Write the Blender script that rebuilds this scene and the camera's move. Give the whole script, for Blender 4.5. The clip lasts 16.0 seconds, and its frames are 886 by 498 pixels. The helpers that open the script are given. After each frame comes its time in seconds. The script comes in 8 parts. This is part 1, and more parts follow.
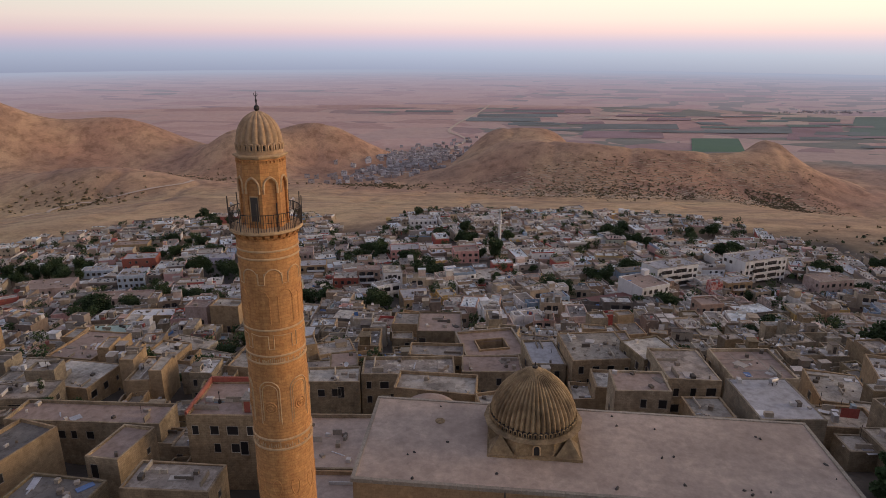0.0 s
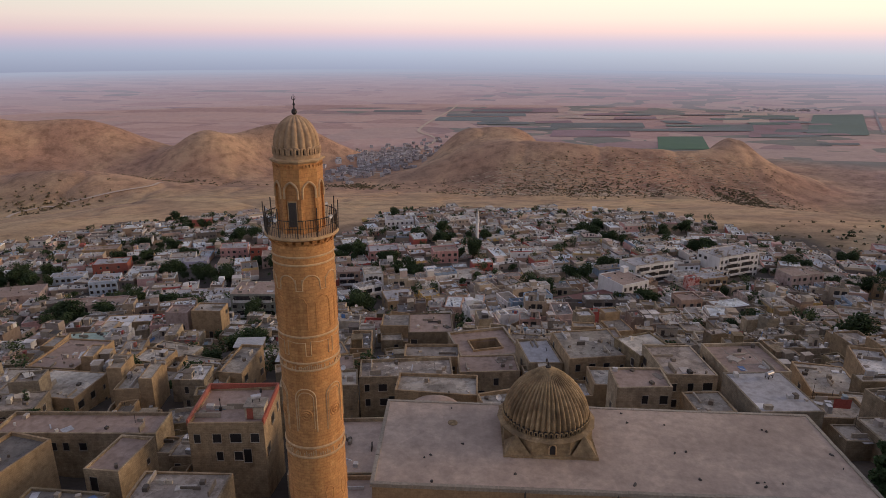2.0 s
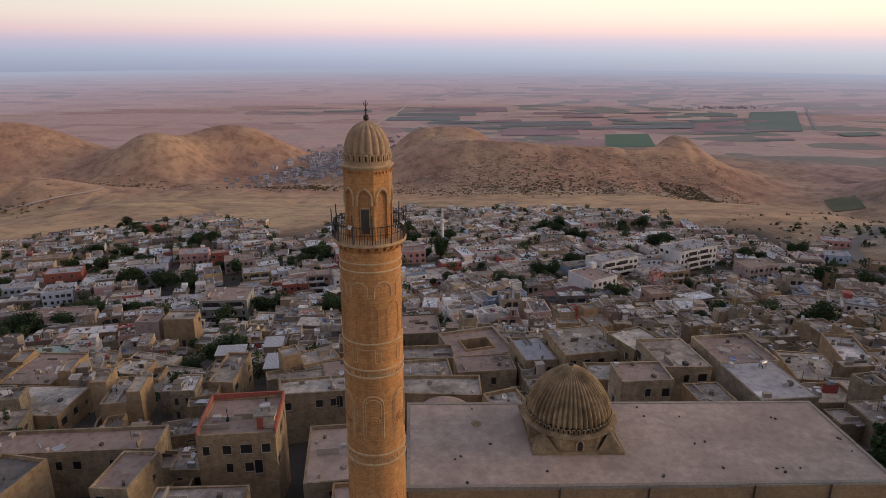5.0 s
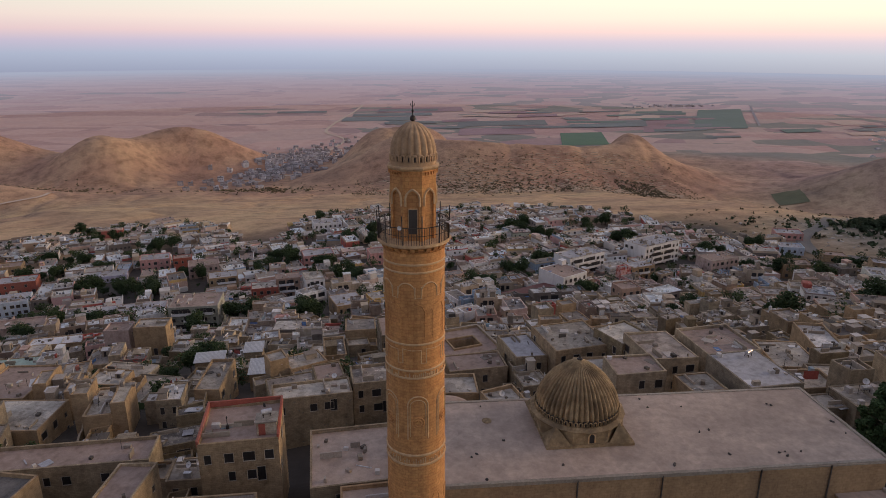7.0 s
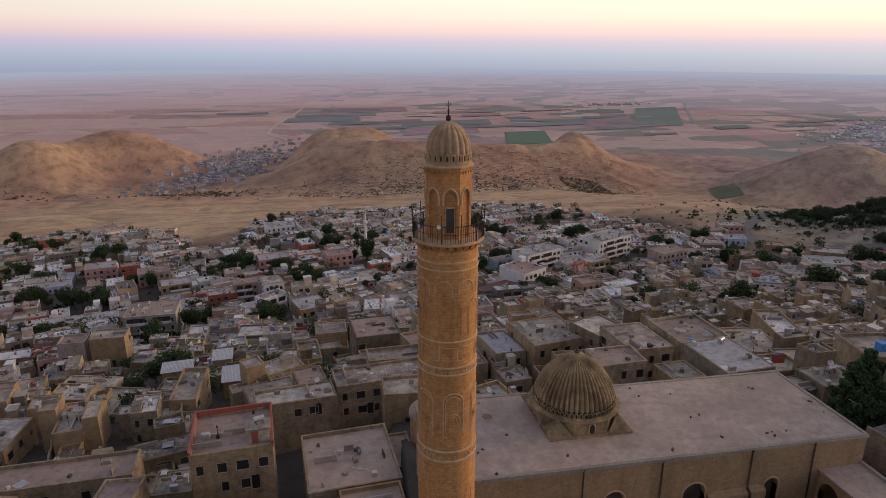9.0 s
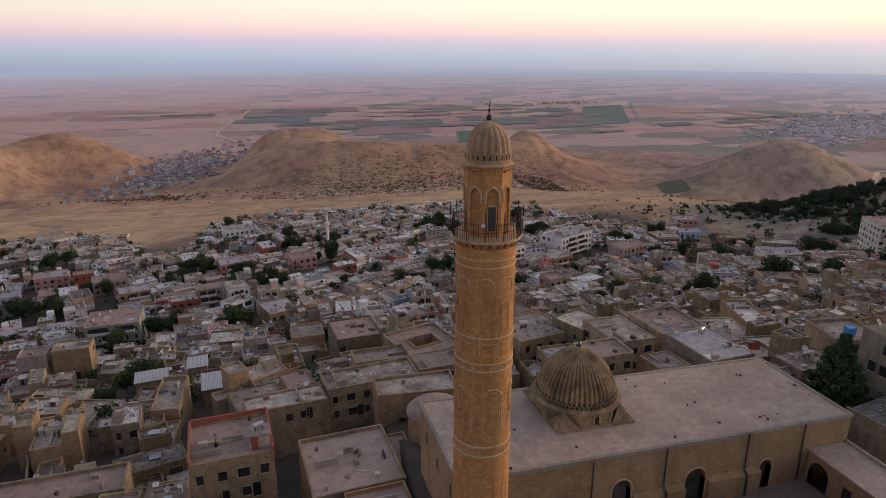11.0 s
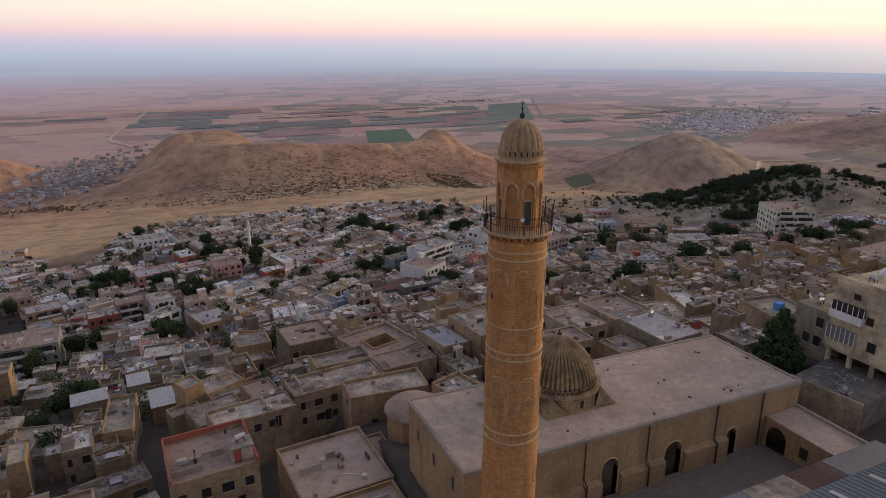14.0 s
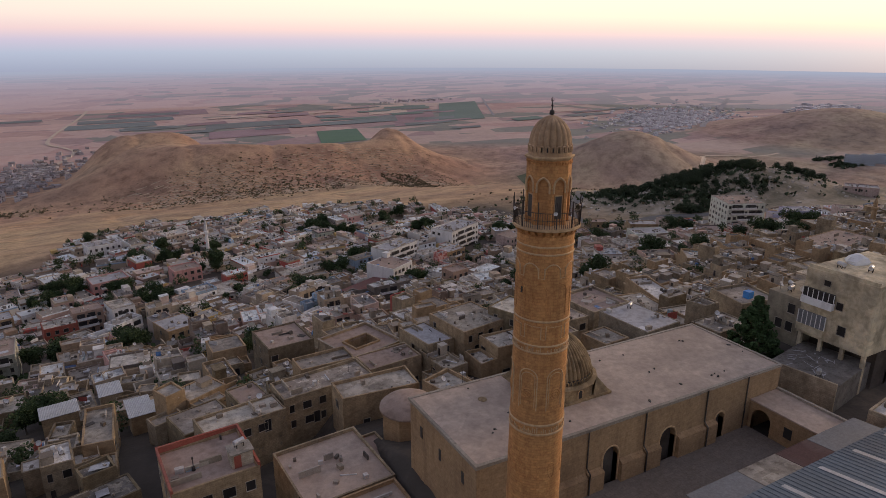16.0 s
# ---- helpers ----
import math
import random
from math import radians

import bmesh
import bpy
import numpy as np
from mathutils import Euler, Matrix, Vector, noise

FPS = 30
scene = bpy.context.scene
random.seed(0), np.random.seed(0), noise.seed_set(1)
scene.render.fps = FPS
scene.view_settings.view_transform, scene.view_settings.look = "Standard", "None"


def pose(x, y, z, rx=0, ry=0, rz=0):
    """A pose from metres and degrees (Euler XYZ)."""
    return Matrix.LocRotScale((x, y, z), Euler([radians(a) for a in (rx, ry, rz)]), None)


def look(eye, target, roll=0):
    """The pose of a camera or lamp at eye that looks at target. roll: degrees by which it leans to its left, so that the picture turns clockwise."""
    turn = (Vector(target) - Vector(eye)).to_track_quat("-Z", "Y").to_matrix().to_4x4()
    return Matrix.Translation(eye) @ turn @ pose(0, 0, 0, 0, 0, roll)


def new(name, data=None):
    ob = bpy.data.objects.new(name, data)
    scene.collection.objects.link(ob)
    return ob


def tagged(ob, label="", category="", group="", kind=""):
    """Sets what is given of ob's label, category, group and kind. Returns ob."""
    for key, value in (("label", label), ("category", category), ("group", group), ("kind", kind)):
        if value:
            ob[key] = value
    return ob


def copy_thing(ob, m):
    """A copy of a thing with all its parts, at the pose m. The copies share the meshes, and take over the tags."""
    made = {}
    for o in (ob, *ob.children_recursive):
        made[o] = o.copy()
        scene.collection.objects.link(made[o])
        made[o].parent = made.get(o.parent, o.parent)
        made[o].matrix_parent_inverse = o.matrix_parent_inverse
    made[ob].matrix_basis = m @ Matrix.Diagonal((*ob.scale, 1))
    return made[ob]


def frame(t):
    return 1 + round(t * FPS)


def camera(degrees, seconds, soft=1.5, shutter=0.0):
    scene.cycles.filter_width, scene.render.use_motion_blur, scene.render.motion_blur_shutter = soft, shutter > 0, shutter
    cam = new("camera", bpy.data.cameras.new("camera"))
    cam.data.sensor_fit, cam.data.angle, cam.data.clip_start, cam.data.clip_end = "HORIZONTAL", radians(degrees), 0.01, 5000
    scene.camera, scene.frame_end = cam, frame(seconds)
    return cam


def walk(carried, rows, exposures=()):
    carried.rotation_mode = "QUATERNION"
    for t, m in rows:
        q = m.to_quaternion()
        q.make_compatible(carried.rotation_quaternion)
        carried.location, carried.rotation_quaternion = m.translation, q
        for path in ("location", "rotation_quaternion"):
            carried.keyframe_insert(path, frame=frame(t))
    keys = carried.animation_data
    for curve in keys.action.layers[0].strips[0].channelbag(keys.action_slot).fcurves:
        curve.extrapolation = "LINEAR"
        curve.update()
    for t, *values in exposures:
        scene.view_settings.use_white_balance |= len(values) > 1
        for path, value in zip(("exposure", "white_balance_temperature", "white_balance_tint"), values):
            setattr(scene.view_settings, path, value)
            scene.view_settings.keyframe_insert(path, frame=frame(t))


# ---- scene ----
cam = camera(69.0, 16.0, soft=0.8)
METRES, EYE, TILT, LEAN, TURN = 48.0, 54.0, 1.7, 0.0, 4.6
ROWS = [
    (0.0, 0.0, 0.0, 0.0, 0.05, -19.27, -0.14),
    (0.5, -0.024, 0.0014, 0.0008, -0.48, -19.27, -0.15),
    (1.0, -0.0506, 0.0036, 0.0019, -0.96, -19.28, -0.18),
    (1.5, -0.0768, 0.0052, 0.0027, -1.59, -19.28, -0.21),
    (2.0, -0.1047, 0.0067, 0.0037, -2.8, -19.29, -0.23),
    (2.5, -0.1316, 0.0082, 0.0052, -4.16, -19.29, -0.26),
    (3.0, -0.1607, 0.0101, 0.0063, -5.2, -19.3, -0.29),
    (3.5, -0.1886, 0.0119, 0.0074, -5.87, -19.29, -0.32),
    (6.0, -0.3464, 0.0266, 0.0118, -9.01, -19.3, -0.46),
    (6.5, -0.3783, 0.0302, 0.011, -10.23, -19.27, -0.49),
    (7.0, -0.412, 0.0341, 0.0112, -11.37, -19.27, -0.52),
    (7.5, -0.4442, 0.0386, 0.0111, -12.53, -19.26, -0.55),
    (8.0, -0.4778, 0.0437, 0.0112, -13.79, -19.25, -0.58),
    (8.5, -0.5101, 0.0494, 0.0108, -15.07, -19.23, -0.61),
    (9.0, -0.5437, 0.0558, 0.0108, -16.42, -19.22, -0.65),
    (11.5, -0.7033, 0.0979, 0.0108, -22.26, -19.2, -0.77),
    (12.0, -0.735, 0.107, 0.0109, -23.94, -19.19, -0.8),
    (12.5, -0.7648, 0.1164, 0.0107, -25.51, -19.16, -0.82),
    (13.0, -0.7971, 0.1272, 0.0107, -26.91, -19.15, -0.85),
    (13.5, -0.8246, 0.1375, 0.011, -28.01, -19.14, -0.88),
    (14.0, -0.8555, 0.1501, 0.0107, -29.16, -19.14, -0.89),
    (14.5, -0.8824, 0.1618, 0.0102, -30.12, -19.14, -0.92),
    (15.0, -0.9129, 0.1757, 0.0095, -31.23, -19.14, -0.95),
    (15.5, -0.9396, 0.1884, 0.0087, -32.26, -19.13, -0.97),
    (16.0, -0.9701, 0.2039, 0.0077, -33.6, -19.13, -1.0),
]
walk(cam, [(t, pose(0, 0, EYE, TILT, LEAN, TURN) @ pose(METRES * x, METRES * y, METRES * z, 90 + pitch, roll, yaw)) for t, x, y, z, yaw, pitch, roll in ROWS])

# ---- sky, sun and exposure: clear dusk, the glow in the west (+x), the earth's shadow low in the south ----
SUN_AZ, SUN_EL = 84.0, 11.0          # degrees clockwise from +y
scene.view_settings.exposure = 0.0

world = bpy.data.worlds.new("dusk_sky")
scene.world = world
world.use_nodes = True
wn, wl = world.node_tree.nodes, world.node_tree.links
wn.clear()
w_out = wn.new("ShaderNodeOutputWorld")
w_bg = wn.new("ShaderNodeBackground")
w_sky = wn.new("ShaderNodeTexSky")
w_sky.sky_type = "NISHITA"
w_sky.sun_disc = False
w_sky.sun_elevation = radians(4.0)
w_sky.sun_rotation = radians(SUN_AZ)
w_sky.air_density, w_sky.dust_density = 1.0, 2.0
w_co = wn.new("ShaderNodeTexCoord")
w_sep = wn.new("ShaderNodeSeparateXYZ")
wl.new(w_co.outputs["Generated"], w_sep.inputs[0])
w_map = wn.new("ShaderNodeMapRange")
w_map.inputs["From Min"].default_value, w_map.inputs["From Max"].default_value = -0.05, 0.45
wl.new(w_sep.outputs["Z"], w_map.inputs["Value"])
w_ramp = wn.new("ShaderNodeValToRGB")
el = w_ramp.color_ramp.elements
SKY = ((-0.05, (0.33, 0.30, 0.43)), (-0.032, (0.40, 0.445, 0.57)), (-0.012, (0.50, 0.56, 0.69)), (0.004, (0.67, 0.61, 0.73)),
       (0.018, (0.93, 0.71, 0.70)), (0.036, (1.02, 0.86, 0.76)), (0.06, (0.98, 0.95, 0.80)), (0.12, (0.84, 0.84, 0.82)),
       (0.25, (0.48, 0.49, 0.58)), (0.45, (0.27, 0.275, 0.36)))
for i, (z, c) in enumerate(SKY):
    p = (z + 0.05) / 0.5
    e = el[i] if i < 2 else el.new(p)
    e.position, e.color = p, (*c, 1)
wl.new(w_map.outputs[0], w_ramp.inputs[0])
w_add = wn.new("ShaderNodeMix")
w_add.data_type, w_add.blend_type = "RGBA", "ADD"
w_add.inputs["Factor"].default_value = 0.03
wl.new(w_ramp.outputs[0], w_add.inputs["A"])
wl.new(w_sky.outputs[0], w_add.inputs["B"])
# brighter and yellower towards the afterglow
w_dot = wn.new("ShaderNodeVectorMath")
w_dot.operation = "DOT_PRODUCT"
wl.new(w_co.outputs["Generated"], w_dot.inputs[0])
w_dot.inputs[1].default_value = (math.sin(radians(SUN_AZ)), math.cos(radians(SUN_AZ)), 0.0)
w_glow = wn.new("ShaderNodeValToRGB")
ge = w_glow.color_ramp.elements
ge[0].position, ge[0].color = 0.0, (0.66, 0.66, 0.72, 1)
ge[1].position, ge[1].color = 1.0, (1.18, 1.12, 1.01, 1)
mid = ge.new(0.5)
mid.color = (0.95, 0.94, 0.97, 1)
w_half = wn.new("ShaderNodeMath")
w_half.operation = "MULTIPLY_ADD"
wl.new(w_dot.outputs["Value"], w_half.inputs[0])
w_half.inputs[1].default_value, w_half.inputs[2].default_value = 0.5, 0.5
wl.new(w_half.outputs[0], w_glow.inputs[0])
w_mul = wn.new("ShaderNodeMix")
w_mul.data_type, w_mul.blend_type = "RGBA", "MULTIPLY"
w_mul.inputs["Factor"].default_value = 1.0
wl.new(w_add.outputs["Result"], w_mul.inputs["A"])
wl.new(w_glow.outputs[0], w_mul.inputs["B"])
wl.new(w_mul.outputs["Result"], w_bg.inputs["Color"])
w_bg.inputs["Strength"].default_value = 1.0
wl.new(w_bg.outputs[0], w_out.inputs["Surface"])

sun = new("sun", bpy.data.lights.new("sun", "SUN"))
sun.data.energy, sun.data.angle, sun.data.color = 1.35, radians(22), (1.0, 0.70, 0.44)
sun.matrix_world = look((0, 0, 0), (-math.sin(radians(SUN_AZ)) * math.cos(radians(SUN_EL)), -math.cos(radians(SUN_AZ)) * math.cos(radians(SUN_EL)), -math.sin(radians(SUN_EL))))

# ---- materials ----
def ramp_node(nt, stops, mode="LINEAR"):
    r = nt.nodes.new("ShaderNodeValToRGB")
    r.color_ramp.interpolation = mode
    e = r.color_ramp.elements
    for i, (p, c) in enumerate(stops):
        x = e[i] if i < 2 else e.new(p)
        x.position, x.color = p, (*c, 1)
    return r


def mix_node(nt, kind, fac, a, b):
    m = nt.nodes.new("ShaderNodeMix")
    m.data_type, m.blend_type = "RGBA", kind
    for sock, v in ((m.inputs["Factor"], fac), (m.inputs["A"], a), (m.inputs["B"], b)):
        if isinstance(v, bpy.types.NodeSocket):
            nt.links.new(v, sock)
        elif isinstance(v, (int, float)):
            sock.default_value = v
        else:
            sock.default_value = (*v, 1)
    return m.outputs["Result"]


def noise_node(nt, vec, scale, detail=4.0, rough=0.6):
    n = nt.nodes.new("ShaderNodeTexNoise")
    n.inputs["Scale"].default_value, n.inputs["Detail"].default_value, n.inputs["Roughness"].default_value = scale, detail, rough
    nt.links.new(vec, n.inputs["Vector"])
    return n.outputs["Fac"]


def surface(name, stops, fine=1.2, coarse=0.12, stain=(0.25, 0.22, 0.19), stain_amount=0.5, rough=0.9, metal=0.0,
            bump=0.25, bump_scale=3.0, per_object=0.0, courses=None, streak=False, patches=0.0, mode="LINEAR", grain=0.5, blot=0.0):
    """A worn surface in two scales. stops: colours picked by Object Info's random and noise; courses: (length, height, depth) of stone courses."""
    m = bpy.data.materials.new(name)
    m.use_nodes = True
    nt = m.node_tree
    bs = nt.nodes["Principled BSDF"]
    bs.inputs["Roughness"].default_value, bs.inputs["Metallic"].default_value = rough, metal
    geo = nt.nodes.new("ShaderNodeNewGeometry")
    pos = geo.outputs["Position"]
    f1 = noise_node(nt, pos, fine, 6.0, 0.65)
    f2 = noise_node(nt, pos, coarse, 3.0, 0.55)
    info = nt.nodes.new("ShaderNodeObjectInfo")
    mm = nt.nodes.new("ShaderNodeMath")
    mm.operation = "MULTIPLY_ADD"
    nt.links.new(info.outputs["Random"], mm.inputs[0])
    mm.inputs[1].default_value = per_object
    am = nt.nodes.new("ShaderNodeMath")
    am.operation = "MULTIPLY"
    nt.links.new(f1, am.inputs[0])
    am.inputs[1].default_value = 1.0 - per_object
    nt.links.new(am.outputs[0], mm.inputs[2])
    col = ramp_node(nt, stops, mode)
    nt.links.new(mm.outputs[0], col.inputs[0])
    out = col.outputs[0]
    st = ramp_node(nt, ((0.42, (0, 0, 0)), (0.68, (1, 1, 1))))
    nt.links.new(f2, st.inputs[0])
    sm = nt.nodes.new("ShaderNodeMath")
    sm.operation = "MULTIPLY"
    nt.links.new(st.outputs[0], sm.inputs[0])
    sm.inputs[1].default_value = stain_amount
    out = mix_node(nt, "MIX", sm.outputs[0], out, stain)
    if patches:
        wb = nt.nodes.new("ShaderNodeTexVoronoi")
        wb.distance = "MANHATTAN"
        wb.inputs["Scale"].default_value = 0.42
        nt.links.new(pos, wb.inputs["Vector"])
        pr = ramp_node(nt, ((0.0, (0.62, 0.60, 0.58)), (0.5, (1.0, 1.0, 1.0)), (1.0, (1.3, 1.28, 1.26))))
        sc = nt.nodes.new("ShaderNodeSeparateColor")
        nt.links.new(wb.outputs["Color"], sc.inputs[0])
        nt.links.new(sc.outputs[0], pr.inputs[0])
        out = mix_node(nt, "MULTIPLY", patches, out, pr.outputs[0])
    if blot:                                            # sharp-edged dirt at about a metre's size
        fb = noise_node(nt, pos, 0.75, 5.0, 0.75)
        br = ramp_node(nt, ((0.50, (0, 0, 0)), (0.60, (1, 1, 1))))
        nt.links.new(fb, br.inputs[0])
        bf = nt.nodes.new("ShaderNodeMath")
        bf.operation = "MULTIPLY"
        nt.links.new(br.outputs[0], bf.inputs[0])
        bf.inputs[1].default_value = blot
        out = mix_node(nt, "MULTIPLY", bf.outputs[0], out, (0.42, 0.385, 0.34))
    f3 = noise_node(nt, pos, bump_scale, 5.0, 0.7)
    out = mix_node(nt, "OVERLAY", grain, out, f3)
    height = f3
    if streak:
        mp = nt.nodes.new("ShaderNodeMapping")
        mp.inputs["Scale"].default_value = (0.55, 0.55, 0.09)
        nt.links.new(pos, mp.inputs["Vector"])
        fs = noise_node(nt, mp.outputs[0], 1.0, 4.0, 0.6)
        sr = ramp_node(nt, ((0.5, (1, 1, 1)), (0.75, (0.55, 0.52, 0.5))))
        nt.links.new(fs, sr.inputs[0])
        out = mix_node(nt, "MULTIPLY", 0.6, out, sr.outputs[0])
    if courses:
        length, high, depth = courses
        tc = nt.nodes.new("ShaderNodeTexCoord")
        bk = nt.nodes.new("ShaderNodeTexBrick")
        bk.inputs["Scale"].default_value = 1.0
        bk.inputs["Brick Width"].default_value, bk.inputs["Row Height"].default_value = length, high
        bk.inputs["Mortar Size"].default_value, bk.inputs["Mortar Smooth"].default_value = 0.02, 0.4
        bk.inputs["Color1"].default_value, bk.inputs["Color2"].default_value = (0.80, 0.80, 0.80, 1), (1.0, 1.0, 1.0, 1)
        bk.inputs["Mortar"].default_value = (0.66, 0.62, 0.58, 1)
        nt.links.new(tc.outputs["UV"], bk.inputs["Vector"])
        out = mix_node(nt, "MULTIPLY", depth, out, bk.outputs["Color"])
    nt.links.new(out, bs.inputs["Base Color"])
    if bump:
        b = nt.nodes.new("ShaderNodeBump")
        b.inputs["Strength"].default_value, b.inputs["Distance"].default_value = bump, 0.08
        nt.links.new(height, b.inputs["Height"])
        nt.links.new(b.outputs[0], bs.inputs["Normal"])
    return m


M_STONE = surface("honey_limestone", ((0.25, (0.54, 0.245, 0.085)), (0.6, (0.67, 0.33, 0.12)), (0.85, (0.76, 0.42, 0.185))), fine=1.5, coarse=0.2,
                  stain=(0.38, 0.21, 0.09), stain_amount=0.4, courses=(0.52, 0.25, 0.75), streak=True, grain=0.5)
M_STONE_PALE = surface("pale_limestone_moulding", ((0.3, (0.50, 0.32, 0.165)), (0.75, (0.64, 0.45, 0.265))), fine=2.5, stain=(0.3, 0.2, 0.12), stain_amount=0.3)
M_DOME = surface("weathered_dome_stone", ((0.25, (0.20, 0.13, 0.065)), (0.5, (0.35, 0.245, 0.13)), (0.75, (0.52, 0.385, 0.225))), fine=1.0, coarse=0.35,
                 stain=(0.10, 0.07, 0.04), stain_amount=0.7, streak=True)
M_ROOF_LIME = surface("lime_plaster_roof", ((0.2, (0.40, 0.30, 0.235)), (0.55, (0.50, 0.385, 0.305)), (0.85, (0.57, 0.45, 0.36))), fine=0.5, coarse=0.07,
                      stain=(0.30, 0.225, 0.18), stain_amount=0.7, rough=0.6, bump=0.12, bump_scale=0.9, patches=0.2, blot=0.12)
# wall tones, old and rendered, lowered against the roofs: shade put into the colour
OLD_TONES = ((0.0, (0.291, 0.226, 0.132)), (0.12, (0.462, 0.363, 0.235)), (0.30, (0.361, 0.309, 0.23)), (0.38, (0.562, 0.456, 0.314)), (0.54, (0.23, 0.181, 0.117)), (0.60, (0.481, 0.348, 0.206)),
             (0.76, (0.662, 0.569, 0.431)), (0.83, (0.412, 0.333, 0.226)), (0.92, (0.512, 0.392, 0.25)))
M_WALL_OLD = surface("old_town_stone", OLD_TONES, fine=0.9, coarse=0.15,
                     stain=(0.20, 0.16, 0.115), stain_amount=0.5, per_object=0.94, courses=(0.6, 0.3, 0.9), streak=True, patches=0.35, mode="CONSTANT", blot=0.5, grain=0.7)
HOUSE_TONES = ((0.0, (0.345, 0.253, 0.172)), (0.08, (0.506, 0.402, 0.293)), (0.18, (0.782, 0.736, 0.678)), (0.27, (0.276, 0.207, 0.161)), (0.34, (0.598, 0.414, 0.339)), (0.41, (0.9, 0.9, 0.9)), (0.475, (0.713, 0.564, 0.483)),
               (0.53, (0.425, 0.356, 0.31)), (0.60, (0.575, 0.471, 0.345)), (0.68, (0.874, 0.839, 0.793)), (0.74, (0.196, 0.167, 0.144)), (0.80, (0.46, 0.103, 0.0805)), (0.825, (0.713, 0.437, 0.391)),
               (0.86, (0.644, 0.437, 0.161)), (0.88, (0.345, 0.46, 0.598)), (0.90, (0.414, 0.287, 0.196)), (0.94, (0.529, 0.46, 0.368)), (0.98, (0.483, 0.529, 0.425)))
# roof tones raised, so light from above is partly in their colour
ROOF_TONES = ((0.0, (0.213, 0.196, 0.174)), (0.08, (0.468, 0.431, 0.375)), (0.24, (0.638, 0.594, 0.526)), (0.38, (0.340, 0.297, 0.246)), (0.47, (0.553, 0.498, 0.431)), (0.61, (0.766, 0.773, 0.739)),
              (0.72, (0.426, 0.314, 0.258)), (0.77, (0.276, 0.258, 0.241)), (0.83, (0.855, 0.9, 0.9)), (0.91, (0.511, 0.549, 0.582)), (0.95, (0.617, 0.482, 0.414)))
M_WALL_NEW = surface("painted_render", HOUSE_TONES, fine=0.8, coarse=0.12, stain=(0.26, 0.21, 0.17), stain_amount=0.45, per_object=0.98, streak=True, mode="CONSTANT", blot=0.35)
OLD_ROOFS = ((0.0, (0.202, 0.183, 0.161)), (0.10, (0.393, 0.348, 0.286)), (0.28, (0.512, 0.45, 0.362)), (0.42, (0.310, 0.276, 0.239)), (0.52, (0.477, 0.431, 0.367)), (0.66, (0.644, 0.587, 0.496)),
             (0.78, (0.406, 0.348, 0.292)), (0.87, (0.786, 0.756, 0.712)), (0.93, (0.501, 0.42, 0.35)))
M_ROOF_GREY = surface("concrete_roof", OLD_ROOFS, bump_scale=1.1, fine=0.7, coarse=0.2, stain=(0.15, 0.13, 0.115), stain_amount=0.6, per_object=0.94, patches=0.5, mode="CONSTANT", blot=0.55)
M_ROOF_NEW = surface("mixed_flat_roof", ROOF_TONES, fine=0.8, coarse=0.2, stain=(0.22, 0.185, 0.165), stain_amount=0.6, per_object=0.98, patches=0.4, mode="CONSTANT", bump_scale=1.2, blot=0.5)
M_PARAPET = surface("parapet_coping", ((0.1, (0.28, 0.24, 0.19)), (0.9, (0.50, 0.44, 0.36))), fine=1.5, stain=(0.2, 0.16, 0.125), stain_amount=0.5, per_object=0.5)
M_GLASS = surface("dark_window", ((0.2, (0.012, 0.012, 0.014)), (0.8, (0.04, 0.036, 0.036))), rough=0.35, bump=0.0, stain_amount=0.1, per_object=0.6)
M_WHITE = surface("white_paint", ((0.3, (0.76, 0.74, 0.72)), (0.8, (0.86, 0.85, 0.84))), stain=(0.55, 0.51, 0.48), stain_amount=0.3, streak=True)
M_SHEET = surface("galvanised_sheet", ((0.2, (0.42, 0.42, 0.43)), (0.8, (0.58, 0.58, 0.59))), rough=0.5, metal=0.35, stain=(0.34, 0.30, 0.27), stain_amount=0.5, bump=0.05)
M_TANK = surface("water_tank", ((0.2, (0.48, 0.48, 0.50)), (0.8, (0.66, 0.66, 0.68))), rough=0.4, metal=0.5, bump=0.0)
M_IRON = surface("dark_iron", ((0.2, (0.035, 0.03, 0.03)), (0.8, (0.07, 0.06, 0.055))), rough=0.6, metal=0.6, bump=0.0)
M_RED = surface("red_paint", ((0.2, (0.30, 0.075, 0.05)), (0.8, (0.42, 0.12, 0.08))), stain_amount=0.3)
M_BLUE = surface("blue_tarp", ((0.2, (0.03, 0.22, 0.62)), (0.8, (0.06, 0.33, 0.80))), stain=(0.1, 0.2, 0.4), stain_amount=0.3, rough=0.5)
M_BARK = surface("bark", ((0.2, (0.08, 0.055, 0.04)), (0.8, (0.16, 0.115, 0.08))))
M_LEAF = surface("broad_leaf", ((0.1, (0.020, 0.040, 0.014)), (0.5, (0.040, 0.070, 0.022)), (0.9, (0.075, 0.105, 0.035))), fine=0.7, coarse=0.2, stain=(0.02, 0.035, 0.015), stain_amount=0.4, per_object=0.3, bump=0)
M_LEAF_FRESH = surface("fresh_leaf", ((0.1, (0.03, 0.06, 0.02)), (0.5, (0.055, 0.10, 0.032)), (0.9, (0.10, 0.15, 0.05))), fine=0.9, coarse=0.25, stain=(0.025, 0.045, 0.015), stain_amount=0.4, bump=0)
M_PINE = surface("pine_needles", ((0.1, (0.028, 0.046, 0.022)), (0.9, (0.065, 0.090, 0.040))), fine=0.7, coarse=0.2, stain=(0.015, 0.03, 0.015), stain_amount=0.4, per_object=0.4, bump=0)

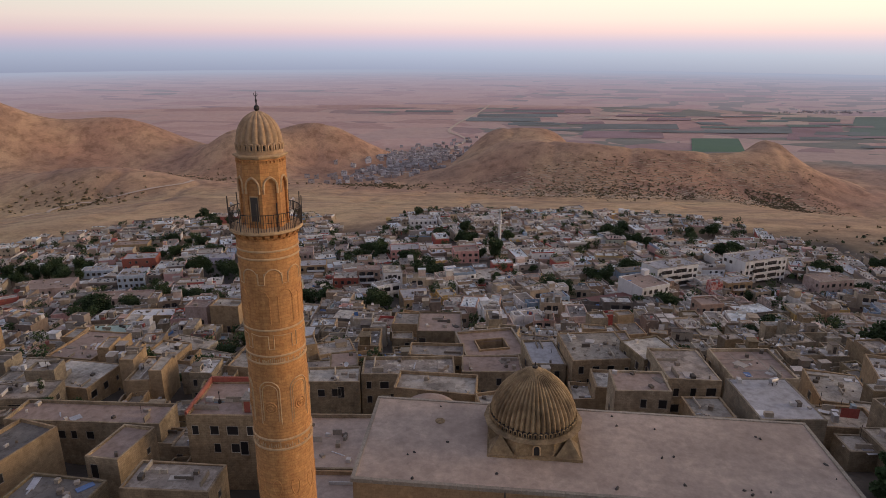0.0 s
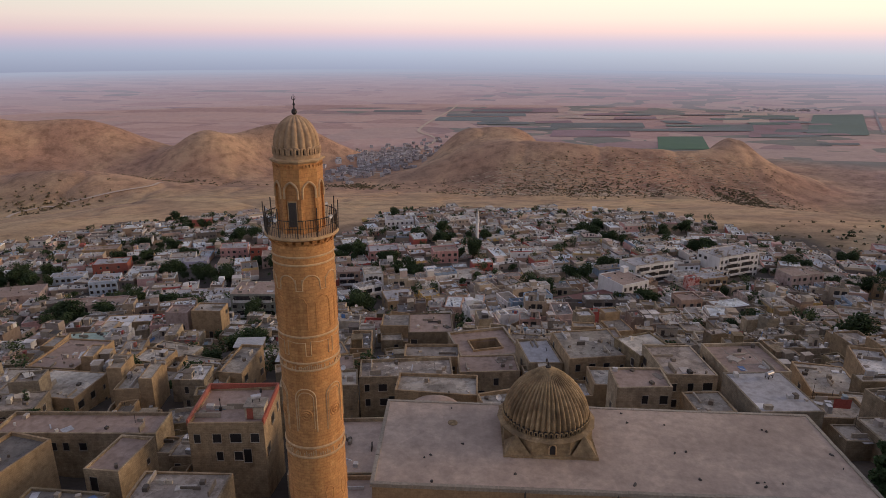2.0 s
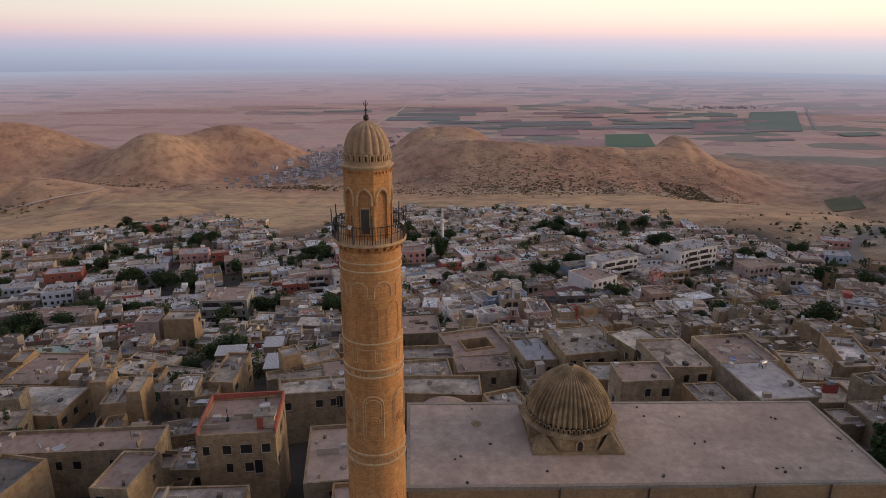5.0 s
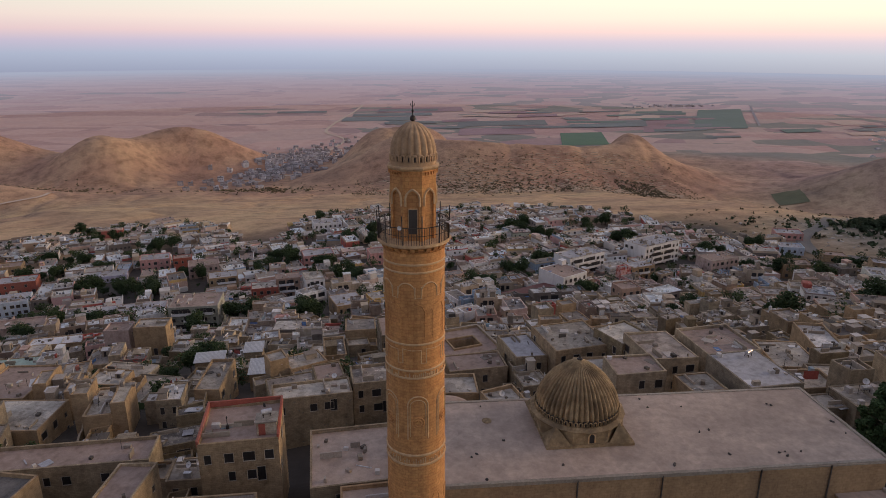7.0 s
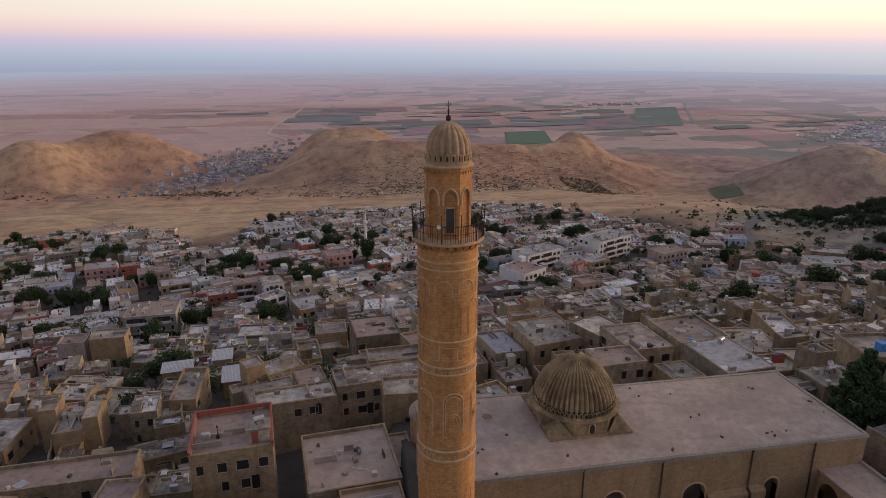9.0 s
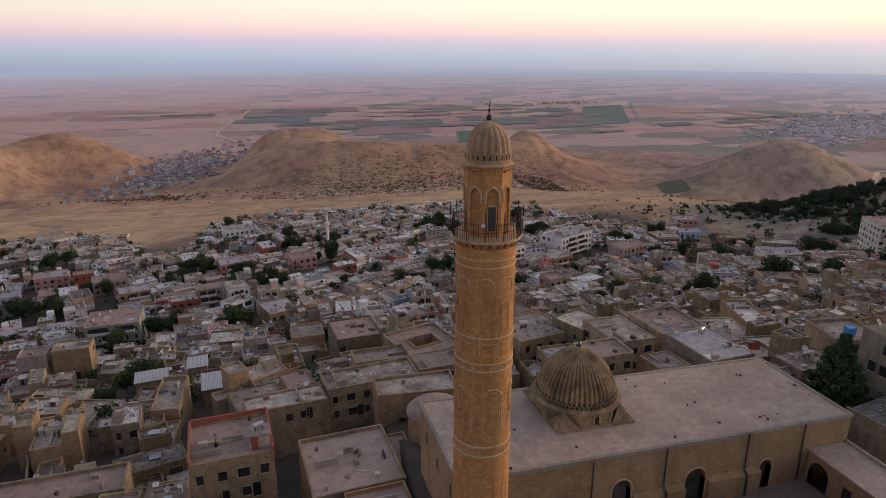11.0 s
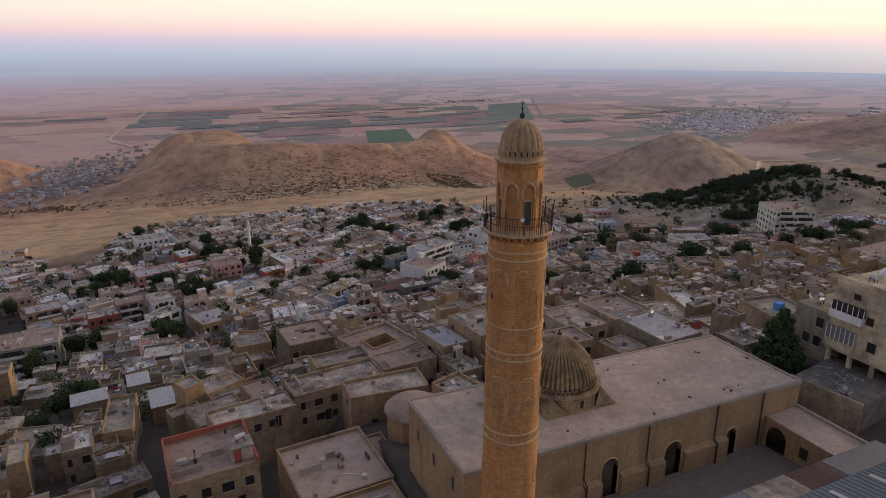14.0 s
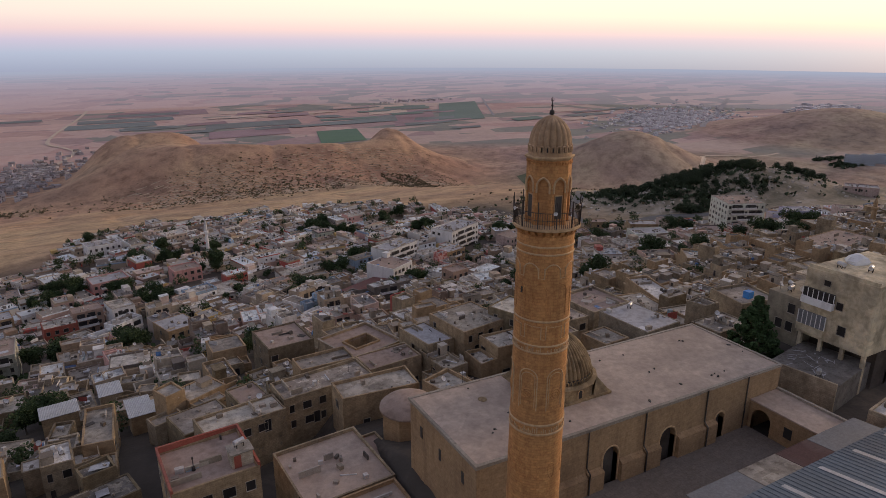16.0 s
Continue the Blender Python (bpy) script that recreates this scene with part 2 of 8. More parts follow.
# ---- the lie of the land ----
FALL = ((-400, 52), (-120, 18), (-40, 6), (10, 1), (40, -0.5), (76, -1), (86, -4), (130, -17), (190, -33), (267, -49), (330, -55), (370, -59), (430, -62),
        (480, -69), (530, -79), (604, -94), (720, -116), (830, -137), (900, -148), (1000, -160), (1100, -167), (1200, -168), (1350, -161), (1500, -155))
# centre x, y, height, half width across, half width along, turn in degrees, how flat the crest runs
HILLS = ((48, 1195, 74, 105, 78, 0, 2), (35, 1078, 46, 120, 72, 0, 1), (298, 1042, 60, 235, 74, 0, 2), (445, 1108, 48, 46, 52, 0, 1), (772, 820, 76, 132, 115, -20, 1),
         (1556, 914, 62, 230, 200, 0, 1), (-455, 1135, 70, 82, 75, 0, 1), (-345, 1240, 72, 120, 60, 0, 1), (-720, 1200, 70, 150, 80, 0, 1), (-960, 1110, 120, 150, 100, 0, 1),
         (-600, 945, 38, 170, 70, 0, 1), (364, 300, 27, 76, 50, -28, 1))


def land(x, y):
    """Height of the ground, for numbers or arrays."""
    x, y = np.asarray(x, float), np.asarray(y, float)
    down = y + 0.9 * np.clip(x - 290, 0, None) * np.clip((y - 150) / 250, 0, 1) + 0.8 * np.clip(-x - 330, 0, None) * np.clip((y - 250) / 250, 0, 1)
    z = np.interp(down, [k[0] for k in FALL], [k[1] for k in FALL])
    near = np.clip((620 - y) / 350, 0, 1)
    z = z - 0.085 * np.clip(-x - 20, 0, 260) * near * np.clip((y - 30) / 120, 0.25, 1)
    # the lane and yards drop away beside the prayer hall
    z = z - 8.0 * np.clip((-14.6 - x) / 4, 0, 1) * np.clip((x + 100) / 30, 0, 1) * np.clip((y - 50) / 8, 0, 1) * np.clip((118 - y) / 25, 0, 1)
    for cx, cy, h, sx, sy, turn, flat in HILLS:
        c, s = math.cos(math.radians(turn)), math.sin(math.radians(turn))
        u, v = (x - cx) * c + (y - cy) * s, -(x - cx) * s + (y - cy) * c
        z = z + h * np.exp(-(u / sx) ** (2 * flat) - (v / sy) ** 2)
    # gullies and swells of the open slopes, none in the town or on the plain
    r = np.hypot(x, y)
    far = np.clip((r - 480) / 150, 0, 1) * np.clip((1420 - r) / 250, 0, 1)
    z = z + far * (1.8 * np.sin(x / 61 + 0.6 * np.sin(y / 83)) * np.sin(y / 47 + 0.8 * np.sin(x / 57)) + 0.8 * np.sin(x / 19 + y / 31) * np.sin(y / 23 - x / 41)
                   - 2.4 * np.exp(-(np.sin(x / 38 + 0.9 * np.sin(y / 51) + 0.3 * np.sin(y / 17)) / 0.22) ** 2))
    # the far plain is bent up so the horizon fits the camera's view
    return z + 38.0 * np.clip((r - 2300) / 2600, 0, 1)


def mesh_from(name, verts, faces, material, smooth=False):
    me = bpy.data.meshes.new(name)
    me.from_pydata(verts, [], faces)
    me.materials.append(material)
    if smooth:
        me.polygons.foreach_set("use_smooth", [True] * len(me.polygons))
    me.update()
    return me


def ground_material(plain=False):
    m = bpy.data.materials.new("dry_land")
    m.use_nodes = True
    nt = m.node_tree
    bs = nt.nodes["Principled BSDF"]
    bs.inputs["Roughness"].default_value = 1.0
    pos = nt.nodes.new("ShaderNodeNewGeometry").outputs["Position"]
    # dry grass and bare earth of the hills
    f1, f2, f3 = noise_node(nt, pos, 0.012, 6, 0.6), noise_node(nt, pos, 0.06, 6, 0.7), noise_node(nt, pos, 0.5, 4, 0.7)
    grass = ramp_node(nt, ((0.3, (0.36, 0.25, 0.155)), (0.48, (0.54, 0.365, 0.21)), (0.62, (0.64, 0.455, 0.25)), (0.75, (0.44, 0.325, 0.19))))
    nt.links.new(f1, grass.inputs[0])
    spots = ramp_node(nt, ((0.35, (0.45, 0.42, 0.40)), (0.55, (1, 1, 1))))
    nt.links.new(f2, spots.inputs[0])
    c = mix_node(nt, "MULTIPLY", 0.7, grass.outputs[0], spots.outputs[0])
    c = mix_node(nt, "OVERLAY", 0.5, c, f3)
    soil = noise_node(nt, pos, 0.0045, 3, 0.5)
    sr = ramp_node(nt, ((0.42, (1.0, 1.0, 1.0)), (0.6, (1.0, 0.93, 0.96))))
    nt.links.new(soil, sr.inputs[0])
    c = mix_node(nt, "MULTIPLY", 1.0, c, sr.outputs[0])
    sy = nt.nodes.new("ShaderNodeSeparateXYZ")
    nt.links.new(pos, sy.inputs[0])
    # rosier far hills, bluer ones towards +x: soil tone with dusk haze painted in
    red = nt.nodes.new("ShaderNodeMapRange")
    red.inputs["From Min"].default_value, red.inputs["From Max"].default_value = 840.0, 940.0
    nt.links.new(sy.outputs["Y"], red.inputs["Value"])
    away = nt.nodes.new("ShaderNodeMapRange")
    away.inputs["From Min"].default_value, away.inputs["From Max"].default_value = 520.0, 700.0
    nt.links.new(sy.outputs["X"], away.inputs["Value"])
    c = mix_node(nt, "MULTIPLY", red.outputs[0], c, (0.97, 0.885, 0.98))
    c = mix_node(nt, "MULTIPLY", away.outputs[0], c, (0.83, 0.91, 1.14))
    # greyer, stonier soil on the rocky hill by the road
    sxe = nt.nodes.new("ShaderNodeSeparateXYZ")
    nt.links.new(pos, sxe.inputs[0])
    rock = ramp_node(nt, ((0.32, (0.12, 0.12, 0.08)), (0.5, (0.25, 0.22, 0.165)), (0.66, (0.42, 0.37, 0.31))))
    nt.links.new(f2, rock.inputs[0])
    rocky = 0.85
    for axis, lo, hi in (("X", 215.0, 262.0), ("Y", 430.0, 385.0)):
        lim = nt.nodes.new("ShaderNodeMapRange")
        lim.inputs["From Min"].default_value, lim.inputs["From Max"].default_value = lo, hi
        nt.links.new(sxe.outputs[axis], lim.inputs["Value"])
        mu = nt.nodes.new("ShaderNodeMath")
        mu.operation = "MULTIPLY"
        nt.links.new(lim.outputs[0], mu.inputs[0])
        if isinstance(rocky, float):
            mu.inputs[1].default_value = rocky
        else:
            nt.links.new(rocky, mu.inputs[1])
        rocky = mu.outputs[0]
    c = mix_node(nt, "MIX", rocky, c, rock.outputs[0])
    # fields of the plain, with dusk haze in their lilac and bluish colours
    mp = nt.nodes.new("ShaderNodeMapping")
    mp.inputs["Scale"].default_value = (0.0046, 0.0100, 0.0)
    mp.inputs["Rotation"].default_value = (0, 0, radians(9))
    nt.links.new(pos, mp.inputs["Vector"])
    vor = nt.nodes.new("ShaderNodeTexVoronoi")
    vor.distance = "CHEBYCHEV"
    vor.inputs["Randomness"].default_value = 0.85
    vor.inputs["Scale"].default_value = 1.0
    nt.links.new(mp.outputs[0], vor.inputs["Vector"])
    sep = nt.nodes.new("ShaderNodeSeparateColor")
    nt.links.new(vor.outputs["Color"], sep.inputs[0])
    zone = noise_node(nt, pos, 0.0009, 2, 0.5)
    pick = nt.nodes.new("ShaderNodeMath")
    pick.operation = "MULTIPLY_ADD"
    nt.links.new(zone, pick.inputs[0])
    pick.inputs[1].default_value = 2.2
    nt.links.new(sep.outputs[0], pick.inputs[2])
    half = nt.nodes.new("ShaderNodeMath")
    half.operation = "MULTIPLY"
    east = nt.nodes.new("ShaderNodeMath")
    east.operation = "MULTIPLY_ADD"
    sx0 = nt.nodes.new("ShaderNodeSeparateXYZ")
    nt.links.new(pos, sx0.inputs[0])
    wet = nt.nodes.new("ShaderNodeMapRange")
    wet.inputs["From Min"].default_value, wet.inputs["From Max"].default_value = -150.0, 900.0
    wet.inputs["To Min"].default_value, wet.inputs["To Max"].default_value = -0.5, 0.3
    nt.links.new(sx0.outputs["X"], wet.inputs["Value"])
    nt.links.new(wet.outputs[0], east.inputs[0])
    east.inputs[1].default_value = 1.0
    nt.links.new(pick.outputs[0], east.inputs[2])
    nt.links.new(east.outputs[0], half.inputs[0])
    half.inputs[1].default_value = 0.33
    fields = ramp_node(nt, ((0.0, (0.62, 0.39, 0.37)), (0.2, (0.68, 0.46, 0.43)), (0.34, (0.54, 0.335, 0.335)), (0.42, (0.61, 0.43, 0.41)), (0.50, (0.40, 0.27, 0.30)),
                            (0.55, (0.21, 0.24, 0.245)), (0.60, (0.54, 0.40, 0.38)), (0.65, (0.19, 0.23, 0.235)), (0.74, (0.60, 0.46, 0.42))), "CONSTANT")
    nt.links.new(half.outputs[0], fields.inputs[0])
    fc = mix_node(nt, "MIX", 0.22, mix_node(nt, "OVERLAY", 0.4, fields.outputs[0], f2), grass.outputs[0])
    sx = nt.nodes.new("ShaderNodeSeparateXYZ")
    nt.links.new(pos, sx.inputs[0])
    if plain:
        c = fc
    else:                                               # low ground beyond the hills
        flat = nt.nodes.new("ShaderNodeMapRange")
        flat.inputs["From Min"].default_value, flat.inputs["From Max"].default_value = -147.0, -153.0
        nt.links.new(sx.outputs["Z"], flat.inputs["Value"])
        ln = nt.nodes.new("ShaderNodeVectorMath")
        ln.operation = "LENGTH"
        nt.links.new(pos, ln.inputs[0])
        out_there = nt.nodes.new("ShaderNodeMapRange")
        out_there.inputs["From Min"].default_value, out_there.inputs["From Max"].default_value = 1330.0, 1440.0
        nt.links.new(ln.outputs["Value"], out_there.inputs["Value"])
        both = nt.nodes.new("ShaderNodeMath")
        both.operation = "MULTIPLY"
        nt.links.new(flat.outputs[0], both.inputs[0])
        nt.links.new(out_there.outputs[0], both.inputs[1])
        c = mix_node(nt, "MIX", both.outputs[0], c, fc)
    # trodden earth and dark paving of the lanes, painted blacker for shade between houses
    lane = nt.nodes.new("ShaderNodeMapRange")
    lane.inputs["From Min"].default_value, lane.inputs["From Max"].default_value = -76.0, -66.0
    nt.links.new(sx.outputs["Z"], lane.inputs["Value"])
    shaded_paving = ramp_node(nt, ((0.3, (0.05, 0.042, 0.036)), (0.55, (0.085, 0.072, 0.06)), (0.7, (0.17, 0.135, 0.10))))
    nt.links.new(f2, shaded_paving.inputs[0])
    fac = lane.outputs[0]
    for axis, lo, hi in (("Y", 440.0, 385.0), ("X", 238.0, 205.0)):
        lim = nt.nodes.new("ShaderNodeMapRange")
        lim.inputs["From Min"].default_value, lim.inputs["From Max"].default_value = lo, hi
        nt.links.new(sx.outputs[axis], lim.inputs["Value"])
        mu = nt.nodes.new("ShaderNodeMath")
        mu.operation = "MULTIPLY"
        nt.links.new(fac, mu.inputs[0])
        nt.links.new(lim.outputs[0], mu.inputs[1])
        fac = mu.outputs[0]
    c = mix_node(nt, "MIX", fac, c, shaded_paving.outputs[0])
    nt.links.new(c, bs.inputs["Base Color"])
    b = nt.nodes.new("ShaderNodeBump")
    b.inputs["Strength"].default_value, b.inputs["Distance"].default_value = 0.6, 1.2
    nt.links.new(f2, b.inputs["Height"])
    nt.links.new(b.outputs[0], bs.inputs["Normal"])
    return m


def build_ground():
    az = np.concatenate([np.linspace(-48, 82, 620), np.linspace(82, 312, 70)[1:-1]])
    rr = np.concatenate([[0.0], np.linspace(6, 520, 120), np.linspace(526, 1560, 160), np.geomspace(1570, 2400, 30)])
    a, r = np.meshgrid(np.radians(az), rr)
    x, y = r * np.sin(a), r * np.cos(a)
    z = land(x, y)
    n, k = len(rr), len(az)
    verts = np.stack([x, y, z], -1).reshape(-1, 3)
    i, j = np.meshgrid(np.arange(n - 1), np.arange(k), indexing="ij")
    j2 = (j + 1) % k
    faces = np.stack([i * k + j, i * k + j2, (i + 1) * k + j2, (i + 1) * k + j], -1).reshape(-1, 4)
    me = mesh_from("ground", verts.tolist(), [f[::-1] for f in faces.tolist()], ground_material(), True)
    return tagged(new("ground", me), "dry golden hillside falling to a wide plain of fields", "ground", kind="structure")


build_ground()


def build_backdrop():
    """The far plain, out to the horizon; an added glow makes its dusk haze."""
    az, rr = np.linspace(0, 360, 181)[:-1], np.geomspace(2390, 4900, 30)
    a, r = np.meshgrid(np.radians(az), rr)
    verts = np.stack([r * np.sin(a), r * np.cos(a), land(r * np.sin(a), r * np.cos(a)) - 0.2], -1).reshape(-1, 3)
    k = len(az)
    faces = [(i * k + (j + 1) % k, i * k + j, (i + 1) * k + j, (i + 1) * k + (j + 1) % k)[::-1] for i in range(len(rr) - 1) for j in range(k)]
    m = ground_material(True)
    m.name = "far_plain"
    nt = m.node_tree
    outp = [n for n in nt.nodes if n.type == "OUTPUT_MATERIAL"][0]
    bs = nt.nodes["Principled BSDF"]
    pos = [n for n in nt.nodes if n.type == "NEW_GEOMETRY"][0].outputs["Position"]
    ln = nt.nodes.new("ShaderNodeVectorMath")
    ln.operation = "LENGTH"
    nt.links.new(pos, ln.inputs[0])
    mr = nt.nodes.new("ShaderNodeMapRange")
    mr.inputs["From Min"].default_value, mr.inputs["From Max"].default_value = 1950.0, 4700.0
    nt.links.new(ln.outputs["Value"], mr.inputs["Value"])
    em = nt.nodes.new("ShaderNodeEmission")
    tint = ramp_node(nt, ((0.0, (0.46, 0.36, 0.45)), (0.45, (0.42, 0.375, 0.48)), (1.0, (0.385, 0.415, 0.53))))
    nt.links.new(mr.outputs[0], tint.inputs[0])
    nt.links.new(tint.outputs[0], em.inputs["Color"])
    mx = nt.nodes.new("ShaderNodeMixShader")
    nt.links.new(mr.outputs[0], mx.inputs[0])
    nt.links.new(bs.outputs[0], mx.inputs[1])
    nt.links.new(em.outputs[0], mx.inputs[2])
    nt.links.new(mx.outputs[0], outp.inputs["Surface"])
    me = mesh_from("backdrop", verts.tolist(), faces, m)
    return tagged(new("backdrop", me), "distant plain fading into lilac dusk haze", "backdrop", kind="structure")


build_backdrop()


# ---- building helpers ----
def part(name, bm, material, parent=None, label="", smooth=False):
    """Links a bmesh as one mesh object, under a thing or a part."""
    uv = bm.loops.layers.uv.get("UVMap")
    if not uv:
        uv = bm.loops.layers.uv.new("UVMap")
        bm.normal_update()
        for f in bm.faces:
            n = f.normal
            if abs(n.z) > 0.7:
                for lp in f.loops:
                    lp[uv].uv = (lp.vert.co.x, lp.vert.co.y)
            else:
                k = math.hypot(n.x, n.y) or 1.0
                for lp in f.loops:
                    lp[uv].uv = ((-lp.vert.co.x * n.y + lp.vert.co.y * n.x) / k, lp.vert.co.z)
    me = bpy.data.meshes.new(name)
    bm.to_mesh(me)
    bm.free()
    for m in material if isinstance(material, (list, tuple)) else (material,):
        me.materials.append(m)
    if smooth:
        me.polygons.foreach_set("use_smooth", [True] * len(me.polygons))
    ob = new(name, me)
    if parent:
        ob.parent = parent
    if label:
        ob["label"] = label
    return ob


def shared(name, me, parent, m, label=""):
    """One more object on a mesh that is already there."""
    ob = new(name, me)
    ob.parent = parent
    ob.matrix_basis = m
    if label:
        ob["label"] = label
    return ob


def thing(name, x, y, z, yaw, label, category, group=""):
    e = new(name)
    e.empty_display_size = 0.5
    e.matrix_basis = pose(x, y, z, 0, 0, yaw)
    return tagged(e, label, category, group)


def box(bm, x0, y0, z0, x1, y1, z1, mat=0):
    """A box; one face list, no bpy.ops."""
    v = [bm.verts.new(p) for p in ((x0, y0, z0), (x1, y0, z0), (x1, y1, z0), (x0, y1, z0), (x0, y0, z1), (x1, y0, z1), (x1, y1, z1), (x0, y1, z1))]
    for q in ((3, 2, 1, 0), (4, 5, 6, 7), (0, 1, 5, 4), (1, 2, 6, 5), (2, 3, 7, 6), (3, 0, 4, 7)):
        f = bm.faces.new([v[i] for i in q])
        f.material_index = mat
    return v


def soft(bm, w=0.05, seg=1):
    bmesh.ops.bevel(bm, geom=[e for e in bm.edges if e.is_manifold and e.calc_face_angle(0) > 0.5], offset=w, segments=seg, profile=0.6, affect="EDGES")
    return bm


def lathe(bm, rows, seg, wave=None, mat=0, x=0.0, y=0.0, cap=True):
    """Turns rows of (radius, z) about an upright axis; wave(angle, row number) scales the radius. Lays UVs along the wall."""
    uv = bm.loops.layers.uv.get("UVMap") or bm.loops.layers.uv.new("UVMap")
    rings = []
    for i, (r, z) in enumerate(rows):
        rings.append([bm.verts.new((x + r * (wave(2 * math.pi * k / seg, i) if wave else 1) * math.sin(2 * math.pi * k / seg),
                                    y - r * (wave(2 * math.pi * k / seg, i) if wave else 1) * math.cos(2 * math.pi * k / seg), z)) for k in range(seg)])
    for i in range(len(rows) - 1):
        ra = max(rows[i][0], rows[i + 1][0])
        for k in range(seg):
            k2 = (k + 1) % seg
            f = bm.faces.new((rings[i][k], rings[i][k2], rings[i + 1][k2], rings[i + 1][k]))
            f.material_index = mat
            for lp, (a, z) in zip(f.loops, ((k, rows[i][1]), (k + 1, rows[i][1]), (k + 1, rows[i + 1][1]), (k, rows[i + 1][1]))):
                lp[uv].uv = (a * 2 * math.pi / seg * ra, z)
    if cap:
        bm.faces.new(rings[-1])
        bm.faces.new(rings[0][::-1])
    return bm


def bar(bm, a, b, r, seg=6, mat=0, r2=None):
    """A straight round bar from a to b."""
    a, b = Vector(a), Vector(b)
    q = (b - a).to_track_quat("Z", "Y")
    lo, hi = [], []
    for k in range(seg):
        d = q @ Vector((math.cos(2 * math.pi * k / seg), math.sin(2 * math.pi * k / seg), 0))
        lo.append(bm.verts.new(a + d * r))
        hi.append(bm.verts.new(b + d * (r if r2 is None else r2)))
    for k in range(seg):
        f = bm.faces.new((lo[k], lo[(k + 1) % seg], hi[(k + 1) % seg], hi[k]))
        f.material_index = mat
    bm.faces.new(hi).material_index = mat
    bm.faces.new(lo[::-1]).material_index = mat


def tube(bm, pts, r, seg=4):
    """One round bar bent through the points."""
    p = [Vector(pts[0])]
    for a in pts[1:]:
        if (Vector(a) - p[-1]).length > 1e-4:
            p.append(Vector(a))
    dirs = [(p[min(k + 1, len(p) - 1)] - p[max(k - 1, 0)]).normalized() for k in range(len(p))]
    q = dirs[0].to_track_quat("Z", "Y")
    prev = None
    for k, c in enumerate(p):
        if k:
            q = dirs[k - 1].rotation_difference(dirs[k]) @ q
        row = [bm.verts.new(c + q @ Vector((r * math.cos(2 * math.pi * j / seg), r * math.sin(2 * math.pi * j / seg), 0))) for j in range(seg)]
        if prev:
            for j in range(seg):
                bm.faces.new((prev[j], prev[(j + 1) % seg], row[(j + 1) % seg], row[j]))
        else:
            bm.faces.new(row[::-1])
        prev = row
    bm.faces.new(prev)


def outline_arch(w, z0, z1, n=10, pointed=0.0):
    """Points (u, z) of an arch w wide from z0 up to z1 at its crown, left to right."""
    r = w / 2
    rise = r * (1 + pointed)
    pts = [(-r, z0), (-r, z1 - rise)]
    for i in range(1, n):
        a = math.pi * (1 - i / n)
        pts.append((r * math.cos(a), z1 - rise + rise * math.sin(a) ** (1.0 if not pointed else 0.85)))
    return pts + [(r, z1 - rise), (r, z0)]


# ---- the minaret ----
MX, MY = -16.62, 44.5


def on_shaft(r, deg, z):
    return (r * math.sin(radians(deg)), -r * math.cos(radians(deg)), z)


def arch_ring(name, root, count, start, w, z0, z1, r, thick, label="", pointed=0.0):
    """Blind arches round the shaft, each moulding a part of its own on one mesh."""
    bm = bmesh.new()
    tube(bm, [on_shaft(r, math.degrees(u / r), z) for u, z in outline_arch(w, z0, z1, 12, pointed)], thick, 4)
    first = part(name, bm, M_STONE_PALE, root, label)
    first.matrix_basis = pose(0, 0, 0, 0, 0, start)
    for k in range(1, count):
        shared(name, first.data, root, pose(0, 0, 0, 0, 0, start + k * 360 / count))


def ring(name, root, rows, label="", mat=None, seg=64):
    return part(name, lathe(bmesh.new(), rows, seg, cap=False), mat or M_STONE_PALE, root, label)


